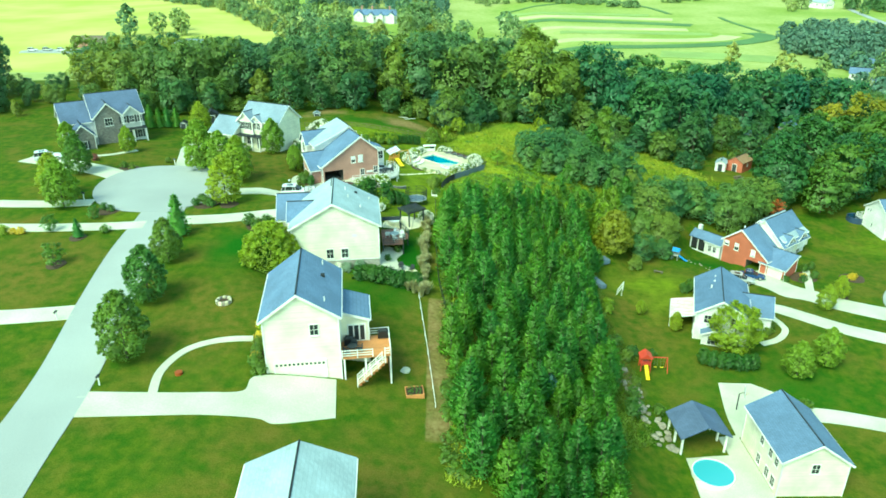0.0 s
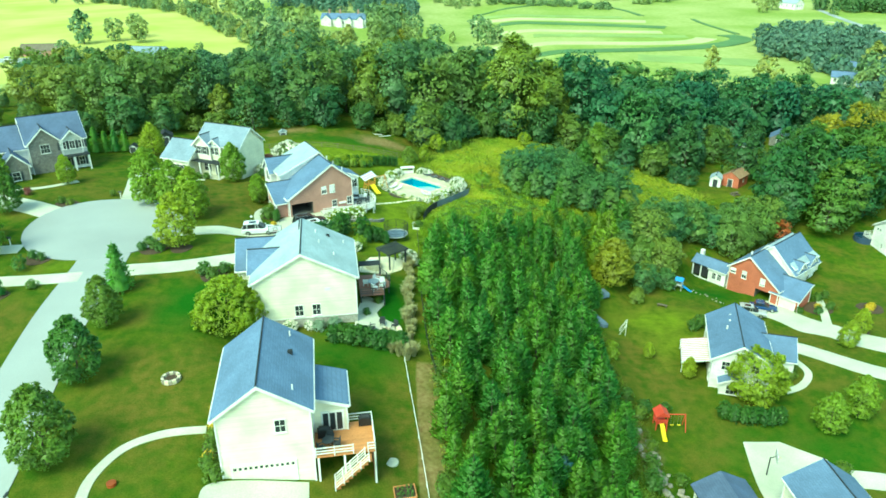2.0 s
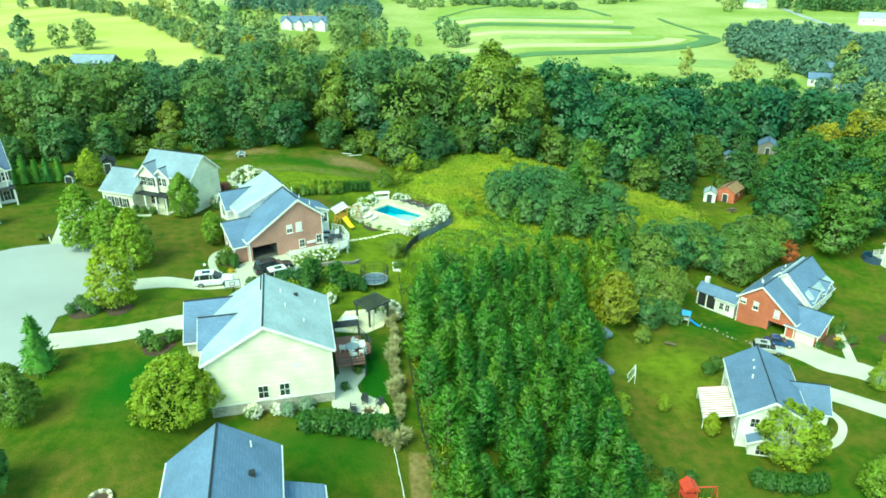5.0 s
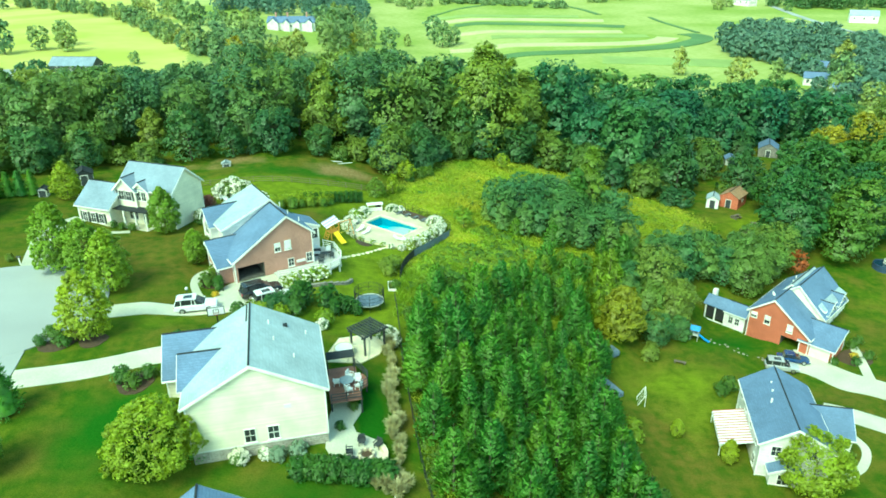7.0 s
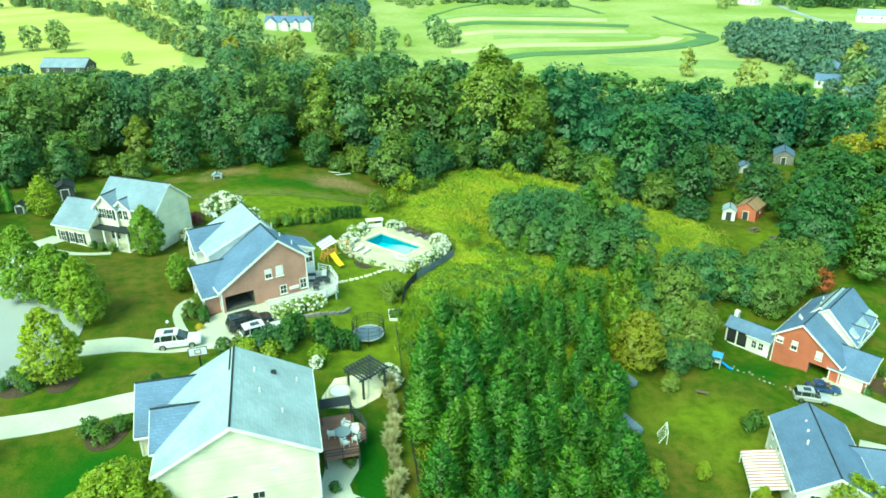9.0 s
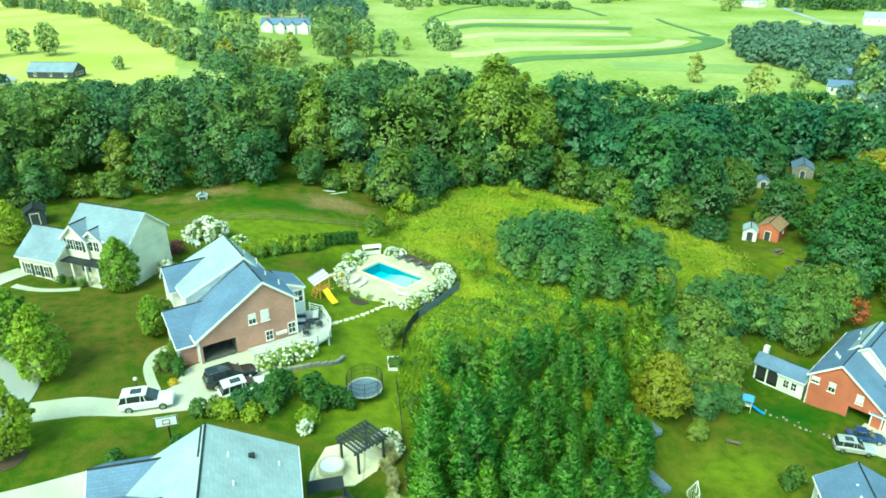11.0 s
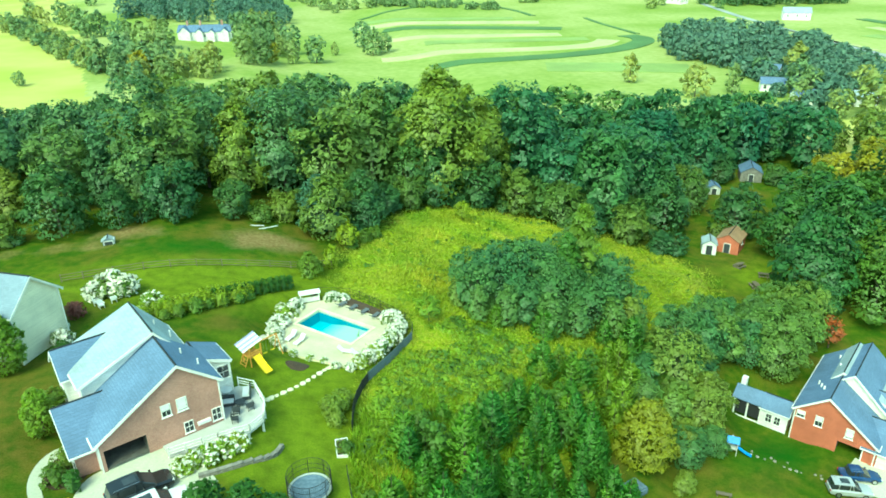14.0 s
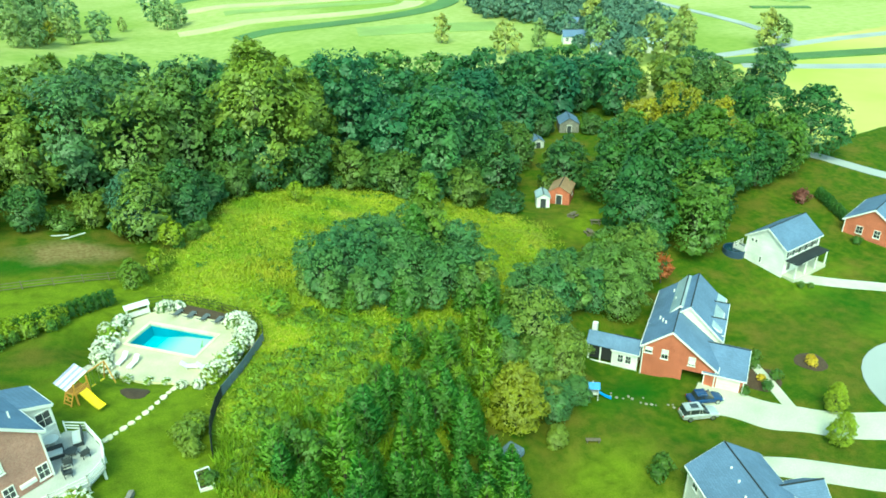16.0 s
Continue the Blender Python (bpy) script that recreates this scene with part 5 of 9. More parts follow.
def gable(house, m, w, d, z0, ze0, ze1, zr, off, wall, roof, over=0.35, th=0.16, hole=None, trim=True, wall_label="", front=None):
    """A gabled block in the house's frame: u across the gable, v along the ridge. hole: (u0, u1, top) of an open garage in the front gable."""
    bm = bmesh.new()
    hw, hd = w / 2, d / 2
    fv = -hd if front is None else front

    def top_z(u):
        return ze0 + (zr - ze0) * (u + hw) / (off + hw) if u <= off else ze1 + (zr - ze1) * (hw - u) / (hw - off)

    def V(u, v, z):
        return bm.verts.new(m @ Vector((u, v, z)))

    us = sorted({-hw, off, hw} | ({hole[0], hole[1]} if hole else set()))
    for a, b in zip(us, us[1:]):
        lo = hole[2] if hole and hole[0] <= a < hole[1] else z0
        bm.faces.new([V(a, fv, lo), V(b, fv, lo), V(b, fv, top_z(b)), V(a, fv, top_z(a))])
    bm.faces.new([V(hw, hd, z0), V(-hw, hd, z0), V(-hw, hd, ze0), V(off, hd, zr), V(hw, hd, ze1)])
    for u, ze, s in ((-hw, ze0, 1), (hw, ze1, -1)):
        f = [V(u, hd, z0), V(u, fv, z0), V(u, fv, ze), V(u, hd, ze)]
        bm.faces.new(f if s > 0 else f[::-1])
    part("wall", bm, wall, house, wall_label)
    if hole:
        bm = bmesh.new()
        a, b, t = hole
        q = -hd + min(5.5, d - 0.5)
        for f in ([(a, -hd, z0), (a, q, z0), (a, q, t), (a, -hd, t)], [(b, q, z0), (b, -hd, z0), (b, -hd, t), (b, q, t)], [(a, q, z0), (b, q, z0), (b, q, t), (a, q, t)], [(a, -hd, t), (a, q, t), (b, q, t), (b, -hd, t)], [(a, -hd, 0.48), (b, -hd, 0.48), (b, q, 0.48), (a, q, 0.48)]):
            bm.faces.new([V(*p) for p in f])
        part("garage_interior", bm, M["dark_inside"], house, "dim open garage interior")
    # roof slabs
    for side, (ue, ze) in enumerate(((-hw, ze0), (hw, ze1))):
        k = (zr - ze) / abs(ue - off)
        uo = ue + (over if ue > off else -over)
        zo = zr - k * abs(uo - off)
        bm = bmesh.new()
        vs = []
        for v in (-hd - over, hd + over):
            for u, z in ((off, zr + 0.02), (uo, zo + 0.02)):
                vs += [bm.verts.new(m @ Vector((u, v, z))), bm.verts.new(m @ Vector((u, v, z + th)))]
        a0, a1, b0, b1, c0, c1, d0, d1 = vs
        for f in ((a1, b1, d1, c1), (a0, c0, d0, b0), (a0, b0, b1, a1), (c0, c1, d1, d0), (b0, d0, d1, b1), (a0, a1, c1, c0)):
            bm.faces.new(f)
        bmesh.ops.recalc_face_normals(bm, faces=bm.faces)
        part("roof_slope", bm, roof, house)
        if trim:
            for v in (-hd - over, hd + over):
                bm = bmesh.new()
                s = -1 if v < 0 else 1
                p = [m @ Vector((u, v + s * e, z + dz)) for e in (0, 0.05) for u, z in ((off, zr), (uo, zo)) for dz in (-0.16, 0.14)]
                q = [bm.verts.new(x) for x in p]
                for f in ((0, 1, 3, 2), (4, 6, 7, 5), (0, 4, 5, 1), (2, 3, 7, 6), (1, 5, 7, 3), (0, 2, 6, 4)):
                    bm.faces.new([q[i] for i in f])
                bmesh.ops.recalc_face_normals(bm, faces=bm.faces)
                part("rake_board", bm, M["trim"], house, "white painted rake board")
            bm = bmesh.new()
            g = 0.11 if uo > off else -0.11
            cub(bm, min(uo, uo + g), -hd - over, zo - 0.06, max(uo, uo + g), hd + over, zo + 0.08, m)
            part("gutter", bm, M["trim"], house, "white eaves gutter")
    bm = bmesh.new()
    beam(bm, m @ Vector((off, -hd - over, zr + th + 0.02)), m @ Vector((off, hd + over, zr + th + 0.02)), 0.09, 6)
    part("ridge_cap", bm, M["roof_dark"], house)
    if trim:
        for u, ze in ((-hw, ze0), (hw, ze1)):
            for v in (fv, hd):
                bm = bmesh.new()
                cub(bm, u - 0.07, v - 0.07, z0, u + 0.07, v + 0.07, ze - 0.12, m)
                part("corner_board", bm, M["trim"], house, "white corner board")


def window(house, m, w, h, grid=(2, 2), shutters=False, sill=True, blind=0.0):
    """A window on a wall: m stands at its centre on the wall's face, with x along the wall and -y outwards."""
    f = 0.07
    bm = bmesh.new()
    rings = [[bm.verts.new(m @ Vector((sx * (w / 2 + q), y, sz * (h / 2 + q)))) for sx, sz in ((-1, -1), (1, -1), (1, 1), (-1, 1))] for q, y in ((f, 0.02), (f, -0.07), (0, -0.07), (0, 0.02))]
    for a, b in zip(rings, rings[1:]):
        for i in range(4):
            bm.faces.new((a[i], a[(i + 1) % 4], b[(i + 1) % 4], b[i]))
    bmesh.ops.recalc_face_normals(bm, faces=bm.faces)
    win = part("window", bm, M["trim"], house, "white-framed window")
    bars = [(-w / 2 + w * k / grid[0] - 0.02, -0.05, -h / 2, -w / 2 + w * k / grid[0] + 0.02, -0.018, h / 2) for k in range(1, grid[0])]
    bars += [(-w / 2, -0.045, -h / 2 + h * k / grid[1] - 0.025, w / 2, -0.018, -h / 2 + h * k / grid[1] + 0.025) for k in range(1, grid[1])]
    for bar in bars:
        bm = bmesh.new()
        cub(bm, *bar, m)
        part("glazing_bar", bm, M["trim"], win)
    bm = bmesh.new()
    cub(bm, -w / 2, -0.03, -h / 2, w / 2, -0.015, h / 2, m)
    part("pane", bm, M["glass"], win)
    if blind:
        bm = bmesh.new()
        cub(bm, -w / 2 + 0.02, -0.037, h / 2 - h * blind, w / 2 - 0.02, -0.032, h / 2 - 0.01, m)
        part("blind", bm, M["trim"], win, "drawn white blind")
    if sill:
        bm = bmesh.new()
        cub(bm, -w / 2 - 0.14, -0.13, -h / 2 - f - 0.06, w / 2 + 0.14, 0.0, -h / 2 - f, m)
        part("sill", bm, M["trim"], win)
    if shutters:
        for s in (-1, 1):
            bm = bmesh.new()
            x = s * (w / 2 + f + 0.22)
            cub(bm, x - 0.19, -0.05, -h / 2 - f, x + 0.19, 0.0, h / 2 + f, m)
            part("shutter", bm, M["shutter"], win, "dark shutter")


def face(u, v, z, out):
    """Placement on a wall that looks out at the angle out (degrees in the house's plan; -90 is the front gable)."""
    return pose(u, v, z, 0, 0, out + 90)


def garage_door(house, m, w, h, lights=True):
    bm = bmesh.new()
    for k in range(4):
        cub(bm, -w / 2, -0.06, h * k / 4 + 0.015, w / 2, 0.0, h * (k + 1) / 4 - 0.015, m)
    door = part("garage_door", bm, M["door"], house, "cream panelled garage door")
    if lights:
        n = max(4, int(w / 0.45))
        for k in range(n):
            x = -w / 2 + w * (k + 0.5) / n
            bm = bmesh.new()
            cub(bm, x - 0.13, -0.075, h * 0.80, x + 0.13, -0.055, h * 0.92, m)
            part("pane", bm, M["glass"], door)
    bm = bmesh.new()
    cub(bm, -w / 2 - 0.12, -0.08, 0, -w / 2, 0.01, h + 0.12, m)
    cub(bm, w / 2, -0.08, 0, w / 2 + 0.12, 0.01, h + 0.12, m)
    cub(bm, -w / 2, -0.08, h, w / 2, 0.01, h + 0.12, m)
    part("frame", bm, M["trim"], door)


def entry_door(house, m, w=1.0, h=2.1, panes=0):
    bm = bmesh.new()
    cub(bm, -w / 2, -0.06, 0, w / 2, 0.0, h, m)
    door = part("door", bm, M["trim"] if panes else M["shutter"], house, "white glazed door" if panes else "dark panelled front door")
    for k in range(panes):
        x0, x1 = -w / 2 + w * k / panes + 0.07, -w / 2 + w * (k + 1) / panes - 0.07
        bm = bmesh.new()
        cub(bm, x0, -0.075, 0.12, x1, -0.058, h - 0.1, m)
        part("pane", bm, M["glass"], door)
    bm = bmesh.new()
    cub(bm, -w / 2 - 0.1, -0.08, 0, -w / 2, 0.01, h + 0.1, m)
    cub(bm, w / 2, -0.08, 0, w / 2 + 0.1, 0.01, h + 0.1, m)
    cub(bm, -w / 2, -0.08, h, w / 2, 0.01, h + 0.1, m)
    part("frame", bm, M["trim"], door)


def vent_pipe(house, u, v, z, h=0.45, r=0.07):
    bm = bmesh.new()
    beam(bm, (u, v, z - 0.3), (u, v, z + h), r, 8)
    part("vent_pipe", bm, M["trim"], house, "small white roof vent")


def roof_vent(house, u, v, z):
    bm = bmesh.new()
    cub(bm, u - 0.22, v - 0.22, z - 0.25, u + 0.22, v + 0.22, z + 0.16)
    part("roof_vent", bm, M["roof_dark"], house, "dark box vent on the roof")


def post(house, u, v, z0, z1, s=0.09, name="post"):
    bm = bmesh.new()
    cub(bm, u - s, v - s, z0, u + s, v + s, z1)
    part(name, bm, M["trim"], house)


def railing(parent, pts, z, h=0.95, material=None, step=1.6, balusters=False):
    """Posts with rails along a line at the floor height z (or sloping heights in the points)."""
    material = material or M["trim"]
    for a, b in zip(pts, pts[1:]):
        a, b = Vector((*a[:2], a[2] if len(a) > 2 else z)), Vector((*b[:2], b[2] if len(b) > 2 else z))
        n = max(1, round((b - a).length / step))
        for k in range(n + 1):
            bm = bmesh.new()
            p = a.lerp(b, k / n)
            beam(bm, p, p + Vector((0, 0, h + 0.08)), 0.07, 4)
            part("rail_post", bm, material, parent)
        for f in (0.35, 0.65, 1.0):
            bm = bmesh.new()
            beam(bm, a + Vector((0, 0, h * f)), b + Vector((0, 0, h * f)), 0.05, 4)
            part("rail", bm, material, parent)


def boards(parent, name, x0, x1, y0, y1, z, material, wide=0.28, th=0.05):
    y = y0
    while y < y1 - 0.02:
        box_part(name, parent, material, (x0, y, z - th, x1, min(y1, y + wide - 0.015), z))
        y += wide


I4 = Matrix()
T90 = pose(0, 0, 0, 0, 0, 90)


def at(u, v, rot=0):
    return pose(u, v, 0, 0, 0, rot)


# cream gabled house with garage and deck
def house_garage():
    hs = thing("house", pose(-15.42, 68.63, -4.31, 0, 0, 7.2), "cream-sided two-storey house with grey shingle roof and wide garage", "house", "houses")
    w, d = 7.9, 11.1
    gable(hs, I4, w, d, -2.2, 7.25, 7.25, 10.0, -0.2, M["siding_cream"], M["shingle"])
    fr = -d / 2 - 0.005
    garage_door(hs, face(-0.4, fr, -0.35, -90), 5.4, 2.25)
    window(hs, face(1.35, fr, 5.7, -90), 0.85, 1.25)
    for v in (-3.2, 0.5, 3.6):
        window(hs, face(-w / 2, v, 5.6, 180), 0.9, 1.4, shutters=True)
        window(hs, face(-w / 2, v, 2.4, 180), 0.9, 1.5, shutters=True)
    window(hs, face(w / 2, 4.2, 5.6, 0), 0.9, 1.3)
    vent_pipe(hs, 2.6, -4.2, 8.4)
    vent_pipe(hs, 2.2, 4.4, 8.7)
    roof_vent(hs, 2.3, 1.4, 8.65)
    # sunroom on the garden side
    gable(hs, at(5.55, 0.4), 3.1, 5.2, -1.6, 5.7, 4.75, 5.75, -1.5, M["siding_cream"], M["shingle"], over=0.25)
    entry_door(hs, face(5.75, 0.4 - 2.61, 1.98, -90), 1.9, 2.1, 3)
    window(hs, face(7.1, 1.2, 3.6, 0), 1.6, 1.4, (3, 1))
    boards(hs, "deck_board", 4.0, 9.4, -5.7, -2.2, 1.9, M["deck"])
    box_part("deck_board", hs, M["deck"], (7.15, -2.2, 1.85, 9.4, -1.2, 1.9))
    box_part("deck_skirt", hs, M["deck_rust"], (9.2, -5.6, -1.9, 9.28, -1.3, 1.7), label="brown slatted deck skirt")
    for p in ((4.3, -5.6), (6.6, -5.6), (9.3, -5.6), (9.3, -1.3), (9.3, -3.4)):
        post(hs, *p, -2.4, 1.85, 0.09)
    railing(hs, [(4.1, -5.65), (7.4, -5.65)], 1.9)
    railing(hs, [(8.7, -5.65), (9.35, -5.65), (9.35, -1.25), (7.2, -1.25)], 1.9)
    for k in range(9):
        box_part("stair_tread", hs, M["deck"], (8.5 - 0.36 * k, -6.75, 1.65 - 0.33 * k, 8.95 - 0.36 * k, -5.75, 1.7 - 0.33 * k))
    railing(hs, [(8.7, -6.8, 1.75), (5.6, -6.8, -1.1)], 0, 0.9, step=1.0)
    railing(hs, [(8.4, -5.8, 1.55), (5.6, -5.8, -1.1)], 0, 0.9, step=1.0)


# large cream house with stone footing
def house_patio():
    hs = thing("house", pose(-15.09, 93.31, -3.62, 0, 0, 6.7), "large cream-sided house with pale shingle roof and stone footing", "house", "houses")
    w, d = 11.9, 10.7
    gable(hs, I4, w, d, 1.6, 6.7, 6.7, 9.95, -0.2, M["siding_cream"], M["shingle_light"])
    box_part("footing", hs, M["stone"], (-w / 2 + 0.02, -d / 2 + 0.02, -2.6, w / 2 - 0.02, d / 2 - 0.02, 1.6), label="grey stone footing")
    box_part("band", hs, M["trim"], (-w / 2 - 0.03, -d / 2 - 0.03, 1.52, w / 2 + 0.03, d / 2 + 0.03, 1.66))
    fr = -d / 2 - 0.005
    window(hs, face(-0.9, fr, 2.6, -90), 0.9, 1.35)
    window(hs, face(1.15, fr, 2.6, -90), 0.9, 1.35)
    for u, z in ((2.6, 5.2),):
        box_part("gable_vent", hs, M["trim"], (u - 0.32, fr - 0.05, z - 0.18, u + 0.32, fr, z + 0.18), label="small white louvred vent")
    for v in (-3.5, 0, 3.3):
        window(hs, face(w / 2, v, 5.1, 0), 1.2, 1.4)
        window(hs, face(w / 2, v, 2.4, 0), 1.6, 1.9, (3, 2))
    # garage wing and front gable, ridges across the main one
    gable(hs, at(-4.8, 4.95, 90), 7.2, 7.0, -1.0, 5.5, 5.5, 8.0, 0.0, M["siding_cream"], M["shingle"])
    gable(hs, at(-4.1, 0.2, 90), 5.6, 4.6, -1.0, 6.7, 6.7, 8.4, 0.0, M["siding_cream"], M["shingle"])
    garage_door(hs, face(-8.31, 4.9, 3.7, 180), 4.9, 2.2)
    window(hs, face(-6.41, 0.2, 5.7, 180), 1.3, 1.4)
    window(hs, face(-w / 2, -3.6, 5.1, 180), 1.0, 1.4, shutters=True)
    window(hs, face(-w / 2, -3.6, 2.2, 180), 1.0, 1.5, shutters=True)
    for u, v in ((1.5, 2.6), (3.6, -2.2), (4.9, 2.9), (1.9, -0.2)):
        vent_pipe(hs, u, v, 9.9 - 0.54 * u + 0.1)
    roof_vent(hs, 3.0, 3.2, 8.45)
    bm = bmesh.new()
    beam(bm, (-0.45, 2.2, 9.9), (-0.45, 5.6, 9.9), 0.16, 4)
    part("ridge_vent", bm, M["roof_dark"], hs, "raised dark ridge vent")


# brown brick house with catslide roof and open garage
def house_catslide(name, m, w, d, ze0, ze1, zr, off, wall, mirror, label):
    hs = thing(name, m, label, "house", "houses")
    cut = -0.4 if not mirror else -1.2
    vf0, vf1 = -d / 2, cut
    hole = (-5.0, -1.5, 2.3) if not mirror else (0.6, 4.4, 2.4)
    gable(hs, at(0, (vf0 + vf1) / 2), w, vf1 - vf0, -2.0, ze0, ze1, zr, off, wall, M["shingle"], hole=hole)
    s = -1 if not mirror else 1
    lift = 0.55
    z_long = (ze0 if not mirror else ze1) + 2.3
    gable(hs, at(0, (cut + d / 2) / 2), w - 1.2, d / 2 - cut, -2.0, z_long if not mirror else ze0 - 0.2, ze1 if not mirror else z_long, zr + lift, off, M["siding_white"], M["shingle_light"])
    return hs, s


def house_brown_brick():
    m = pose(-18.99, 127.19, -1.5, 0, 0, 25.6)
    hs, s = house_catslide("house", m, 10.7, 12.6, 3.35, 5.25, 8.0, 1.97, M["brick_brown"], False, "brown brick house with blue-grey shingle catslide roof and open garage")
    fr = -6.305
    window(hs, face(0.5, fr, 3.9, -90), 0.72, 1.1, blind=0.45)
    window(hs, face(1.9, fr, 3.95, -90), 0.78, 1.2, blind=0.95)
    window(hs, face(2.15, fr, 1.35, -90), 0.72, 1.05)
    window(hs, face(4.75, fr, 1.5, -90), 0.75, 1.2)
    box_part("planter_box", hs, M["trim"], (2.9, fr - 0.25, 1.15, 4.1, fr, 1.45), label="white ledge under the eaves")
    # garage bay, ridge across
    gable(hs, at(-5.1, -3.3, 90), 4.6, 4.2, -1.5, 2.65, 4.55, 4.65, 2.2, M["brick_brown"], M["shingle"], over=0.3, front=0.3)
    for v in (-5.2, -3.4, -1.9):
        window(hs, face(-7.21, v, 1.3, 180), 0.8, 1.3, shutters=True)
    # entrance bay
    gable(hs, at(-2.6, 4.4, 90), 4.0, 6.0, -1.5, 5.4, 5.4, 7.2, 0.0, M["siding_white"], M["shingle"])
    window(hs, face(-5.61, 4.4, 4.4, 180), 1.5, 1.6, (3, 2))
    entry_door(hs, face(-4.76, 1.6, 0.1, 180))
    # sunroom on the deck side
    gable(hs, at(6.6, -0.5), 2.6, 3.6, -2.0, 5.0, 4.0, 5.05, -1.2, M["siding_white"], M["shingle"], over=0.2)
    window(hs, face(7.2, -2.31, 2.9, -90), 1.1, 1.4)
    for u, v in ((3.5, -3.0), (4.4, -4.6), (3.2, 3.4), (4.0, 1.5)):
        vent_pipe(hs, u, v, 8.0 - 0.74 * (u - 1.97) + 0.15)
    # raised wrap-round deck
    poly = [(-0.4, -6.35), (-0.4, -8.2), (3.7, -9.0), (6.4, -9.6), (8.1, -8.9), (9.2, -6.8), (9.6, -3.6), (8.6, -2.0), (5.4, -2.0), (5.4, -6.35)]
    bm = bmesh.new()
    prism(bm, poly, 0.35, 0.5)
    part("deck_floor", bm, M["deck_grey"], hs, "pale grey deck floor")
    railing(hs, [(*p, 0.5) for p in poly[1:8]], 0.5, 0.95)
    for p in poly[1:8]:
        post(hs, p[0] * 0.985, p[1] * 0.985, -3.2, 0.4, 0.1)
    box_part("deck_fascia", hs, M["trim"], (-0.4, -6.9, -0.6, 5.2, -6.8, 0.35))


def house_red_brick():
    m = pose(67.18, 130.88, -22.15, 0, 0, -53.0)
    hs, s = house_catslide("house", m, 9.7, 15.2, 5.2, 3.55, 8.1, -1.24, M["brick_red"], True, "red brick house with grey shingle roof and white gables")
    fr = -7.605
    window(hs, face(-1.9, fr, 4.2, -90), 0.8, 1.4, blind=0.5)
    window(hs, face(1.7, fr, 4.0, -90), 0.8, 1.3, blind=0.9)
    window(hs, face(-4.1, fr, 4.4, -90), 0.9, 0.9, blind=0.6)
    gable(hs, at(6.0, -5.3, 90), 4.3, 5.0, -1.5, 2.8, 4.7, 4.75, 2.0, M["brick_red"], M["shingle"], over=0.3)
    garage_door(hs, face(6.6, -7.47, 0.1, -90), 2.7, 2.3, False)
    # taller rear block whose cream gable shows above the front slope
    gable(hs, at(0, 2.75), 9.7, 9.7, 3.0, 5.24, 4.9, 9.2, 0.2, M["siding_cream"], M["shingle"], over=0.3)
    for v in (0.4, 5.0):
        gable(hs, at(2.6, v, 90), 3.0, 4.6, 3.0, 5.3, 5.3, 6.6, 0.0, M["siding_white"], M["shingle"], over=0.25)
        window(hs, face(4.91, v, 5.2, 0), 1.0, 1.2)
    for v in (-0.2, 2.6, 5.4):
        window(hs, face(4.26, v, 1.7, 0), 1.0, 1.5)
    entry_door(hs, face(4.26, 1.2, 0.1, 0))
    for u, v in ((-2.6, -4.5), (-3.1, -3.5), (-3.6, -2.4), (-2.2, 2.0), (-2.8, 5.0)):
        vent_pipe(hs, u, v, 8.1 - 0.73 * abs(u + 1.24) + 0.25, 0.3, 0.11)
    # screened garden porch
    gable(hs, at(-7.2, -5.9, 90), 2.9, 3.4, -1.0, 3.1, 3.1, 4.3, 0.1, M["siding_white"], M["shingle"], over=0.25)
    window(hs, face(-7.8, -7.36, 1.7, -90), 0.7, 1.2)
    window(hs, face(-6.7, -7.36, 1.7, -90), 0.7, 1.2)
    for u in (-12.4, -10.7, -8.95):
        post(hs, u, -7.25, -1.0, 3.1, 0.11)
        post(hs, u, -4.6, -1.0, 3.1, 0.11)
    bm = bmesh.new()
    for a, b in (((-7.6, 3.05), (-5.9, 4.35)), ((-5.9, 4.35), (-4.3, 3.05))):
        vs = [bm.verts.new((u, a[0] if k == 0 else b[0], (a[1] if k == 0 else b[1]) + dz)) for u in (-12.8, -8.9) for k in (0, 1) for dz in (0, 0.14)]
        for f in ((1, 3, 7, 5), (0, 4, 6, 2), (0, 2, 3, 1), (4, 5, 7, 6), (0, 1, 5, 4), (2, 6, 7, 3)):
            bm.faces.new([vs[i] for i in f])
    bmesh.ops.recalc_face_normals(bm, faces=bm.faces)
    part("porch_roof", bm, M["shingle"], hs, "blue-grey shingle porch roof")
    for u0, u1 in ((-12.3, -10.8), (-10.6, -9.05)):
        box_part("screen", hs, M["net"], (u0, -7.24, 0.75, u1, -7.22, 2.95), label="dark insect screen")
        box_part("knee_wall", hs, M["trim"], (u0, -7.28, -0.6, u1, -7.2, 0.35))
    box_part("porch_beam", hs, M["trim"], (-12.5, -7.33, 2.95, -8.9, -7.17, 3.15))
    box_part("porch_floor", hs, M["concrete"], (-12.7, -7.5, -1.0, -8.9, -4.3, 0.1))
    box_part("chimney", hs, M["siding_white"], (-12.6, -5.0, -1.0, -11.9, -4.3, 5.0), label="slim pale chimney")


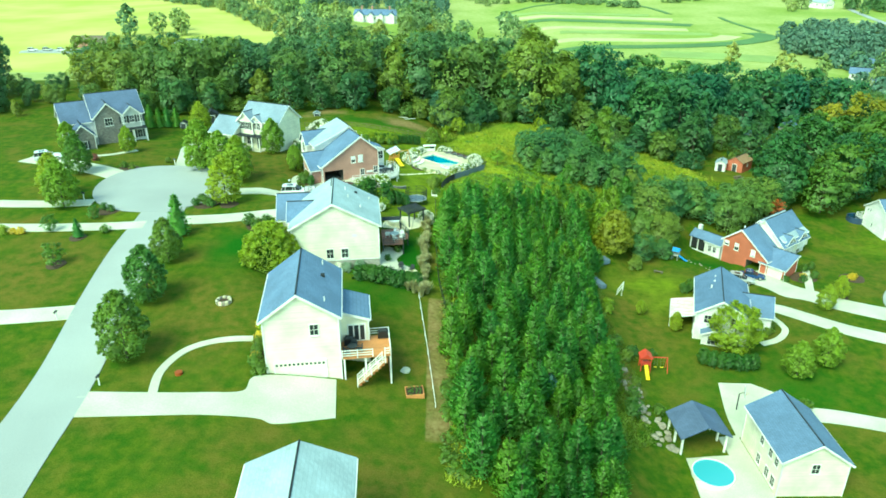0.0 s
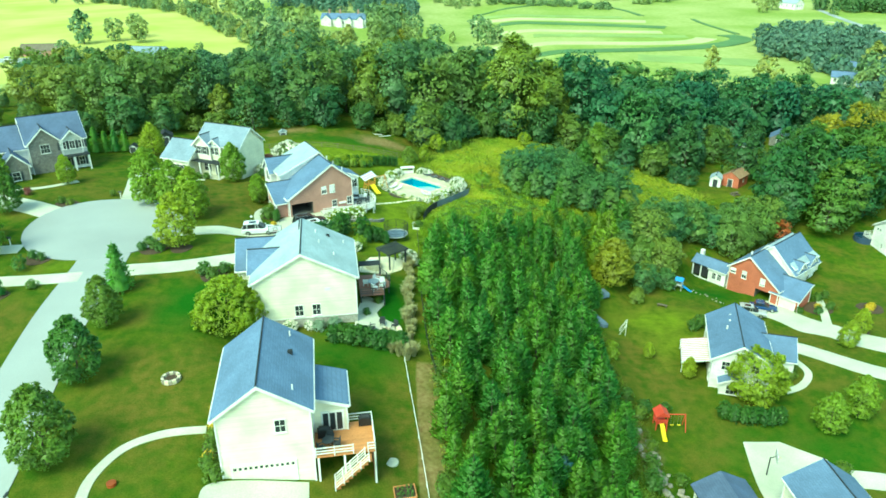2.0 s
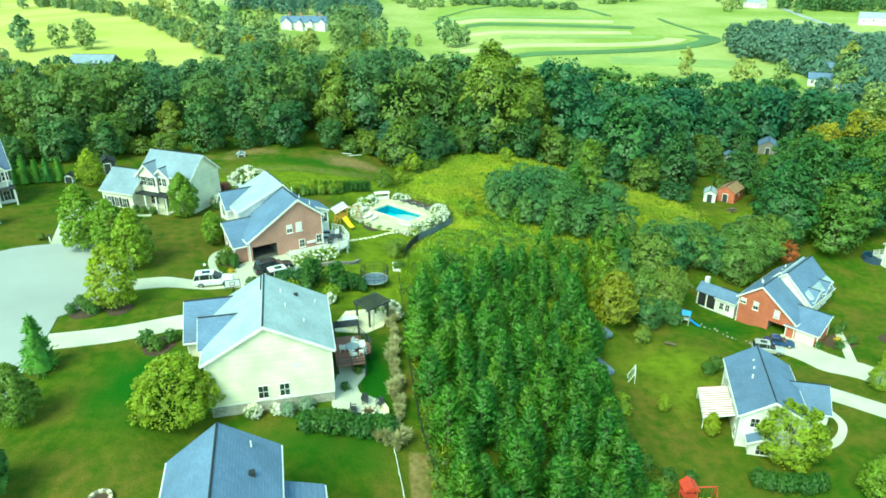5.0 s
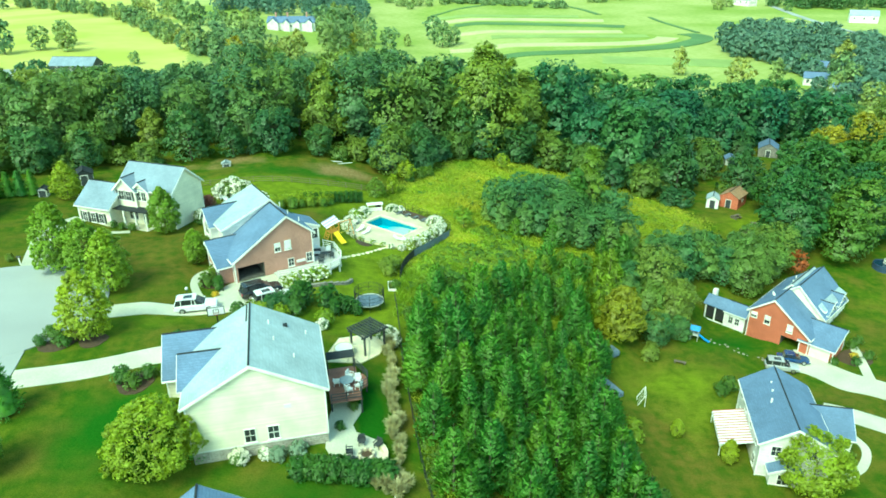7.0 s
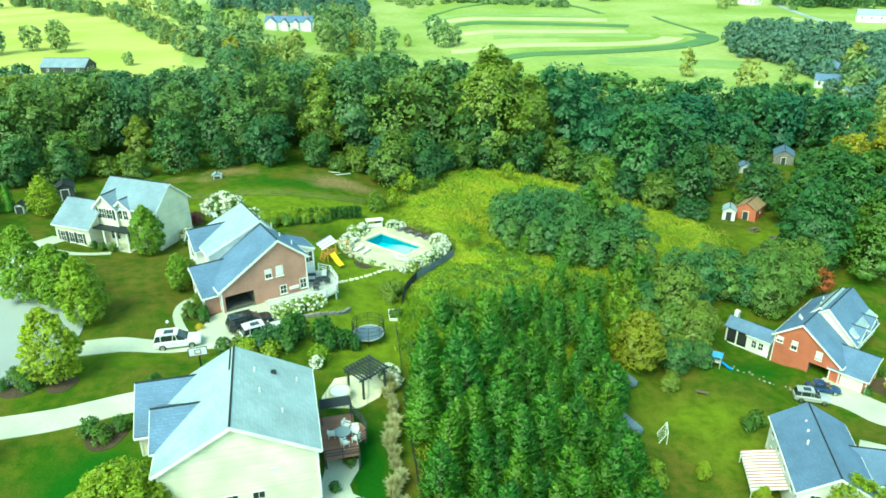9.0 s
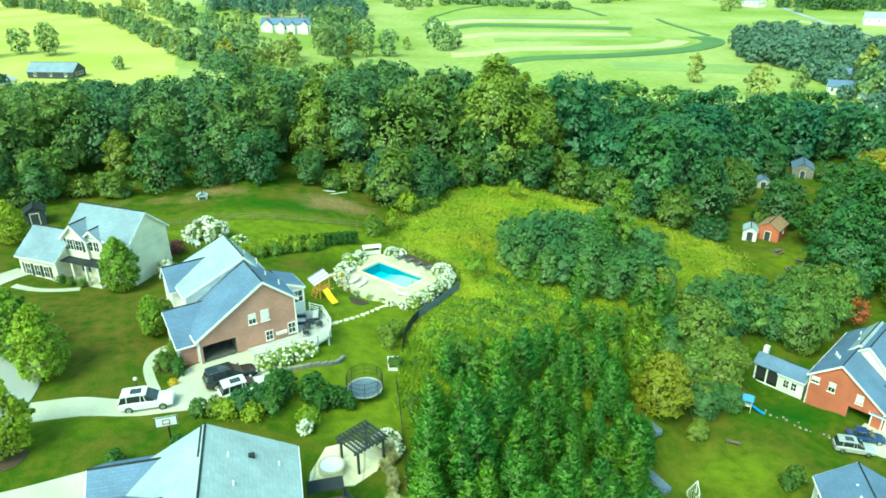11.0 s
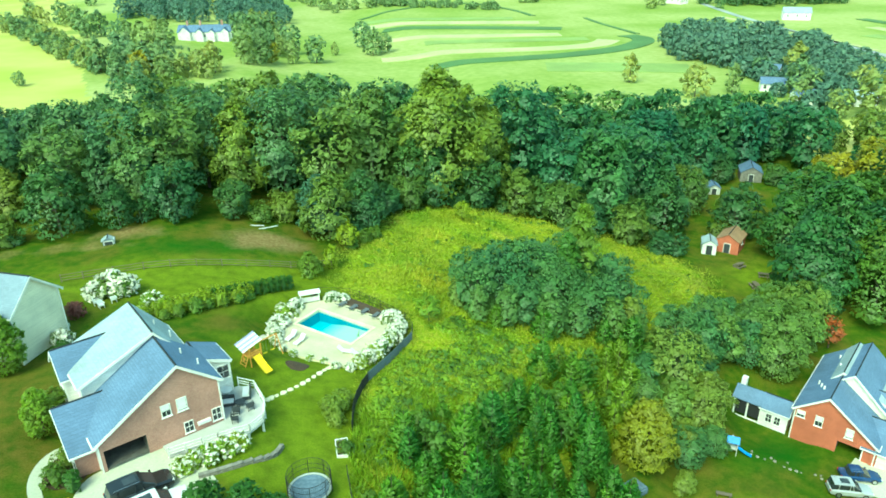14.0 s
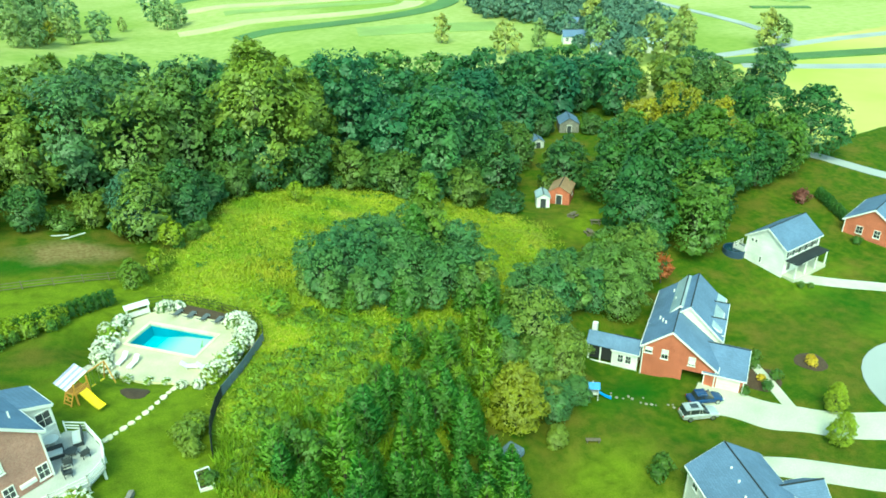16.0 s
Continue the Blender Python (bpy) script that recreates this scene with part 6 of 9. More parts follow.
def house_cream_porch():
    hs = thing("house", pose(-35.52, 143.47, -1.02, 0, 0, -117.4), "cream two-storey house with front gables, porch and garage wing", "house", "houses")
    w, d = 6.6, 9.9
    gable(hs, I4, w, d, -1.5, 6.1, 6.1, 8.9, 0.0, M["siding_cream"], M["shingle_mid"])
    gable(hs, at(2.7, -7.9), 7.0, 6.2, -1.5, 3.4, 3.4, 6.0, 0.0, M["siding_cream"], M["shingle_mid"])
    gable(hs, at(1.8, -3.2, 90), 3.7, 4.4, 3.0, 5.9, 5.9, 7.6, 0.0, M["siding_cream"], M["shingle_mid"])
    gable(hs, at(1.5, -0.6, 90), 2.8, 4.2, 3.0, 5.9, 5.9, 7.0, 0.0, M["siding_cream"], M["shingle_mid"])
    for v in (-4.0, -2.6):
        window(hs, face(4.01, v, 4.9, 0), 0.95, 1.4, shutters=True)
    for v in (-1.1, -0.1):
        window(hs, face(3.61, v, 4.9, 0), 0.8, 1.3)
    window(hs, face(3.31, 3.2, 4.7, 0), 0.95, 1.4, shutters=True)
    window(hs, face(3.31, 3.2, 1.6, 0), 0.95, 1.5, shutters=True)
    for v in (-9.8, -8.2, -6.6):
        window(hs, face(6.21, v, 1.5, 0), 0.85, 1.5, shutters=True)
    box_part("porch_roof", hs, M["roof_dark"], (3.3, -5.4, 3.0, 5.5, 1.4, 3.14), label="dark low porch roof")
    for v in (-5.2, -3.0, -0.8, 1.2):
        post(hs, 5.3, v, -0.8, 3.0, 0.11)
    box_part("porch_floor", hs, M["concrete"], (3.3, -5.4, -1.0, 5.5, 1.4, 0.15))
    entry_door(hs, face(3.31, -0.6, 0.2, 0))
    window(hs, face(3.31, -3.0, 1.6, 0), 1.5, 1.5, (3, 2))


def house_stone_front():
    hs = thing("house", pose(-67.93, 143.82, 0.68, 0, 0, -57.3), "large house with dark stone front gables, slate-blue roof and porch", "house", "houses")
    gable(hs, I4, 9.0, 9.4, -2.0, 5.9, 5.9, 9.6, 0.0, M["siding_white"], M["shingle_slate"])
    gable(hs, at(0.2, -7.5), 8.4, 5.6, -2.0, 5.2, 5.2, 8.4, 0.0, M["siding_white"], M["shingle_slate"])
    gable(hs, at(2.8, -2.0, 90), 5.2, 4.6, -2.0, 5.9, 5.9, 8.4, 0.0, M["stone_dark"], M["shingle_slate"])
    gable(hs, at(3.6, 2.4, 90), 3.2, 3.0, 3.0, 5.9, 5.9, 7.4, 0.0, M["siding_grey"], M["shingle_slate"])
    gable(hs, at(5.0, -7.5, 90), 4.2, 6.4, -2.0, 3.2, 3.2, 5.4, 0.0, M["stone_dark"], M["shingle_slate"])
    box_part("porch_roof", hs, M["roof_dark"], (4.4, -0.4, 2.9, 6.6, 4.8, 3.05), label="dark low porch roof")
    for v in (0.0, 2.2, 4.6):
        post(hs, 6.4, v, -1.2, 2.9, 0.11)
    for v in (0.9, 2.4, 3.9):
        window(hs, face(5.11 if 0.8 < v < 4.0 else 4.51, v, 4.8, 0), 0.85, 1.35, shutters=True)
    for v in (1.2, 3.6):
        window(hs, face(4.51, v, 1.5, 0), 0.9, 1.5, shutters=True)
    window(hs, face(5.11, -2.0, 4.7, 0), 1.4, 1.5, (3, 2))
    window(hs, face(8.21, -7.5, 1.4, 0), 1.1, 1.4, shutters=True)


def house_awning():
    hs = thing("house", pose(47.08, 102.24, -21.27, 0, 0, -18.7), "white-sided house with grey shingle roof and striped awning", "house", "houses")
    w, d = 8.0, 12.8
    gable(hs, I4, w, d, -1.5, 5.5, 5.5, 7.9, -0.3, M["siding_white"], M["shingle"])
    gable(hs, at(5.2, 1.4, 90), 5.2, 5.4, -1.5, 3.7, 3.7, 5.9, 0.3, M["siding_white"], M["shingle"])
    for v in (-4.4, -1.2, 2.0, 4.8):
        window(hs, face(-w / 2, v, 4.4, 180), 0.9, 1.2)
    for v in (-4.8, 4.4):
        window(hs, face(-w / 2, v, 1.6, 180), 0.9, 1.4)
    window(hs, face(-2.2, -d / 2 - 0.005, 4.4, -90), 1.0, 1.3)
    window(hs, face(1.8, -d / 2 - 0.005, 4.4, -90), 1.0, 1.3)
    gable(hs, at(-1.0, -6.9), 3.4, 1.6, -1.5, 2.4, 2.4, 3.2, 0.0, M["siding_white"], M["shingle"])
    window(hs, face(-1.0, -7.71, 1.3, -90), 1.6, 1.4, (3, 2))
    for u, v in ((-1.4, 1.8), (-1.9, -0.2), (-1.2, 3.6)):
        vent_pipe(hs, u, v, 7.3, 0.3, 0.12)
    bm = bmesh.new()
    beam(bm, (-7.88, -3.9, 2.2), (-7.88, 3.0, 2.2), 0.05, 6)
    aw = part("awning", bm, M["white"], hs, "red and white striped fabric awning")
    n = 26
    for k in range(n):
        v0, v1 = -3.9 + 6.9 * (k + (0.28 if k % 2 else 0)) / n, -3.9 + 6.9 * (k + (1 if k % 2 else 1.28)) / n
        bm = bmesh.new()
        vs = [bm.verts.new(p) for p in ((-4.05, v0, 3.35), (-4.05, v1, 3.35), (-7.9, v1, 2.5), (-7.9, v0, 2.5), (-4.05, v0, 3.29), (-4.05, v1, 3.29), (-7.9, v1, 2.2), (-7.9, v0, 2.2))]
        for f in ((0, 1, 2, 3), (7, 6, 5, 4), (3, 2, 6, 7), (0, 3, 7, 4), (1, 5, 6, 2)):
            bm.faces.new([vs[i] for i in f])
        part("stripe", bm, M["red_awning"] if k % 2 else M["white"], aw)
    for v in (-3.8, 2.9):
        post(hs, -7.8, v, -1.0, 2.3, 0.05)


def house_lower(name, m, w, d, ze0, ze1, zr, wall, label, roof=None):
    hs = thing(name, m, label, "house", "houses")
    gable(hs, I4, w, d, -2.0, ze0, ze1, zr, 0.0, wall, roof or M["shingle"])
    return hs


def house_white_far():
    hs = house_lower("house", pose(99.91, 140.58, -20.02, 0, 0, -84.8), 7.2, 10.0, 5.0, 5.0, 7.5, M["siding_white"], "white-sided two-storey house with blue-grey roof and porch")
    for v in (-3.6, -1.8, 0, 1.8, 3.6):
        window(hs, face(3.61, v, 4.0, 0), 0.8, 1.3, shutters=True)
    for v in (-3.4, 3.0):
        window(hs, face(3.61, v, 1.4, 0), 1.0, 1.4)
    entry_door(hs, face(3.61, 0.6, 0.1, 0))
    box_part("porch_roof", hs, M["roof_dark"], (3.6, -4.6, 2.7, 5.8, 4.8, 2.85), label="dark low porch roof")
    for v in (-4.4, -1.4, 1.6, 4.6):
        post(hs, 5.6, v, -1.0, 2.7, 0.1)
    box_part("porch_floor", hs, M["concrete"], (3.6, -4.6, -1.0, 5.8, 4.8, 0.1))
    for u in (-2.6, -1.9):
        window(hs, face(u, -5.005, 4.4, -90), 0.35, 0.5, (1, 1), sill=False)
    window(hs, face(-0.6, -5.005, 1.4, -90), 0.3, 1.0, (1, 2))
    box_part("deck_floor", hs, M["deck_grey"], (-6.0, -5.2, 1.4, -3.6, -2.4, 1.55))
    railing(hs, [(-3.7, -5.1), (-5.9, -5.1), (-5.9, -2.5)], 1.55)
    for p in ((-5.9, -5.1), (-5.9, -2.5)):
        post(hs, *p, -1.2, 1.5)


house_garage()
house_patio()
house_brown_brick()
house_red_brick()
house_cream_porch()
house_stone_front()
house_awning()
house_white_far()
h8 = house_lower("house", pose(44.37, 69.16, -23.0, 0, 0, 0), 8.0, 10.3, 5.9, 5.4, 8.2, M["siding_cream"], "cream-sided house with grey roof by a small pool")
for v in (-3.8, -2.2, 0.2):
    window(h8, face(-4.0, v, 4.6, 180), 0.8, 1.3)
    window(h8, face(-4.0, v, 1.6, 180), 0.9, 1.4)
window(h8, face(0, -5.155, 4.6, -90), 0.9, 1.3)
h10 = house_lower("house", pose(126.2, 139.0, -20.2, 0, 0, -75), 9.0, 12.0, 3.2, 3.2, 6.2, M["brick_red"], "low orange brick house with grey roof behind a hedge")
for u in (-1.8, 1.2):
    window(h10, face(u, -6.005, 1.6, -90), 1.0, 1.4)
h0 = house_lower("house", pose(-10.6, 36.6, -7.0, 0, 0, 4), 8.0, 12.5, 8.4, 8.4, 10.2, M["siding_cream"], "cream-sided house with pale grey shingle roof", M["shingle_light"])

# ---- yard trees ----
ry = random.Random(21)
yard = [broadleaf("shade_tree", 200 + k, 8.3, 2.5, 11500, 0.17, M["leaf_lime"] if k else M["leaf_yard"], "rounded green shade tree with yellowish top on the lawn" if k else "rounded deep green shade tree beside the street", group="yard trees", lobes=44, low=0.02, shape="egg", bump=0.66, fuzz=1.0) for k in range(3)]
place(yard[0], [(-34.4, 64.6, 1.05), (-36.1, 76.0, 0.95), (-37.0, 85.6, 0.82), (-63.9, 118.2, 0.95)], ry)
place(yard[1], [(-34.6, 105.6, 0.98), (-44.2, 123.6, 1.22), (-35.4, 117.0, 1.05), (-39.6, 121.2, 0.95)], ry)
place(yard[2], [(-34.0, 137.2, 0.92), (-59.7, 103.4, 1.05), (-63.0, 107.5, 0.9), (39.1, 99.9, 0.42), (34.8, 105.3, 0.36), (53.7, 87.4, 0.8), (59.5, 90.2, 0.85), (72.2, 110.6, 0.55), (67.6, 106.6, 0.6), (-27.2, 125.4, 0.62), (-60.6, 131.2, 0.62), (-72.0, 131.5, 0.8), (-53.4, 153.0, 0.85)], ry)
place(conifer("young_fir", 211, 6.2, 1.8, 20, 16, M["leaf_pine"], "upright dark green conifer by the street", "yard trees"), [(-38.0, 93.2, 1.0), (-20.0, 88.2, 0.62), (-52.5, 92.8, 0.5), (-59.4, 154.6, 0.72), (-61.2, 154.2, 0.8), (-63.0, 154.0, 0.76), (-64.8, 153.6, 0.82), (-66.6, 153.4, 0.74), (-68.4, 153.0, 0.8)], ry)
place(broadleaf("small_tree", 212, 3.4, 1.4, 1300, 0.15, M["leaf_yard"], "small round ornamental tree in a mulched ring", group="yard trees", lobes=8, low=0.05), [(-52.0, 84.8, 0.95), (-57.6, 94.8, 0.8), (-53.0, 99.0, 0.7), (73.0, 111.0, 0.7)], ry)
place(broadleaf("willow_tree", 213, 7.2, 3.9, 18000, 0.15, M["leaf_willow"], "broad yellow-green tree beside the cream house", group="yard trees", lobes=70, low=0.0, shape="egg", bump=0.5, fuzz=1.1), [(-23.4, 86.8, 1.0)], ry)
place(broadleaf("yellow_tree", 214, 7.4, 3.3, 13000, 0.17, M["leaf_willow"], "round yellow-green tree before the white house", group="yard trees", lobes=40, low=0.03, bump=0.66, fuzz=1.0), [(46.6, 94.4, 1.12)], ry)

# ---- shrubs and beds ----
green = shrub("shrub", 220, 1.5, 0.95, 520, M["leaf_shrub"], "rounded green garden shrub", "garden shrubs")
place(green, [(-36.6, 104.2, 0.9), (-37.6, 105.2, 1.0), (-38.8, 106.4, 0.9), (-39.2, 104.6, 0.8), (-19.6, 110.2, 1.1), (-18.0, 110.2, 1.2), (-24.6, 118.6, 1.2), (-24.2, 121.0, 1.2), (-27.0, 128.2, 1.9), (-20.2, 63.9, 0.9), (-20.4, 65.6, 0.8), (-20.6, 67.4, 0.7), (-19.4, 62.6, 1.0), (-57.5, 121.8, 0.8), (-56.0, 121.4, 0.7), (-51.4, 126.6, 0.7), (-53.0, 102.6, 0.8), (-51.6, 102.0, 0.7), (-49.3, 94.3, 0.8), (-28.6, 96.8, 1.1), (-27.4, 95.8, 1.0), (-26.2, 97.2, 0.9),
              (-41.0, 139.5, 0.7), (-42.5, 140.3, 0.7), (-39.4, 139.0, 0.8), (-29.2, 139.8, 1.0), (46.4, 114.0, 1.4), (48.4, 111.8, 0.9), (55.0, 100.4, 1.0), (54.0, 98.6, 0.9), (69.6, 123.4, 1.1), (71.4, 122.2, 1.0), (69.4, 118.2, 0.9), (71.8, 118.8, 1.0), (73.4, 123.4, 0.9), (66.6, 119.4, 0.8), (45.0, 113.2, 1.2), (95.8, 133.0, 0.7), (97.2, 132.2, 0.6), (51.6, 80.4, 1.2), (50.4, 77.6, 1.0),
              (28.2, 84.0, 0.9), (27.0, 80.4, 1.3), (30.4, 79.0, 1.0), (26.0, 77.0, 1.5), (25.0, 88.0, 1.3), (28.5, 90.0, 1.3), (30.0, 92.0, 1.1), (27.6, 93.4, 1.2), (33.0, 92.4, 0.9), (32.0, 76.0, 0.9), (-9.4, 85.6, 0.8), (-0.6, 119.8, 0.9), (-7.6, 90.6, 0.6), (-6.3, 93.6, 0.6), (117.6, 137.8, 1.0)], ry)
lime = shrub("lime_shrub", 221, 1.7, 1.15, 620, M["leaf_lime"], "loose yellow-green leafy garden shrub", "garden shrubs")
place(lime, [(-17.0, 109.8, 1.1), (-14.6, 109.2, 1.0), (-19.4, 147.0, 1.0), (-17.6, 148.0, 1.1), (-15.8, 148.6, 1.2), (-13.6, 149.4, 1.2), (-11.6, 150.6, 1.1), (-20.0, 66.5, 0.5), (-20.6, 69.8, 0.8), (-20.9, 71.4, 0.7), (28.6, 104.0, 1.0), (29.2, 106.5, 0.9), (-0.8, 127.0, 1.0), (-64.0, 94.0, 0.8), (-9.6, 109.2, 1.0)], ry)
dark = shrub("dark_shrub", 222, 2.1, 0.75, 620, M["leaf_hedge"], "upright dark evergreen shrub", "garden shrubs")
place(dark, [(-12.6, 111.9, 1.7), (-11.8, 112.7, 1.5), (-9.2, 112.4, 1.7), (-8.4, 111.6, 1.2), (-7.4, 112.2, 1.2), (-6.6, 112.4, 1.1), (-5.8, 112.0, 1.0), (-23.0, 117.6, 1.0), (40.6, 90.6, 1.35), (41.8, 90.0, 1.35), (43.0, 89.6, 1.35), (44.2, 89.3, 1.35), (45.4, 89.1, 1.35), (46.6, 89.0, 1.35), (47.8, 89.2, 1.35), (126.7, 152.6, 1.2), (126.3, 151.4, 1.2), (125.8, 150.2, 1.2), (125.2, 149.0, 1.2), (124.7, 147.8, 1.2), (124.1, 146.6, 1.2), (123.5, 145.4, 1.2), (122.9, 144.2, 1.2), (-24.6, 102.8, 0.9), (-20.0, 104.4, 0.9)], ry)
hedge = shrub("hedge_shrub", 223, 1.7, 0.8, 700, M["leaf_hedge"], "clipped dense green hedge shrub", "hedge between the houses")
place(hedge, [(-11.0 + 0.95 * k, 84.4 + 0.12 * math.sin(k * 2.0), 1.35) for k in range(9)], ry)
cypress = shrub("arborvitae", 224, 2.3, 0.62, 520, M["leaf_hedge"], "narrow clipped dark green arborvitae in a row", "arborvitae row")
place(cypress, [(-21.5 + 0.83 * k, 144.2 + 0.58 * k, 1.0) for k in range(9, 21)], ry)
row_shrub = shrub("lime_shrub", 231, 2.0, 1.2, 800, M["leaf_willow"], "loose yellow-green flowering shrub in the garden row", "garden row")
place(row_shrub, [(-21.8 + 1.25 * k + ry.uniform(-0.3, 0.3), 144.3 + 0.86 * k + ry.uniform(-0.5, 0.7), ry.uniform(0.75, 1.15)) for k in range(10)], ry)
mid_shrub = shrub("garden_shrub", 232, 1.8, 1.0, 700, M["leaf_yard"], "green leafy shrub in the garden row", "garden row")
place(mid_shrub, [(-21.2 + 1.6 * k + ry.uniform(-0.4, 0.4), 143.6 + 1.1 * k, ry.uniform(0.7, 1.1)) for k in range(8)], ry)
place(shrub("garden_shrub", 234, 1.9, 1.1, 800, M["leaf_grove"], "leafy green shrub in the bed beside the drive", "garden shrubs"), [(-15.6, 110.4, 1.25), (-14.2, 111.0, 1.3), (-13.0, 110.4, 1.2), (-16.2, 111.2, 0.9)], ry)
fence_shrub = shrub("olive_shrub", 233, 1.7, 1.2, 760, M["leaf_olive_wood"], "olive-green bush spreading along the black fence", "fence shrubs")
place(fence_shrub, [(-1.3, 124.4, 0.95), (-1.1, 126.2, 1.15), (-0.3, 128.0, 1.0), (-1.8, 127.4, 0.8)], ry)
lime_hyd = shrub("hydrangea", 235, 1.5, 1.1, 760, M["leaf_lime"], "green hydrangea bush flecked with cream blossom heads", "hydrangeas", M["blossom"], 0.15, 0.13)
place(lime_hyd, [(-13.6, 118.4, 0.9), (-12.4, 118.9, 1.0), (-11.2, 119.4, 1.0), (-10.2, 119.9, 0.95), (-14.6, 117.9, 0.9), (-3.2, 138.4, 0.48), (-5.0, 139.8, 0.5), (-1.6, 137.4, 0.45), (2.4, 135.6, 0.95), (4.4, 137.3, 1.0), (6.2, 139.2, 1.0), (-5.6, 149.0, 1.2), (-6.0, 150.2, 1.0), (-21.4, 149.2, 1.0)], ry)
hyd = shrub("hydrangea", 225, 1.4, 1.0, 520, M["leaf_shrub"], "hydrangea bush covered in white blossom heads", "hydrangeas", M["blossom"], 0.15)
place(hyd, [(-26.6, 153.4, 1.9), (-28.4, 152.4, 1.5), (-24.8, 152.6, 1.6), (-30.8, 144.0, 1.2), (-29.6, 141.6, 1.2), (-30.6, 142.4, 0.9), (-2.4, 106.8, 1.1), (-1.8, 105.6, 0.9), (-9.8, 108.0, 0.8), (-13.0, 110.6, 0.8), (-16.4, 87.2, 0.9), (-14.2, 87.5, 0.7),
            (3.4, 136.4, 1.05), (5.3, 138.2, 1.12), (7.0, 140.2, 1.12), (7.6, 141.6, 1.19), (-7.0, 144.4, 0.98), (-6.6, 146.6, 1.26), (-4.4, 151.0, 1.12), (-6.2, 141.2, 0.52), (2.0, 151.8, 0.8), (7.4, 144.6, 1.26), (0.6, 152.2, 1.0), (-22.4, 146.4, 0.7), (1.2, 135.0, 0.61), (-0.4, 135.8, 0.54), (-6.9, 142.8, 0.9), (-7.2, 145.6, 1.0), (7.9, 142.0, 1.1), (8.0, 143.0, 1.1)], ry)


def plume_grass(seed, blades, h, label):
    """A fountain of arching straw blades with feathered tips."""
    rng = np.random.default_rng(seed)
    verts, faces = [], []
    for _ in range(blades):
        a = rng.uniform(0, 6.2832)
        lean, hh, w = rng.uniform(0.05, 0.75), h * rng.uniform(0.6, 1.1), rng.uniform(0.025, 0.06)
        d, e = np.array([math.cos(a), math.sin(a), 0]), np.array([-math.sin(a), math.cos(a), 0]) * w
        o = d * rng.uniform(0, 0.22)
        q = [o, o + d * lean * 0.35 + np.array([0, 0, hh * 0.65]), o + d * lean + np.array([0, 0, hh * (1 - 0.35 * lean)])]
        k = len(verts)
        verts += [tuple(q[0] - e), tuple(q[0] + e), tuple(q[1] - e * 1.3), tuple(q[1] + e * 1.3), tuple(q[2])]
        faces += [(k, k + 1, k + 3, k + 2), (k + 2, k + 3, k + 4)]
    me = bpy.data.meshes.new("blades")
    me.from_pydata(verts, [], faces)
    ob = thing("plume_grass", Matrix(), label, "ornamental grass", "plume grasses")
    mesh_part("blades", me, M["straw"], ob)
    return ob


plume = plume_grass(226, 260, 1.6, "tuft of pale straw-coloured ornamental grass")
place(plume, [(-2.3 + ry.uniform(-0.5, 0.5), 83.4 + 0.8 * k, ry.uniform(0.65, 1.2)) for k in range(30)] + [(-3.6, 83.2, 1.2), (-2.6, 82.6, 1.3), (-4.4, 83.6, 0.9)], ry)
place(shrub("silver_shrub", 229, 1.3, 0.9, 520, M["leaf_silver"], "rounded silvery grey-green garden shrub", "garden shrubs"), [(-13.0, 87.2, 1.0), (-11.3, 87.4, 1.05)], ry)
gold = shrub("yellow_shrub", 227, 0.9, 0.7, 320, M["blossom_yellow"], "low bright yellow shrub in a mulch bed", "garden shrubs")
place(gold, [(-23.2, 115.8, 0.7), (78.8, 118.4, 1.3), (79.6, 119.2, 1.0), (70.2, 119.8, 0.9), (-61.5, 94.0, 1.1), (-62.8, 94.2, 0.9), (-20.4, 64.8, 0.9), (-20.7, 68.6, 1.0), (-21.0, 70.8, 1.1)], ry)
burg = shrub("burgundy_shrub", 228, 1.4, 0.9, 480, M["leaf_burgundy"], "dark burgundy-leaved rounded garden shrub", "garden shrubs")
place(burg, [(-29.6, 147.8, 1.3), (-30.2, 149.0, 1.0), (-23.6, 96.8, 1.2), (-24.0, 97.8, 1.0), (122.1, 153.3, 2.0), (-64.6, 125.6, 0.9)], ry)


def mulch_bed(x, y, r, label="ring of dark brown mulch"):
    pad("mulch_bed", [(x + r * (1 + 0.12 * math.sin(3 * a)) * math.cos(a), y + r * math.sin(a)) for a in (2 * math.pi * k / 14 for k in range(14))], M["mulch"], label, "mulch bed", lift=0.05, skirt=0.2)


for x, y, r in ((-34, 104.8, 1.5), (-37.8, 105.2, 2.2), (-52.0, 84.8, 1.3), (-52.6, 92.6, 1.2), (-56.6, 121.4, 1.8), (-52.2, 102.2, 1.8), (-4.6, 135.4, 1.25), (79.2, 118.8, 2.2), (70.4, 119.6, 2.4), (-24.2, 119.8, 2.0), (-20.3, 66.0, 1.0), (-27.4, 96.4, 1.8), (73.0, 110.8, 1.0)):
    mulch_bed(x, y, r)

# ---- meadow growth ----


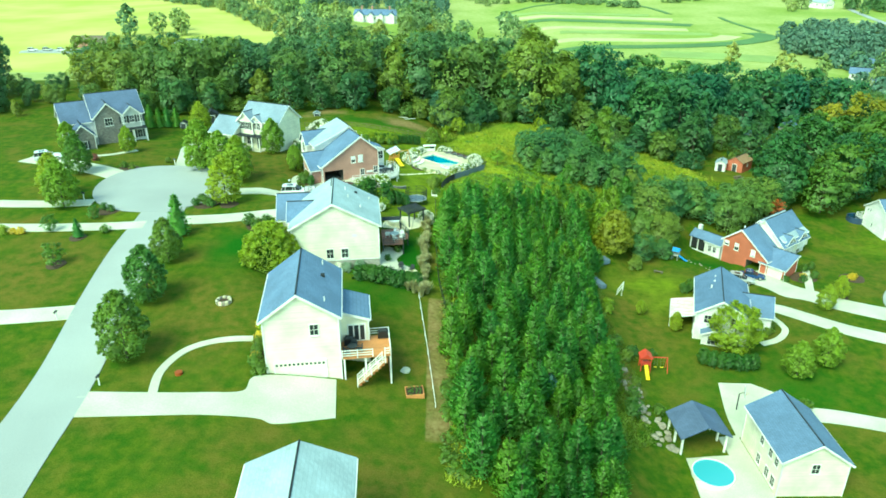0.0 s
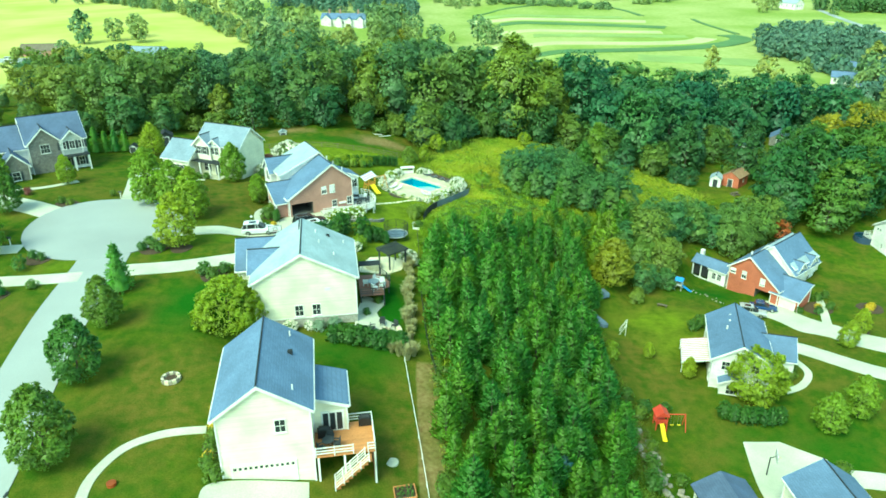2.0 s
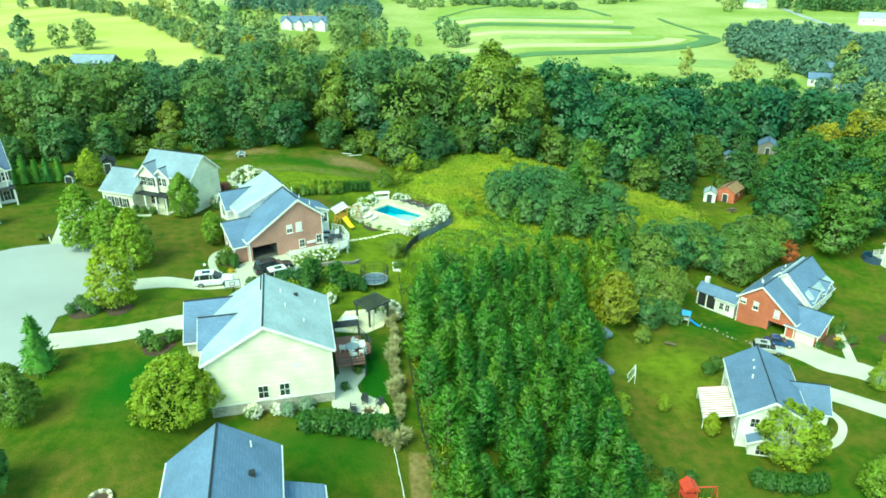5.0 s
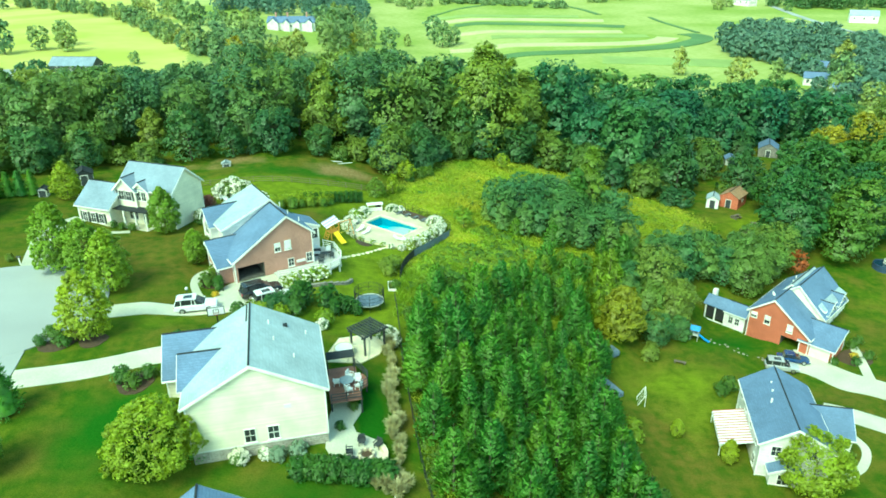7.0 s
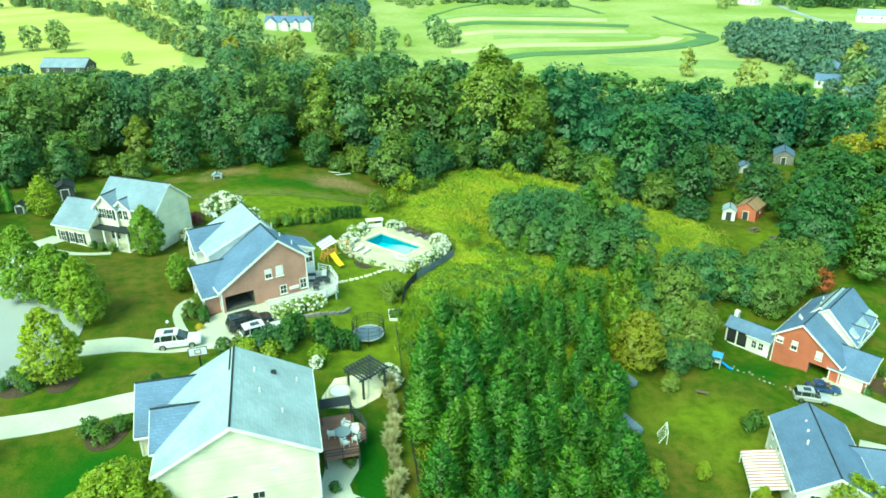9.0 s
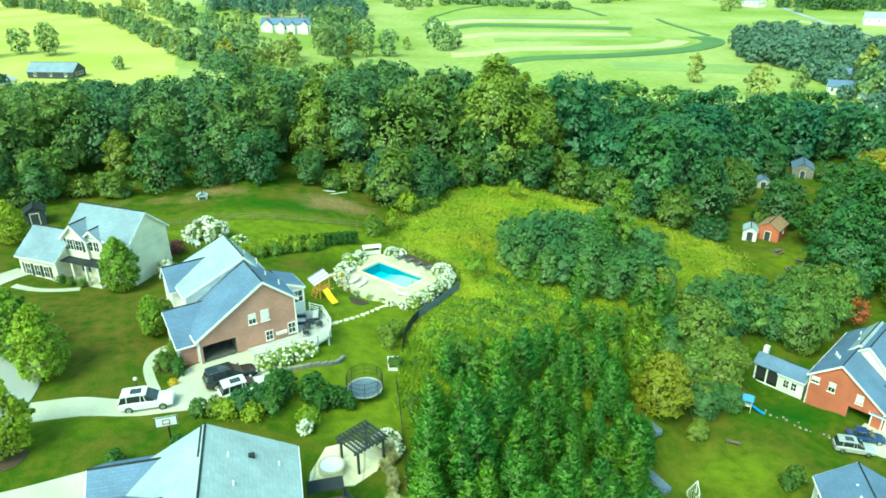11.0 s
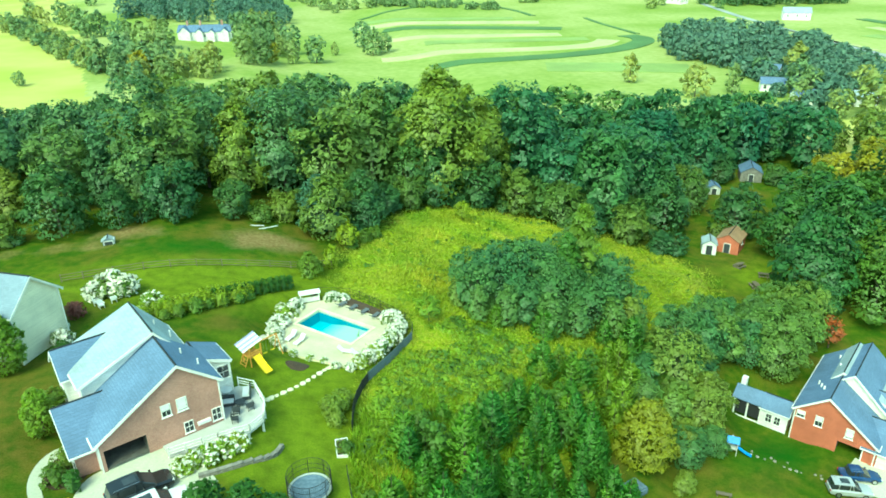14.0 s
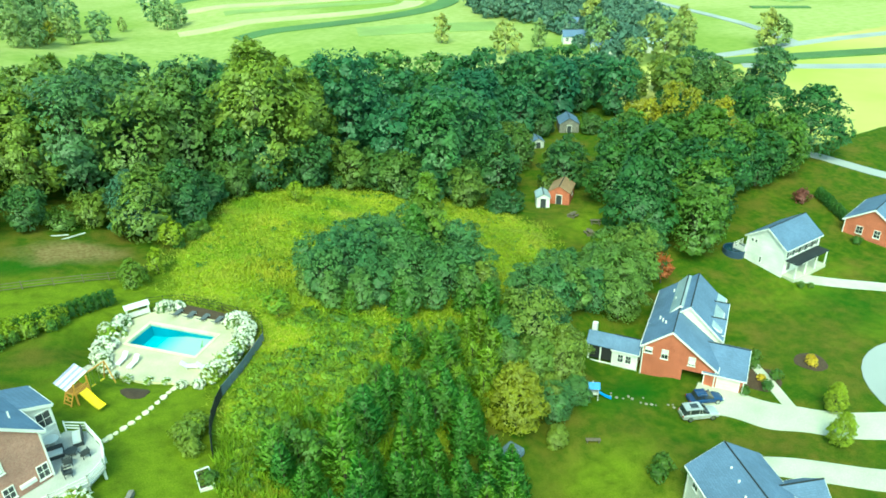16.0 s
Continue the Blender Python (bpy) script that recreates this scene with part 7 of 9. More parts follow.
def tufts(name, poly, count, h, label, material, seed, spread=0.18):
    rng = np.random.default_rng(seed)
    xs, ys = [p[0] for p in poly], [p[1] for p in poly]
    verts, faces = [], []
    made = 0
    while made < count:
        x, y = rng.uniform(min(xs), max(xs)), rng.uniform(min(ys), max(ys))
        if poly is MEADOW_WIDE and (x < 1.0 and y < 158 or rng.uniform(0.1, 0.8) > meadow_share(x, y)) or not inside(x, y, poly):
            continue
        made += 1
        z = terrain(x, y)
        dens = 0.6 + 0.8 * noise.noise(Vector((x * 0.13, y * 0.13, 1.7)))
        hh = h * max(0.3, dens) * rng.uniform(0.6, 1.3)
        for _ in range(3):
            a = rng.uniform(0, 2 * math.pi)
            lx, ly = rng.normal(0, spread, 2) * 1.6
            w = rng.uniform(0.05, 0.11)
            k = len(verts)
            bx, by = x + rng.normal(0, spread), y + rng.normal(0, spread)
            verts += [(bx - w * math.cos(a), by - w * math.sin(a), z - 0.05), (bx + w * math.cos(a), by + w * math.sin(a), z - 0.05), (bx + lx, by + ly, z + hh)]
            faces.append((k, k + 1, k + 2))
    me = bpy.data.meshes.new(name)
    me.from_pydata(verts, [], faces)
    return tagged(mesh_part(name, me, material), label, "grass", kind="stuff")


MEADOW_WIDE = [(-8, 108), (80, 108), (80, 202), (-8, 202)]
tufts("meadow_grass", MEADOW_WIDE, 34000, 0.6, "rough yellow-green meadow grass and weeds", M["grass_tall"], 301)
tufts("bank_grass", [(0.2, 50), (3.4, 50), (3.0, 68), (2.2, 97), (3, 112), (6, 118), (0.5, 118), (-0.3, 96), (0.2, 82), (1.0, 60)], 1800, 0.6, "rough pale grass along the plantation edge", M["grass_tall"], 302)
tufts("weeds", [(-1, 112), (6, 116), (22, 125), (40, 132), (46, 142), (34, 141), (14, 131), (3, 130), (0, 122)], 6000, 1.1, "tall green weeds and goldenrod", M["leaf_lime"], 303)
tufts("weeds", [(22, 68), (28, 72), (29, 90), (28, 100), (30, 118), (26, 118), (25, 98), (23, 82)], 2500, 0.6, "rough weeds below the plantation", M["leaf_shrub"], 304)



def weed_mounds(name, poly, count, r, label, material, seed, sprays=26):
    """Low rounded mounds of weeds too many to pick apart, each a dome of small leaf sprays on the ground."""
    rng = np.random.default_rng(seed)
    xs, ys = [q[0] for q in poly], [q[1] for q in poly]
    tris, norms, made = [], [], 0
    while made < count:
        x, y = rng.uniform(min(xs), max(xs)), rng.uniform(min(ys), max(ys))
        if not inside(x, y, poly) or noise.noise(Vector((x * 0.16, y * 0.16, seed * 0.37))) < rng.uniform(-0.35, 0.25):
            continue
        made += 1
        rr = r * rng.uniform(0.45, 1.35)
        d = rng.normal(size=(sprays, 3)) + np.array([0, 0, 0.5])
        d[:, 2] = np.abs(d[:, 2])
        d /= np.linalg.norm(d, axis=1)[:, None]
        p = np.array([x, y, terrain(x, y)]) + d * np.array([1, 1, 0.85]) * rr
        t = np.cross(d, rng.normal(size=d.shape))
        t /= np.linalg.norm(t, axis=1)[:, None]
        e = np.cross(d, t)
        q = rr * rng.uniform(0.28, 0.6, sprays)[:, None]
        tris.append(np.stack([p - t * q * 0.5 - e * q * 0.3, p + t * q * 0.5 - e * q * 0.3, p + e * q * 0.9 + d * q * 0.4], axis=1).reshape(-1, 3))
        w = d + np.array([0, 0, 0.5])
        norms.append(np.repeat(w / np.linalg.norm(w, axis=1)[:, None], 3, axis=0))
    verts = np.concatenate(tris)
    me = bpy.data.meshes.new(name)
    me.from_pydata(verts.tolist(), [], [(3 * k, 3 * k + 1, 3 * k + 2) for k in range(len(verts) // 3)])
    lean_normals(me, np.concatenate(norms).tolist())
    return tagged(mesh_part(name, me, material), label, "weeds", kind="stuff")


WEEDY = [(0.5, 119), (7, 116), (22, 126), (36, 132), (44, 141), (34, 142), (24, 141), (16, 146), (11, 143), (4, 131)]
weed_mounds("weed_mounds", WEEDY, 1300, 0.42, "lush lime-green weeds in the rough meadow", M["leaf_lime"], 311)
weed_mounds("weed_mounds", WEEDY, 260, 0.6, "darker green weeds and brambles in the rough meadow", M["leaf_shrub"], 312)
weed_mounds("weed_mounds", MEADOW, 1300, 0.42, "scattered yellow-green weeds across the meadow", M["leaf_willow"], 313, 18)
weed_mounds("weed_mounds", MEADOW, 260, 0.45, "scattered green weeds across the meadow", M["leaf_grove"], 314, 18)
weed_mounds("weed_mounds", [(0.2, 52), (3.0, 50), (2.4, 70), (1.6, 97), (3, 116), (-0.2, 118), (-0.5, 97), (0.6, 82)], 420, 0.45, "green weeds along the plantation edge", M["leaf_shrub"], 315)

# ---- vehicles ----


def loft(bm, sections):
    """Skins a row of closed outlines of equal length."""
    rings = [[bm.verts.new(p) for p in s] for s in sections]
    k = len(rings[0])
    for a, b in zip(rings, rings[1:]):
        for i in range(k):
            bm.faces.new((a[i], a[(i + 1) % k], b[(i + 1) % k], b[i]))
    bm.faces.new(rings[0][::-1])
    bm.faces.new(rings[-1])
    bmesh.ops.recalc_face_normals(bm, faces=bm.faces)


def car(x, y, z, heading, paint, label, length=4.9, width=1.95, height=1.78, kind="suv"):
    ob = thing("car", pose(x, y, z, 0, 0, heading), label, "car", "parked cars")
    L, W, H = length / 2, width / 2, height
    belt = H * 0.57

    def ring(xx, w, z0, z1, r=0.12):
        return [(xx, -w + r, z0), (xx, w - r, z0), (xx, w, z0 + r), (xx, w, z1 - r), (xx, w - r * 1.6, z1), (xx, -w + r * 1.6, z1), (xx, -w, z1 - r), (xx, -w, z0 + r)]

    hood = belt * 0.97
    bm = bmesh.new()
    loft(bm, [ring(-L, W * 0.84, 0.42, belt * 0.93), ring(-L + 0.16, W * 0.96, 0.30, belt), ring(-L + 0.9, W, 0.26, belt + 0.02), ring(0.2, W, 0.26, belt + 0.02), ring(L - 1.45, W, 0.26, hood + 0.02), ring(L - 0.55, W * 0.97, 0.28, hood - 0.06), ring(L - 0.12, W * 0.90, 0.32, hood - 0.18), ring(L, W * 0.80, 0.42, hood - 0.34)])
    part("body", bm, paint, ob, smooth=False)
    rear = -L + (0.12 if kind != "sedan" else 0.75)
    front = L - 1.75
    bm = bmesh.new()
    loft(bm, [ring(rear, W * 0.86, belt - 0.05, belt + 0.03, 0.05), ring(rear + 0.28, W * 0.82, belt - 0.05, H - 0.06, 0.08), ring(rear + 0.7, W * 0.80, belt - 0.05, H - 0.02, 0.08), ring(front - 0.75, W * 0.80, belt - 0.05, H - 0.03, 0.08), ring(front + 0.35, W * 0.88, belt - 0.05, belt + 0.03, 0.05)])
    part("cabin_glass", bm, M["glass"], ob, "dark tinted glazing")
    bm = bmesh.new()
    loft(bm, [ring(rear + 0.22, W * 0.80, H - 0.08, H - 0.01, 0.03), ring(rear + 0.7, W * 0.81, H - 0.06, H + 0.02, 0.03), ring(front - 0.8, W * 0.81, H - 0.06, H + 0.015, 0.03), ring(front - 0.55, W * 0.78, H - 0.10, H - 0.03, 0.03)])
    roof = part("roof", bm, paint, ob)
    if kind == "suv":
        box_part("sunroof", roof, M["glass"], (front - 2.0, -0.42, H + 0.012, front - 1.0, 0.42, H + 0.026))
    for s in (-1, 1):
        bm = bmesh.new()
        beam(bm, (rear + 0.5, s * W * 0.72, H + 0.05), (front - 0.9, s * W * 0.72, H + 0.05), 0.022, 4)
        part("roof_rail", bm, M["steel"], roof)
        for q in (rear + 0.75, -0.35, front - 0.55):
            bm = bmesh.new()
            beam(bm, (q - 0.04, s * W * 0.885, belt), (q - (0.25 if q > 0 else -0.02), s * W * 0.815, H - 0.05), 0.05, 4)
            part("pillar", bm, paint, ob)
        bm = bmesh.new()
        cub(bm, front + 0.15, s * (W + 0.02) - 0.08, belt + 0.0, front + 0.32, s * (W + 0.02) + 0.08, belt + 0.14)
        part("mirror", bm, paint, ob)
        box_part("headlight", ob, M["lamp_glass"], (L - 0.22, s * W * 0.68 - 0.16, hood - 0.32, L - 0.06, s * W * 0.68 + 0.16, hood - 0.20))
        box_part("tail_light", ob, M["tail"], (-L - 0.01, s * W * 0.74 - 0.09, belt - 0.32, -L + 0.1, s * W * 0.74 + 0.09, belt - 0.08))
        for q in (-L + 0.95, L - 0.95):
            bm = bmesh.new()
            beam(bm, (q, s * (W - 0.24), 0.36), (q, s * (W + 0.015), 0.36), 0.36, 18)
            tyre = part("wheel", bm, M["rubber"], ob)
            bm = bmesh.new()
            beam(bm, (q, s * (W - 0.05), 0.36), (q, s * (W + 0.03), 0.36), 0.23, 12)
            part("rim", bm, M["steel"], tyre)


def ground_z(x, y, lift=0.07):
    return terrain(x, y) + lift


car(-24.7, 112.2, ground_z(-24.7, 112.2), 6, M["car_white"], "white sport utility car parked on the concrete drive")
car(-17.6, 115.9, ground_z(-17.6, 115.9), 24, M["car_black"], "black sport utility car before the open garage", 5.2, 1.98, 1.82)
car(-15.9, 113.6, ground_z(-15.9, 113.6), 24, M["car_white"], "white sport utility car beside the black one", 4.9)
car(57.9, 119.2, ground_z(57.9, 119.2), -22, M["car_silver"], "silver-grey sport utility car on the drive", 4.9)
car(60.9, 121.0, ground_z(60.9, 121.0), -22, M["car_blue"], "dark blue car parked close to the garage", 4.7, 1.85, 1.5, "sedan")
car(-73.5, 126.0, ground_z(-73.5, 126.0), 30, M["car_white"], "white car on the drive of the stone-fronted house", 4.8)
car(52.4, 110.2, ground_z(52.4, 110.2), 10, M["car_blue"], "blue car partly hidden behind the white house", 4.6, 1.85, 1.5, "sedan")

# ---- pool garden ----
pool_deck = [(-7.0, 145.6), (-6.8, 142.2), (-4.2, 139.0), (-0.2, 136.1), (1.8, 135.0), (7.4, 140.8), (8.2, 144.0), (4.4, 148.2), (0.2, 152.4), (-4.0, 151.6)]


def swimming_pool():
    hole = [POOL @ Vector((x, y, 0)) for x, y in ((-4.5, -2.1), (4.5, -2.1), (4.5, 2.1), (-4.5, 2.1))]
    bm = bmesh.new()
    outer = [bm.verts.new((x, y, PZ)) for x, y in pool_deck]
    inner = [bm.verts.new(p) for p in hole]
    edges = [bm.edges.new((r[i], r[(i + 1) % len(r)])) for r in (outer, inner) for i in range(len(r))]
    bmesh.ops.triangle_fill(bm, edges=edges, use_beauty=True)
    for f in [f for f in bm.faces if all(v in inner for v in f.verts)]:
        bm.faces.remove(f)
    for i in range(len(outer)):
        a, b = outer[i], outer[(i + 1) % len(outer)]
        c, d = bm.verts.new(b.co - Vector((0, 0, 1.2))), bm.verts.new(a.co - Vector((0, 0, 1.2)))
        bm.faces.new((a, b, c, d))
    bmesh.ops.recalc_face_normals(bm, faces=bm.faces)
    tagged(part("pool_terrace", bm, M["paver"]), "pale paved terrace round the swimming pool", "terrace", kind="structure")
    ob = thing("swimming_pool", POOL, "rectangular turquoise swimming pool with pale coping", "swimming pool")
    bm = bmesh.new()
    quad = [bm.verts.new((x, y, -0.16)) for x, y in ((-4.46, -2.06), (4.46, -2.06), (4.46, 2.06), (-4.46, 2.06))]
    bm.faces.new(quad)
    part("water", bm, M["water"], ob, "clear turquoise water").visible_shadow = False
    bm = bmesh.new()
    rows = [[bm.verts.new((x, y, z)) for y in (-2.1, 2.1)] for x, z in ((-4.5, -1.7), (-2.6, -1.6), (0.2, -1.0), (4.5, -0.7))]
    for a, b in zip(rows, rows[1:]):
        bm.faces.new((a[0], b[0], b[1], a[1]))
    part("pool_floor", bm, M["plaster"], ob, "sloping pool floor, turquoise to pale sand")
    for b in ((-4.7, -2.3, -2.0, 4.7, -2.1, -0.3), (-4.7, 2.1, -2.0, 4.7, 2.3, -0.3), (-4.7, -2.1, -2.0, -4.5, 2.1, -0.3), (4.5, -2.1, -2.0, 4.7, 2.1, -0.3)):
        box_part("pool_wall", ob, M["pool_tile"], b, label="blue tiled pool wall")
    for n, b in enumerate(((-4.8, -2.4, -0.3, 4.8, -2.05, 0.07), (-4.8, 2.05, -0.3, 4.8, 2.4, 0.07), (-4.8, -2.05, -0.3, -4.45, 2.05, 0.07), (4.45, -2.05, -0.3, 4.8, 2.05, 0.07))):
        box_part("coping", ob, M["paver"], b)


swimming_pool()


def pool_bar():
    ob = thing("pool_bar", pose(-2.4, 153.0, PZ - 0.2, 0, 0, 5) @ Matrix.Diagonal((0.72, 0.8, 0.62, 1)), "small white open poolside bar with counter", "bar")
    for x in (-1.7, 1.7):
        for y in (-0.5, 0.5):
            bm = bmesh.new()
            cub(bm, x - 0.08, y - 0.08, -0.8, x + 0.08, y + 0.08, 1.9)
            part("post", bm, M["trim"], ob)
    box_part("counter", ob, M["trim"], (-1.7, -0.55, 0.0, 1.7, -0.3, 1.0))
    box_part("roof", ob, M["trim"], (-2.0, -0.8, 1.9, 2.0, 0.8, 2.05))
    box_part("back_panel", ob, M["shutter"], (0.2, 0.4, 0.7, 1.6, 0.5, 1.7), label="dark back panel")


pool_bar()


def lounger(x, y, z, rot, label="white reclining sun lounger on the pool terrace", cloth="white"):
    ob = thing("sun_lounger", pose(x, y, z, 0, 0, rot), label, "sun lounger", "sun loungers")
    box_part("seat", ob, M[cloth], (-0.3, -0.9, 0.28, 0.3, 0.4, 0.36))
    bm = bmesh.new()
    cub(bm, -0.3, 0, 0, 0.3, 0.75, 0.08, pose(0, 0.4, 0.28, 40, 0, 0))
    part("backrest", bm, M[cloth], ob)
    for q in ((-0.25, -0.8), (0.25, -0.8), (-0.25, 0.3), (0.25, 0.3)):
        box_part("leg", ob, M["trim"], (q[0] - 0.03, q[1] - 0.03, 0, q[0] + 0.03, q[1] + 0.03, 0.28))


for x, y, r in ((-5.2, 143.2, -40), (-4.2, 142.0, -40), (1.0, 138.4, 60), (2.4, 137.4, 60)):
    lounger(x, y, PZ, r)
pad("mulch_bed", [(1.4, 151.2), (2.6, 149.6), (4.6, 147.4), (6.6, 145.2), (7.9, 144.2), (7.2, 146.6), (5.0, 149.4), (2.6, 152.2)], M["mulch"], "dark mulch bed behind the pool terrace", "mulch bed", lift=0.0, skirt=0.4, level=PZ + 0.06)
for x, y in ((1.6, 149.9), (2.9, 148.6), (4.2, 147.2), (5.5, 145.8)):
    lounger(x, y, PZ, 135, "grey reclining sun lounger at the back of the pool terrace", "cushion_grey")


def chair(x, y, z, rot, material, label, group):
    ob = thing("garden_chair", pose(x, y, z, 0, 0, rot), label, "chair", group)
    box_part("seat", ob, material, (-0.3, -0.3, 0.38, 0.3, 0.3, 0.48))
    box_part("backrest", ob, material, (-0.3, 0.25, 0.48, 0.3, 0.34, 0.98))
    for s in (-1, 1):
        box_part("armrest", ob, material, (s * 0.34 - 0.05, -0.3, 0.62, s * 0.34 + 0.05, 0.3, 0.68))
        for q in (-0.26, 0.26):
            box_part("leg", ob, material, (s * 0.27 - 0.03, q - 0.03, 0, s * 0.27 + 0.03, q + 0.03, 0.4))


def table(x, y, z, r, material, label, h=0.74, sides=18):
    ob = thing("garden_table", pose(x, y, z), label, "table")
    bm = bmesh.new()
    disc(bm, r, h - 0.05, h, sides)
    part("tabletop", bm, material, ob)
    for k in range(4):
        a = math.pi / 4 + k * math.pi / 2
        bm = bmesh.new()
        beam(bm, (r * 0.7 * math.cos(a), r * 0.7 * math.sin(a), 0), (r * 0.55 * math.cos(a), r * 0.55 * math.sin(a), h - 0.04), 0.035, 4)
        part("leg", bm, material, ob)


# ---- fences ----


def fence(line, h, material, label, step=2.0, rails=(0.25, 0.6, 0.95), panel=None, post_r=0.05, sub=6):
    """Posts and rails that follow the ground; panel: mesh or board infill of that material."""
    pts, out = smooth_line(line, sub), []
    run = 0.0
    out.append(pts[0])
    for a, b in zip(pts, pts[1:]):
        run += (b - a).length
        if run >= step:
            out.append(b)
            run = 0.0
    x0, y0 = out[0]
    ob = thing("fence", pose(x0, y0, 0), label, "fence", "fences")
    P = [Vector((p.x - x0, p.y - y0, terrain(p.x, p.y))) for p in out]
    for p in P:
        bm = bmesh.new()
        beam(bm, p - Vector((0, 0, 0.3)), p + Vector((0, 0, h + 0.08)), post_r, 4)
        part("fence_post", bm, material, ob)
    for a, b in zip(P, P[1:]):
        for f in rails:
            bm = bmesh.new()
            beam(bm, a + Vector((0, 0, h * f)), b + Vector((0, 0, h * f)), post_r * 0.6, 4)
            part("fence_rail", bm, material, ob)
        if panel:
            bm = bmesh.new()
            d = (b - a)
            s = Vector((-d.y, d.x, 0)).normalized() * 0.02
            vs = [bm.verts.new(q) for q in (a - s, b - s, b - s + Vector((0, 0, h * 0.95)), a - s + Vector((0, 0, h * 0.95)), a + s, b + s, b + s + Vector((0, 0, h * 0.95)), a + s + Vector((0, 0, h * 0.95)))]
            for f in ((0, 1, 2, 3), (7, 6, 5, 4), (0, 4, 5, 1), (1, 5, 6, 2), (2, 6, 7, 3), (3, 7, 4, 0)):
                bm.faces.new([vs[i] for i in f])
            part("fence_panel", bm, panel, ob)


M["panel_blue"] = surf("fence_panel_slate", (0.10, 0.13, 0.16), (0.15, 0.18, 0.22), 0.6, 8, 0.6, 0.05)
fence([(0.6, 80), (-0.2, 86), (-0.6, 94), (-0.9, 102), (-0.8, 110), (-0.9, 117.5)], 1.2, M["black"], "low black wire garden fence along the plantation", 2.2, post_r=0.045)
fence([(0.2, 123.0), (0.7, 126.5), (1.6, 129.6), (2.9, 132.2)], 1.2, M["black"], "curving black garden fence", 1.6, panel=M["net"], post_r=0.05)
fence([(2.9, 132.2), (6.0, 136.0), (9.3, 140.4)], 1.2, M["panel_blue"], "slate-blue panelled pool fence", 1.6, panel=M["panel_blue"], post_r=0.05, sub=4)
fence([(9.3, 140.4), (9.6, 144.0), (6.0, 149.5), (2.4, 153.8), (-2.4, 155.2)], 1.2, M["black"], "black pool fence behind the shrubs", 1.8, post_r=0.04)
fence([(-34, 158.6), (-24, 160.0), (-14, 161.4), (-4.6, 162.8), (2.0, 165.5)], 1.1, M["fence_wood"], "weathered three-rail wooden paddock fence", 2.6, post_r=0.07)
fence([(-2.9, 82.2), (-2.2, 76), (-1.4, 69), (-0.5, 60.0)], 0.55, M["trim"], "low white rail along the lawn edge", 2.4, rails=(0.9,), post_r=0.06)

# ---- play and garden things ----


def stepping_stones():
    pts = smooth_line([(-7.8, 128.2), (-4.2, 131.6), (-0.9, 136.0)], 6)
    for k, p in enumerate(pts):
        bm = bmesh.new()
        r = 0.36 + 0.08 * math.sin(k * 2.3)
        prism(bm, [(r * (1 + 0.18 * math.sin(3 * a + k)) * math.cos(a), r * 0.8 * math.sin(a)) for a in (2 * math.pi * q / 9 for q in range(9))], -0.1, 0.07)
        ob = part("stepping_stone", bm, M["paver"])
        ob.matrix_basis = pose(p.x, p.y, terrain(p.x, p.y), 0, 0, 40 + 20 * math.sin(k))
        tagged(ob, "pale irregular stepping stone set in the lawn", "stepping stone", "stepping stones")


stepping_stones()


def trampoline(x, y):
    z = terrain(x, y)
    ob = thing("trampoline", pose(x, y, z), "round trampoline with grey mat, pale rim and safety net", "trampoline")
    R = 1.85
    bm = bmesh.new()
    disc(bm, R * 0.90, 0.78, 0.81, 28)
    part("jumping_mat", bm, M["tarp_blue"], ob, "grey-blue woven jumping mat")
    bm = bmesh.new()
    n = 32
    ring = [[(q * math.cos(2 * math.pi * k / n), q * math.sin(2 * math.pi * k / n), zz) for k in range(n)] for q, zz in ((R * 0.91, 0.80), (R * 0.91, 0.86), (R, 0.86), (R, 0.78))]
    vs = [[bm.verts.new(p) for p in r] for r in ring]
    for a in range(4):
        for k in range(n):
            bm.faces.new((vs[a][k], vs[a][(k + 1) % n], vs[(a + 1) % 4][(k + 1) % n], vs[(a + 1) % 4][k]))
    bmesh.ops.recalc_face_normals(bm, faces=bm.faces)
    part("spring_pad", bm, M["siding_grey"], ob, "pale grey padded rim")
    for k in range(8):
        a = 2 * math.pi * k / 8
        bm = bmesh.new()
        beam(bm, (R * math.cos(a), R * math.sin(a), 0), (R * math.cos(a), R * math.sin(a), 2.5), 0.035, 6)
        part("pole", bm, M["black"], ob)
    for zz in (2.5, 1.9, 1.4):
        bm = bmesh.new()
        for k in range(24):
            a, b = 2 * math.pi * k / 24, 2 * math.pi * (k + 1) / 24
            beam(bm, (R * math.cos(a), R * math.sin(a), zz), (R * math.cos(b), R * math.sin(b), zz), 0.02, 4)
        part("net_hoop", bm, M["net"], ob)
    bm = bmesh.new()
    for k in range(72):
        a = 2 * math.pi * k / 72
        beam(bm, (R * math.cos(a), R * math.sin(a), 0.86), (R * math.cos(a), R * math.sin(a), 2.5), 0.014, 3)
    tagged(part("net_mesh", bm, M["net"], ob), kind="stuff")


trampoline(-4.2, 114.6)


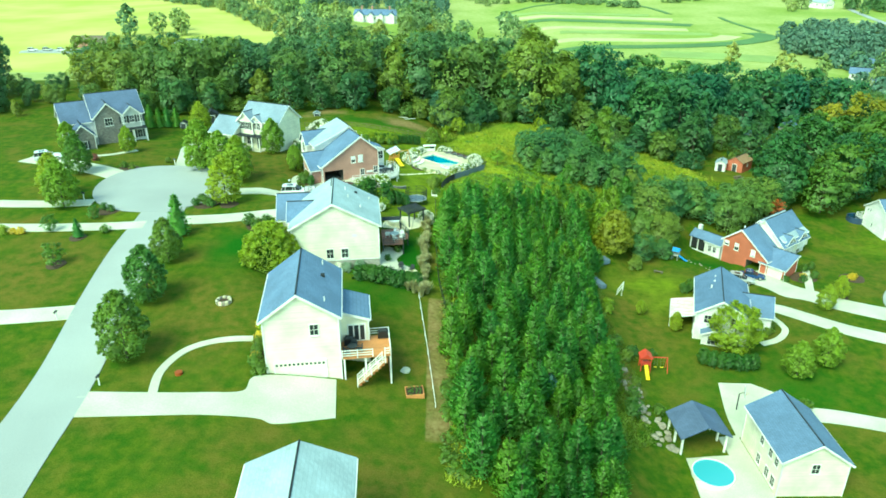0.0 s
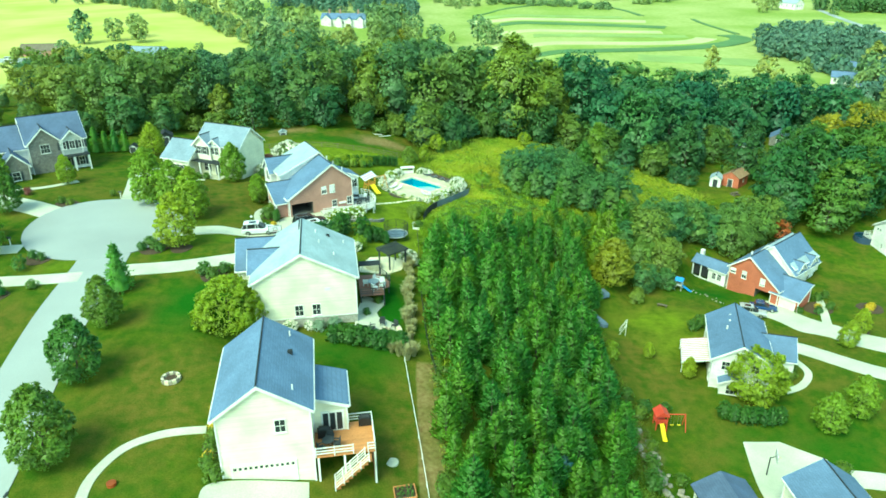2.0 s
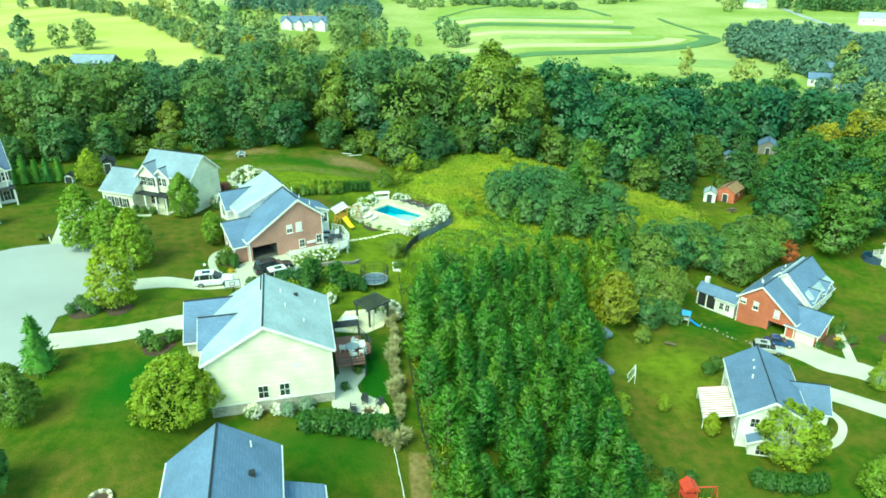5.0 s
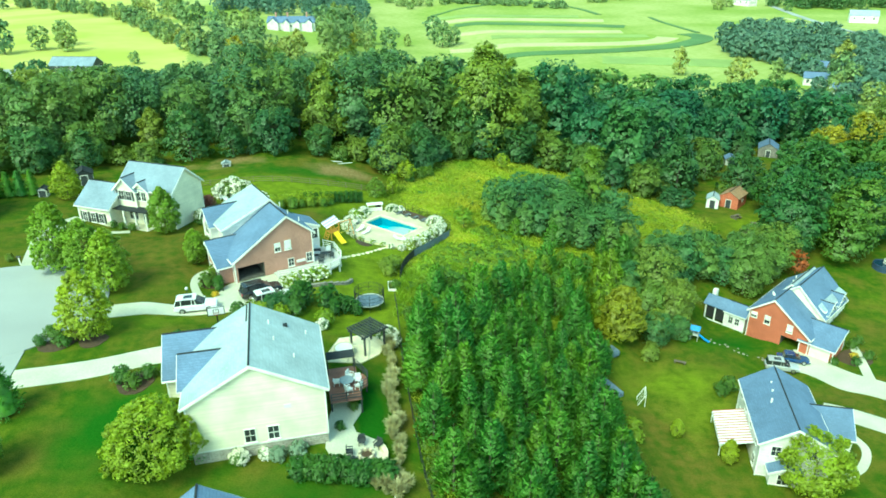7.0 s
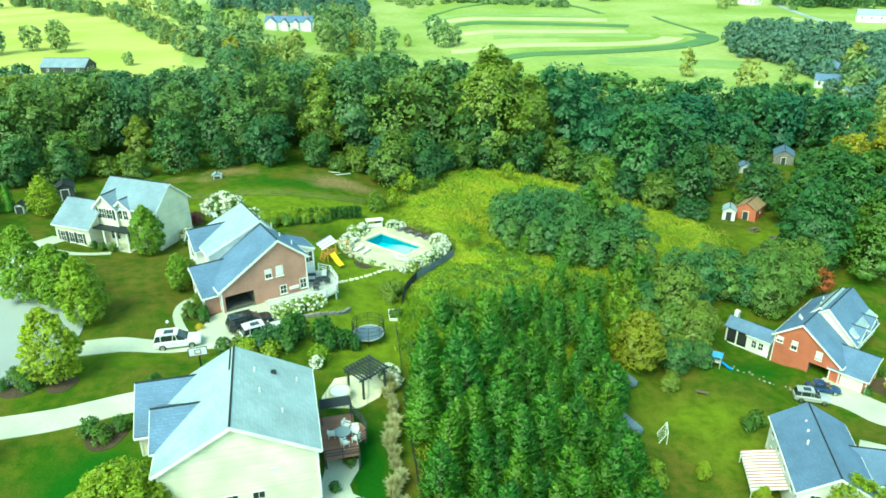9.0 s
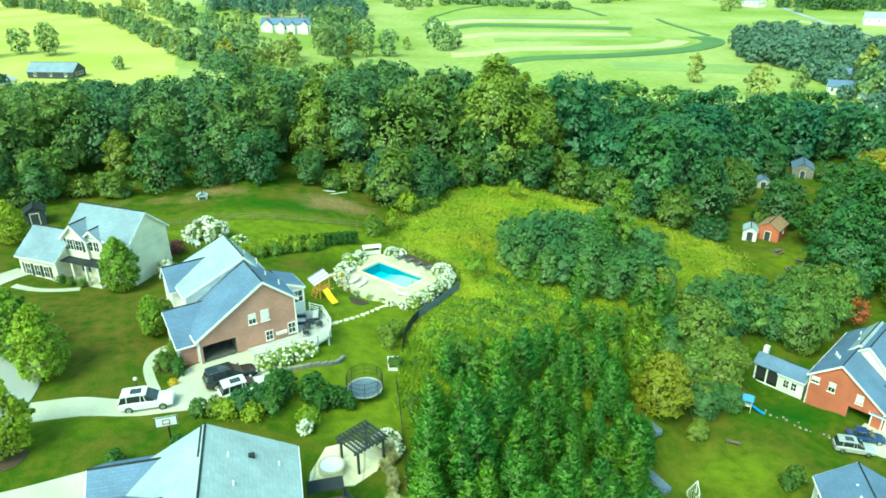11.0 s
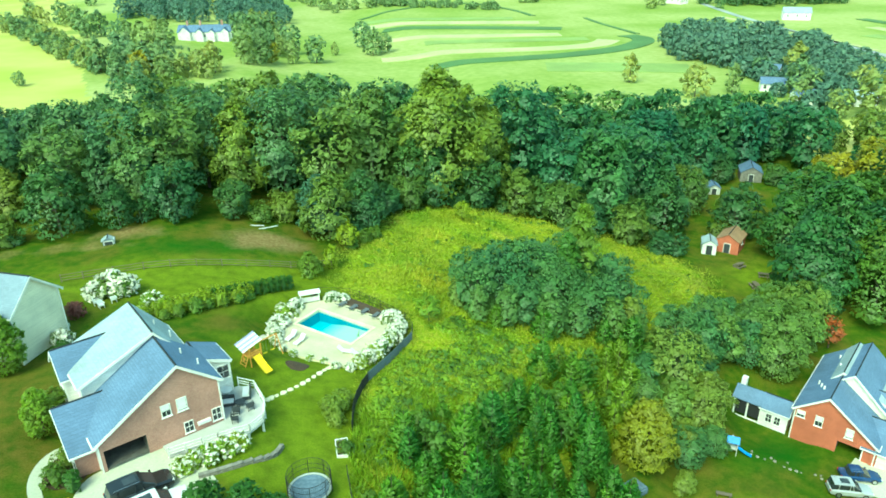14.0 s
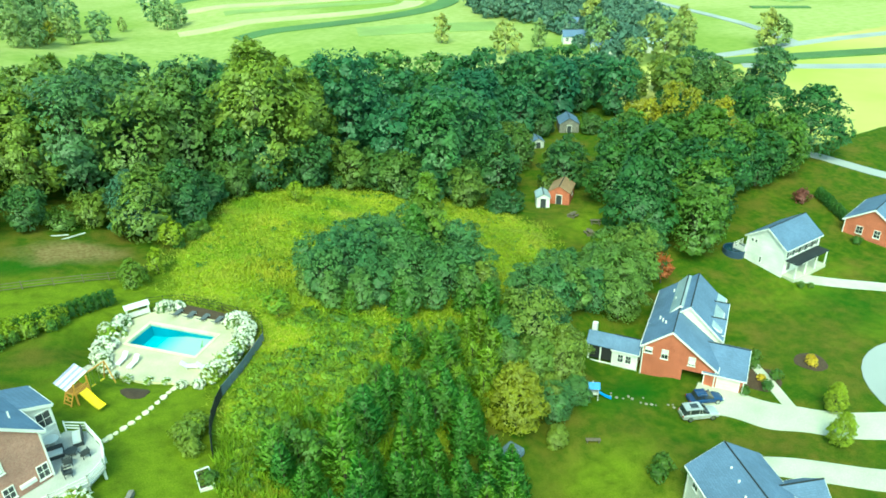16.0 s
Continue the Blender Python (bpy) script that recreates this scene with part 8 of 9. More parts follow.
def playset(x, y, rot, frame_mat, roof_mat, slide_mat, label, s=1.0, beam_len=2.6, panel=False):
    ob = thing("playset", pose(x, y, terrain(x, y), 0, 0, rot) @ Matrix.Diagonal((s, s, s, 1)), label, "playset", "playsets")
    for px in (-0.7, 0.7):
        for py in (-0.7, 0.7):
            bm = bmesh.new()
            cub(bm, px - 0.06, py - 0.06, -0.2, px + 0.06, py + 0.06, 2.5)
            part("post", bm, frame_mat, ob)
    box_part("platform", ob, frame_mat, (-0.75, -0.75, 1.2, 0.75, 0.75, 1.28))
    for py in (-0.74, 0.74):
        for zz in (1.55, 1.85):
            box_part("guard_board", ob, frame_mat, (-0.7, py - 0.03, zz - 0.07, 0.7, py + 0.03, zz + 0.07))
    if panel:
        for k in range(6):
            bm = bmesh.new()
            cub(bm, -1.25, -0.75 + 0.25 * k, -0.02, 1.25, -0.5 + 0.25 * k, 0.02, pose(-0.25, 0.1, 2.75, 24, -14, 0))
            part("canopy_stripe", bm, M["stripe_violet"] if k % 2 else M["white"], ob, "violet-grey stripe" if k % 2 else "white stripe")
        box_part("awning", ob, M["straw_cloth"], (0.8, 0.2, 2.0, 2.4, 1.2, 2.05), label="pale cloth awning")
        for e in (-0.5, 0.5):
            bm = bmesh.new()
            beam(bm, (-1.5, e, -0.1), (-0.7, e, 1.6), 0.06, 6)
            part("ladder_rail", bm, frame_mat, ob)
        for k in range(5):
            bm = bmesh.new()
            beam(bm, (-1.42 + 0.14 * k, -0.5, 0.1 + 0.3 * k), (-1.42 + 0.14 * k, 0.5, 0.1 + 0.3 * k), 0.045, 6)
            part("rung", bm, frame_mat, ob)
    else:
        bm = bmesh.new()
        v = [bm.verts.new(p) for p in ((-0.95, -0.95, 2.45), (0.95, -0.95, 2.45), (0.95, 0.95, 2.45), (-0.95, 0.95, 2.45), (0, -0.95, 3.2), (0, 0.95, 3.2))]
        for f in ((0, 4, 5, 3), (1, 2, 5, 4), (0, 1, 4), (2, 3, 5), (0, 3, 2, 1)):
            bm.faces.new([v[i] for i in f])
        part("canopy", bm, roof_mat, ob)
    hw = 0.42 if panel else 0.28
    bm = bmesh.new()
    loft(bm, [[(px - hw, py, pz), (px + hw, py, pz), (px + hw, py, pz + 0.16), (px + hw - 0.06, py, pz + 0.05), (px - hw + 0.06, py, pz + 0.05), (px - hw, py, pz + 0.16)] for px, py, pz in ((0, -0.75, 1.24), (0, -1.3, 0.9), (0, -2.1, 0.4), (0, -2.7, 0.16), (0, -3.0, 0.12))])
    part("slide", bm, slide_mat, ob)
    bm = bmesh.new()
    beam(bm, (0.7, 0, 2.25), (0.7 + beam_len, 0, 2.25), 0.07, 6)
    part("swing_beam", bm, frame_mat, ob)
    for q in (-0.8, 0.8):
        bm = bmesh.new()
        beam(bm, (0.7 + beam_len, q, -0.1), (0.7 + beam_len - 0.05, 0, 2.3), 0.06, 6)
        part("leg", bm, frame_mat, ob)
    for q in (0.35, 0.72):
        bm = bmesh.new()
        cub(bm, 0.7 + beam_len * q - 0.22, -0.09, 0.5, 0.7 + beam_len * q + 0.22, 0.09, 0.54)
        sw = part("swing", bm, slide_mat, ob)
        for e in (-0.2, 0.2):
            bm = bmesh.new()
            beam(bm, (0.7 + beam_len * q + e, 0, 0.54), (0.7 + beam_len * q + e, 0, 2.22), 0.012, 4)
            part("chain", bm, M["steel"], sw)


playset(-9.2, 135.2, 35, M["cedar"], M["straw_cloth"], M["yellow"], "orange cedar playset with striped canopy and yellow slide", panel=True)
playset(31.0, 88.8, -4, M["red"], M["red"], M["yellow"], "red playset with yellow slide and swing beam", 1.0)
playset(48.0, 128.2, 55, M["deck_grey"], M["blue"], M["blue"], "small playset with bright blue canopy and slide", 0.8, 0.9)


def soccer_goal(x, y, rot):
    ob = thing("soccer_goal", pose(x, y, terrain(x, y), 0, 0, rot), "white portable soccer goal with net on the lawn", "soccer goal")
    for a, b, n in (((-1.1, 0, 0), (-1.1, 0, 1.9), "post"), ((1.1, 0, 0), (1.1, 0, 1.9), "post"), ((-1.1, 0, 1.9), (1.1, 0, 1.9), "crossbar"), ((-1.1, 0, 1.9), (-1.1, 1.0, 0), "brace"), ((1.1, 0, 1.9), (1.1, 1.0, 0), "brace"), ((-1.1, 1.0, 0.03), (1.1, 1.0, 0.03), "base_bar")):
        bm = bmesh.new()
        beam(bm, a, b, 0.05, 6)
        part(n, bm, M["trim"], ob)
    bm = bmesh.new()
    for k in range(13):
        q = -1.1 + 2.2 * k / 12
        beam(bm, (q, 0, 1.9), (q, 1.0, 0.03), 0.004, 3)
        f = k / 12
        beam(bm, (-1.1, f, 1.9 * (1 - f)), (1.1, f, 1.9 * (1 - f)), 0.004, 3)
    tagged(part("net", bm, M["white"], ob), kind="stuff")


soccer_goal(33.4, 112.8, 70)


def pergola(x, y, z, rot):
    ob = thing("pergola", pose(x, y, z, 0, 0, rot), "dark-stained wooden pergola over a patio", "pergola")
    for px in (-1.4, 1.4):
        for py in (-1.2, 1.2):
            bm = bmesh.new()
            cub(bm, px - 0.09, py - 0.09, -0.3, px + 0.09, py + 0.09, 2.5)
            part("post", bm, M["shutter"], ob)
    for py in (-1.2, 1.2):
        box_part("beam", ob, M["shutter"], (-1.8, py - 0.06, 2.35, 1.8, py + 0.06, 2.55))
    for k in range(9):
        q = -1.65 + 3.3 * k / 8
        box_part("rafter", ob, M["shutter"], (q - 0.05, -1.6, 2.55, q + 0.05, 1.6, 2.72))
    for k in range(11):
        q = -1.5 + 3.0 * k / 10
        box_part("batten", ob, M["shutter"], (-1.75, q - 0.035, 2.72, 1.75, q + 0.035, 2.78))


pergola(-4.6, 104.6, terrain(-4.6, 104.6), 38)
pad("patio", [(-8.9, 88.0), (-8.1, 86.3), (-5.7, 85.7), (-3.7, 86.1), (-3.5, 88.1), (-4.2, 89.4), (-6.1, 90.3), (-6.4, 91.3), (-5.6, 93.1), (-5.5, 94.3), (-8.2, 94.7), (-8.8, 91.1)], M["concrete"], "pale curved patio beside the cream house", "patio", lift=0.1)
pad("patio", [(-9.2, 101.0), (-9.1, 102.6), (-7.9, 106.0), (-5.3, 107.2), (-3.7, 107.0), (-2.6, 105.6), (-3.4, 103.3), (-5.4, 101.4)], M["paver"], "pale round paved patio under a pergola", "patio", lift=0.1)


def raised_deck():
    z = -1.9
    ob = thing("raised_deck", pose(-7.0, 96.0, z, 0, 0, 6.7), "rust-brown raised deck with dark railing behind the house", "deck")
    boards(ob, "deck_board", -1.8, 1.3, -3.0, 3.0, 0.0, M["deck_rust"])
    bm = bmesh.new()
    prism(bm, [(1.3, -1.4), (2.1, -0.9), (2.3, 0.3), (1.9, 1.3), (1.3, 1.6)], -0.05, 0.0)
    part("bay", bm, M["deck_rust"], ob)
    for p in ((-1.7, -2.9), (1.2, -2.9), (2.1, 0.2), (1.2, 2.9), (-1.7, 2.9)):
        box_part("post", ob, M["shutter"], (p[0] - 0.08, p[1] - 0.08, -2.4, p[0] + 0.08, p[1] + 0.08, -0.05))
    railing(ob, [(-1.7, -2.95), (1.25, -2.95), (1.25, -1.5), (2.1, -0.95), (2.25, 0.3), (1.9, 1.3), (1.25, 2.9)], 0.0, 0.95, M["shutter"], 1.3)
    box_part("canopy", ob, M["roof_dark"], (-1.7, 1.6, 2.0, 1.2, 3.0, 2.08), label="dark canopy")
    for p in ((-1.6, 1.7), (1.1, 1.7), (-1.6, 2.9), (1.1, 2.9)):
        box_part("canopy_post", ob, M["shutter"], (p[0] - 0.04, p[1] - 0.04, 0, p[0] + 0.04, p[1] + 0.04, 2.0))


raised_deck()
table(-6.9, 95.6, -1.9, 0.75, M["patch_green"], "grey round table on the raised deck")
for k, (dx, dy) in enumerate(((1.1, 0.4), (0.3, 1.2), (0.2, -1.2), (-1.0, 0.2), (1.2, -0.7))):
    chair(-6.9 + dx, 95.6 + dy, -1.9, 60 * k, M["white"], "white garden chair on the raised deck", "deck chairs")


def fire_pit(x, y, r=0.75):
    z = terrain(x, y) + 0.1
    ob = thing("fire_pit", pose(x, y, z), "round stone fire pit with pale rim", "fire pit")
    n = 14
    for k in range(n):
        a = 2 * math.pi * k / n
        bm = bmesh.new()
        cub(bm, r * 0.72, -r * 0.2, -0.1, r, r * 0.2, 0.34, pose(0, 0, 0, 0, 0, math.degrees(a)))
        part("stone", bm, M["rock"] if k % 2 else M["paver"], ob)
    bm = bmesh.new()
    disc(bm, r * 0.7, -0.1, 0.12, 16)
    part("ash_bed", bm, M["mulch"], ob)


fire_pit(-5.2, 87.3)
for k, (dx, dy, r) in enumerate(((-1.5, 0.0, 90), (-0.4, 1.4, 0), (1.1, 1.1, -40), (-1.2, -0.9, 130))):
    chair(-5.2 + dx, 87.3 + dy, terrain(-5.2 + dx, 87.3 + dy) + 0.1, r, M["shutter"], "dark wooden chair round the fire pit", "fire pit chairs")


def seat_wall():
    bm = bmesh.new()
    pts = [(2.2 * math.cos(a) - 5.4, 2.2 * math.sin(a) + 87.3) for a in (math.radians(q) for q in range(-35, 50, 12))]
    inner = [(1.75 * math.cos(a) - 5.4, 1.75 * math.sin(a) + 87.3) for a in (math.radians(q) for q in range(-35, 50, 12))]
    z = terrain(-3.6, 87.5)
    prism(bm, pts + inner[::-1], z - 0.3, z + 0.55)
    tagged(part("seat_wall", bm, M["paver"]), "low curved stone seat wall by the fire pit", "wall")


seat_wall()
fire_pit(-26.8, 75.6, 0.95)


def hot_tub(x, y):
    z = terrain(x, y)
    ob = thing("hot_tub", pose(x, y, z), "round pale hot tub on the paved patio", "hot tub")
    bm = bmesh.new()
    disc(bm, 1.15, -0.2, 0.8, 24)
    part("shell", bm, M["paver"], ob)
    bm = bmesh.new()
    disc(bm, 0.95, 0.8, 0.83, 24)
    part("cover", bm, M["white"], ob)


hot_tub(-7.3, 103.0)


def basketball_hoop(x, y, rot):
    ob = thing("basketball_hoop", pose(x, y, terrain(x, y), 0, 0, rot), "basketball hoop on a dark pole beside the drive", "basketball hoop")
    bm = bmesh.new()
    beam(bm, (0, 0, -0.3), (0, 0, 2.9), 0.08, 8)
    beam(bm, (0, 0, 2.8), (0, -0.6, 3.2), 0.06, 6)
    part("pole", bm, M["black"], ob)
    box_part("backboard", ob, M["white"], (-0.9, -0.68, 2.75, 0.9, -0.63, 3.75))
    for b in ((-0.9, -0.7, 2.75, 0.9, -0.685, 2.83), (-0.9, -0.7, 3.67, 0.9, -0.685, 3.75), (-0.9, -0.7, 2.83, -0.82, -0.685, 3.67), (0.82, -0.7, 2.83, 0.9, -0.685, 3.67), (-0.3, -0.7, 3.0, 0.3, -0.685, 3.06), (-0.3, -0.7, 3.4, 0.3, -0.685, 3.46), (-0.3, -0.7, 3.06, -0.24, -0.685, 3.4), (0.24, -0.7, 3.06, 0.3, -0.685, 3.4)):
        box_part("marking", ob, M["shutter"], b)
    bm = bmesh.new()
    for k in range(16):
        a, b = 2 * math.pi * k / 16, 2 * math.pi * (k + 1) / 16
        beam(bm, (0.23 * math.cos(a), -0.95 + 0.23 * math.sin(a), 3.05), (0.23 * math.cos(b), -0.95 + 0.23 * math.sin(b), 3.05), 0.012, 4)
    part("rim", bm, M["red"], ob)


basketball_hoop(-20.8, 105.2, 10)
basketball_hoop(42.2, 80.8, 70)


def lamp_post(x, y):
    ob = thing("lamp_post", pose(x, y, terrain(x, y)), "slim dark garden lamp post with pale globe", "lamp post")
    bm = bmesh.new()
    beam(bm, (0, 0, -0.2), (0, 0, 1.9), 0.05, 8, 0.035)
    part("pole", bm, M["black"], ob)
    bm = bmesh.new()
    bmesh.ops.create_icosphere(bm, subdivisions=2, radius=0.2, matrix=Matrix.Translation((0, 0, 2.05)))
    part("globe", bm, M["lamp_glass"], ob, smooth=True)


lamp_post(-26.0, 113.9)


def mailbox(x, y, rot, label="small mailbox on a post at the kerb"):
    ob = thing("mailbox", pose(x, y, terrain(x, y), 0, 0, rot), label, "mailbox", "mailboxes")
    box_part("post", ob, M["trim"], (-0.06, -0.06, -0.2, 0.06, 0.06, 1.0))
    bm = bmesh.new()
    loft(bm, [[(px, 0.13 * math.cos(a), 1.12 + 0.13 * math.sin(a)) for a in (2 * math.pi * k / 10 for k in range(10))] for px in (-0.25, 0.25)])
    part("box", bm, M["shutter"], ob)


for x, y, r in ((-35.4, 60.0, 90), (-45.6, 72.0, 90), (-58.0, 106.6, 0), (-49.8, 125.6, 0), (-36.6, 108.6, 0)):
    mailbox(x, y, r)


def garden_bed(x, y, rot, w, d, label, board="deck"):
    ob = thing("raised_bed", pose(x, y, terrain(x, y), 0, 0, rot), label, "raised bed", "raised beds")
    for b in ((-w / 2, -d / 2, -0.4, w / 2, -d / 2 + 0.08, 0.4), (-w / 2, d / 2 - 0.08, -0.4, w / 2, d / 2, 0.4), (-w / 2, -d / 2 + 0.08, -0.4, -w / 2 + 0.08, d / 2 - 0.08, 0.4), (w / 2 - 0.08, -d / 2 + 0.08, -0.4, w / 2, d / 2 - 0.08, 0.4)):
        box_part("board", ob, M[board], b)
    box_part("soil", ob, M["mulch"], (-w / 2 + 0.08, -d / 2 + 0.08, -0.4, w / 2 - 0.08, d / 2 - 0.08, 0.28))
    for k, (u, v) in enumerate(((-0.22, -0.24), (0.22, -0.2), (-0.2, 0.22), (0.24, 0.25))):
        plant = mesh_part("vegetable", crown_mesh("vegetable", 77 + k, min(w, d) * 0.24, 0.35, 1, 60, 0.12, 0.45), M["leaf_shrub"], ob)
        plant.matrix_basis = pose(u * w, v * d, 0.0)


garden_bed(-2.9, 63.0, 8, 2.0, 1.7, "square wooden raised vegetable bed")
garden_bed(-1.0, 120.4, 0, 1.2, 2.4, "white-edged raised bed by the fence", "trim")


def flat_round(name, x, y, r, h, material, label, category):
    bm = bmesh.new()
    disc(bm, r, -0.1, h, 22)
    ob = part(name, bm, material)
    ob.matrix_basis = pose(x, y, terrain(x, y))
    tagged(ob, label, category)


flat_round("cellar_cover", -4.1, 66.8, 0.6, 0.08, M["concrete"], "round concrete cover in the lawn", "cover")
flat_round("flower_ring", -27.8, 61.8, 0.4, 0.3, M["leaf_red"], "small ring of red flowers in the lawn", "flower bed")


def barbecue(x, y, z, rot):
    ob = thing("barbecue", pose(x, y, z, 0, 0, rot), "black covered gas barbecue on the deck", "barbecue")
    box_part("cabinet", ob, M["black"], (-0.6, -0.3, 0.05, 0.6, 0.3, 0.85))
    bm = bmesh.new()
    loft(bm, [[(px, 0.3 * math.cos(a), 0.85 + 0.35 * math.sin(a)) for a in (math.pi * k / 8 for k in range(9))] for px in (-0.45, 0.45)])
    part("hood", bm, M["black"], ob)


D1 = pose(-15.42, 68.63, -4.31, 0, 0, 7.2)


def on_deck1(u, v):
    p = D1 @ Vector((u, v, 1.9))
    return p.x, p.y, p.z


barbecue(*on_deck1(4.9, -2.9), 7)
barbecue(*on_deck1(8.7, -1.8), 7)
table(*on_deck1(5.2, -4.3), 0.55, M["shutter"], "dark round table on the orange deck")
for u, v, r in ((4.6, -4.9, 120), (6.0, -4.5, -90), (5.4, -3.6, 0)):
    chair(*on_deck1(u, v), r, M["shutter"], "dark garden chair on the orange deck", "orange deck chairs")
D3 = pose(-18.99, 127.19, -1.5, 0, 0, 25.6)


def on_deck3(u, v):
    p = D3 @ Vector((u, v, 0.5))
    return p.x, p.y, p.z


def sofa(x, y, z, rot, label):
    ob = thing("garden_sofa", pose(x, y, z, 0, 0, rot), label, "sofa", "deck furniture")
    box_part("base", ob, M["shutter"], (-0.9, -0.4, 0.0, 0.9, 0.4, 0.34))
    box_part("cushion", ob, M["white"], (-0.82, -0.38, 0.34, 0.82, 0.3, 0.46))
    box_part("backrest", ob, M["shutter"], (-0.9, 0.3, 0.34, 0.9, 0.42, 0.82))


for x, y, r in ((-27.2, 149.4, 30), (-26.0, 150.6, 200), (-28.0, 150.4, 110)):
    chair(x, y, terrain(x, y), r, M["white"], "white garden chair on the lawn beside the hydrangeas", "lawn chairs")
sofa(*on_deck3(6.3, -4.2), 0, "dark wicker garden sofa with pale cushions")
sofa(*on_deck3(8.6, -4.0), -90, "dark wicker garden sofa with pale cushions")
for u, v, r in ((6.6, -6.2, 180), (7.9, -6.4, 200), (6.0, -7.3, 90)):
    chair(*on_deck3(u, v), r, M["shutter"], "dark wicker armchair on the grey deck", "deck furniture")
table(*on_deck3(7.4, -5.2), 0.5, M["shutter"], "low dark table on the grey deck", 0.45)
table(*on_deck3(7.0, -2.9), 0.6, M["white"], "pale round table on the grey deck")


def retaining_wall():
    pts = smooth_line([(-13.2, 116.8), (-10.4, 117.4), (-7.4, 118.8), (-6.4, 120.6)], 4)
    ob = thing("retaining_wall", pose(0, 0, 0), "dark low retaining wall under the hydrangeas", "wall")
    for a, b in zip(pts, pts[1:]):
        d = (b - a).normalized()
        s = Vector((-d.y, d.x)) * 0.2
        z = min(terrain(a.x, a.y), terrain(b.x, b.y))
        bm = bmesh.new()
        prism(bm, [tuple(a - s), tuple(b - s), tuple(b + s), tuple(a + s)], z - 0.4, z + 0.4)
        part("block", bm, M["stone_dark"], ob)


retaining_wall()

# ---- outbuildings ----


def shed(x, y, rot, w, d, h, wall, roof, label, name="shed"):
    ob = thing(name, pose(x, y, terrain(x, y), 0, 0, rot), label, "shed", "sheds")
    gable(ob, I4, w, d, -0.6, h, h, h + w * 0.3, 0.0, wall, roof, over=0.2, th=0.1, trim=False)
    entry_door(ob, face(0, -d / 2 - 0.005, 0.05, -90), 1.1, min(1.9, h - 0.2))
    window(ob, face(w / 2, 0, h * 0.6, 0), 0.6, 0.7, (2, 2), sill=False)
    return ob


shed(79.8, 177.4, -48, 4.2, 5.4, 2.6, M["brick_red"], M["roof_brown"], "red-brown barn-like garden shed with tan roof")
shed(74.9, 177.2, -30, 2.6, 3.2, 2.2, M["siding_white"], M["shingle_light"], "small white garden shed beside the red one")
shed(94.8, 207.2, -20, 2.8, 3.2, 1.7, M["siding_grey"], M["shingle"], "small grey garden shed at the wood")
shed(109.6, 214.0, -30, 5.0, 6.0, 2.4, M["stone_dark"], M["shingle"], "grey garden shed under tall trees")
shed(-53.6, 161.6, 20, 2.8, 3.0, 2.0, M["shutter"], M["roof_dark"], "dark shed at the edge of the wood")
shed(-57.6, 154.2, 0, 1.2, 1.2, 1.3, M["siding_white"], M["roof_dark"], "tiny white playhouse at the edge of the wood")
shed(-30.5, 170.6, 10, 1.5, 0.9, 0.7, M["patch_green"], M["shingle_light"], "low pale coop in the paddock", "coop")


def pavilion():
    ob = thing("pavilion", pose(34.1, 74.1, -22.4, 0, 0, 3), "open garden pavilion with dark grey roof", "pavilion")
    for px in (-2.9, 2.9):
        for py in (-2.3, 0, 2.3):
            post(ob, px, py, -0.6, 2.8, 0.12)
    for s in (-1, 1):
        bm = bmesh.new()
        vs = [bm.verts.new(p) for p in ((0, -2.9, 4.4), (0, 2.9, 4.4), (s * 3.4, 2.9, 2.7), (s * 3.4, -2.9, 2.7), (0, -2.9, 4.24), (0, 2.9, 4.24), (s * 3.4, 2.9, 2.54), (s * 3.4, -2.9, 2.54))]
        for f in ((0, 1, 2, 3), (7, 6, 5, 4), (0, 3, 7, 4), (1, 5, 6, 2), (2, 6, 7, 3), (0, 4, 5, 1)):
            bm.faces.new([vs[i] for i in f])
        bmesh.ops.recalc_face_normals(bm, faces=bm.faces)
        part("roof_slope", bm, M["shingle_slate"], ob)


pavilion()
pad("patio", [(41.4, 86.0), (46.2, 85.8), (51.0, 82.6), (49.5, 75.4), (48.8, 74.8), (40.0, 74.9), (40.2, 78.4)], M["concrete"], "pale concrete court beside the house", "patio", lift=0.1)
pad("patio", [(37.4, 74.8), (40.2, 75.2), (40.3, 63.5), (31.5, 63.5), (31.8, 70.8), (37.6, 71.2)], M["concrete"], "pale concrete terrace round the small pool", "patio", lift=0.12)
way("driveway", [(49.5, 80.0), (56, 78.6), (66, 75.6), (78, 72)], 2.8, M["concrete"], "pale concrete drive to the cream house", "driveway")


def round_pool(x, y, z, r, label, wall, side="trim"):
    ob = thing("round_pool", pose(x, y, z), label, "swimming pool")
    bm = bmesh.new()
    n = 26
    ring = [[(q * math.cos(2 * math.pi * k / n), q * math.sin(2 * math.pi * k / n), zz) for k in range(n)] for q, zz in ((r - 0.12, 0.0), (r - 0.12, wall), (r, wall), (r, -0.5))]
    vs = [[bm.verts.new(p) for p in g] for g in ring]
    for a in range(3):
        for k in range(n):
            bm.faces.new((vs[a][k], vs[a][(k + 1) % n], vs[a + 1][(k + 1) % n], vs[a + 1][k]))
    bmesh.ops.recalc_face_normals(bm, faces=bm.faces)
    part("rim", bm, M[side], ob)
    bm = bmesh.new()
    disc(bm, r - 0.12, wall - 0.3, wall - 0.15, n)
    part("water", bm, M["pond" if side == "pool_side" else "water_blue"], ob)


round_pool(34.2, 67.8, -22.4, 2.6, "small round blue swimming pool in a terrace", 0.2)
round_pool(94.2, 145.6, terrain(94.2, 145.6), 2.0, "dark above-ground round pool behind the white house", 1.1, "pool_side")


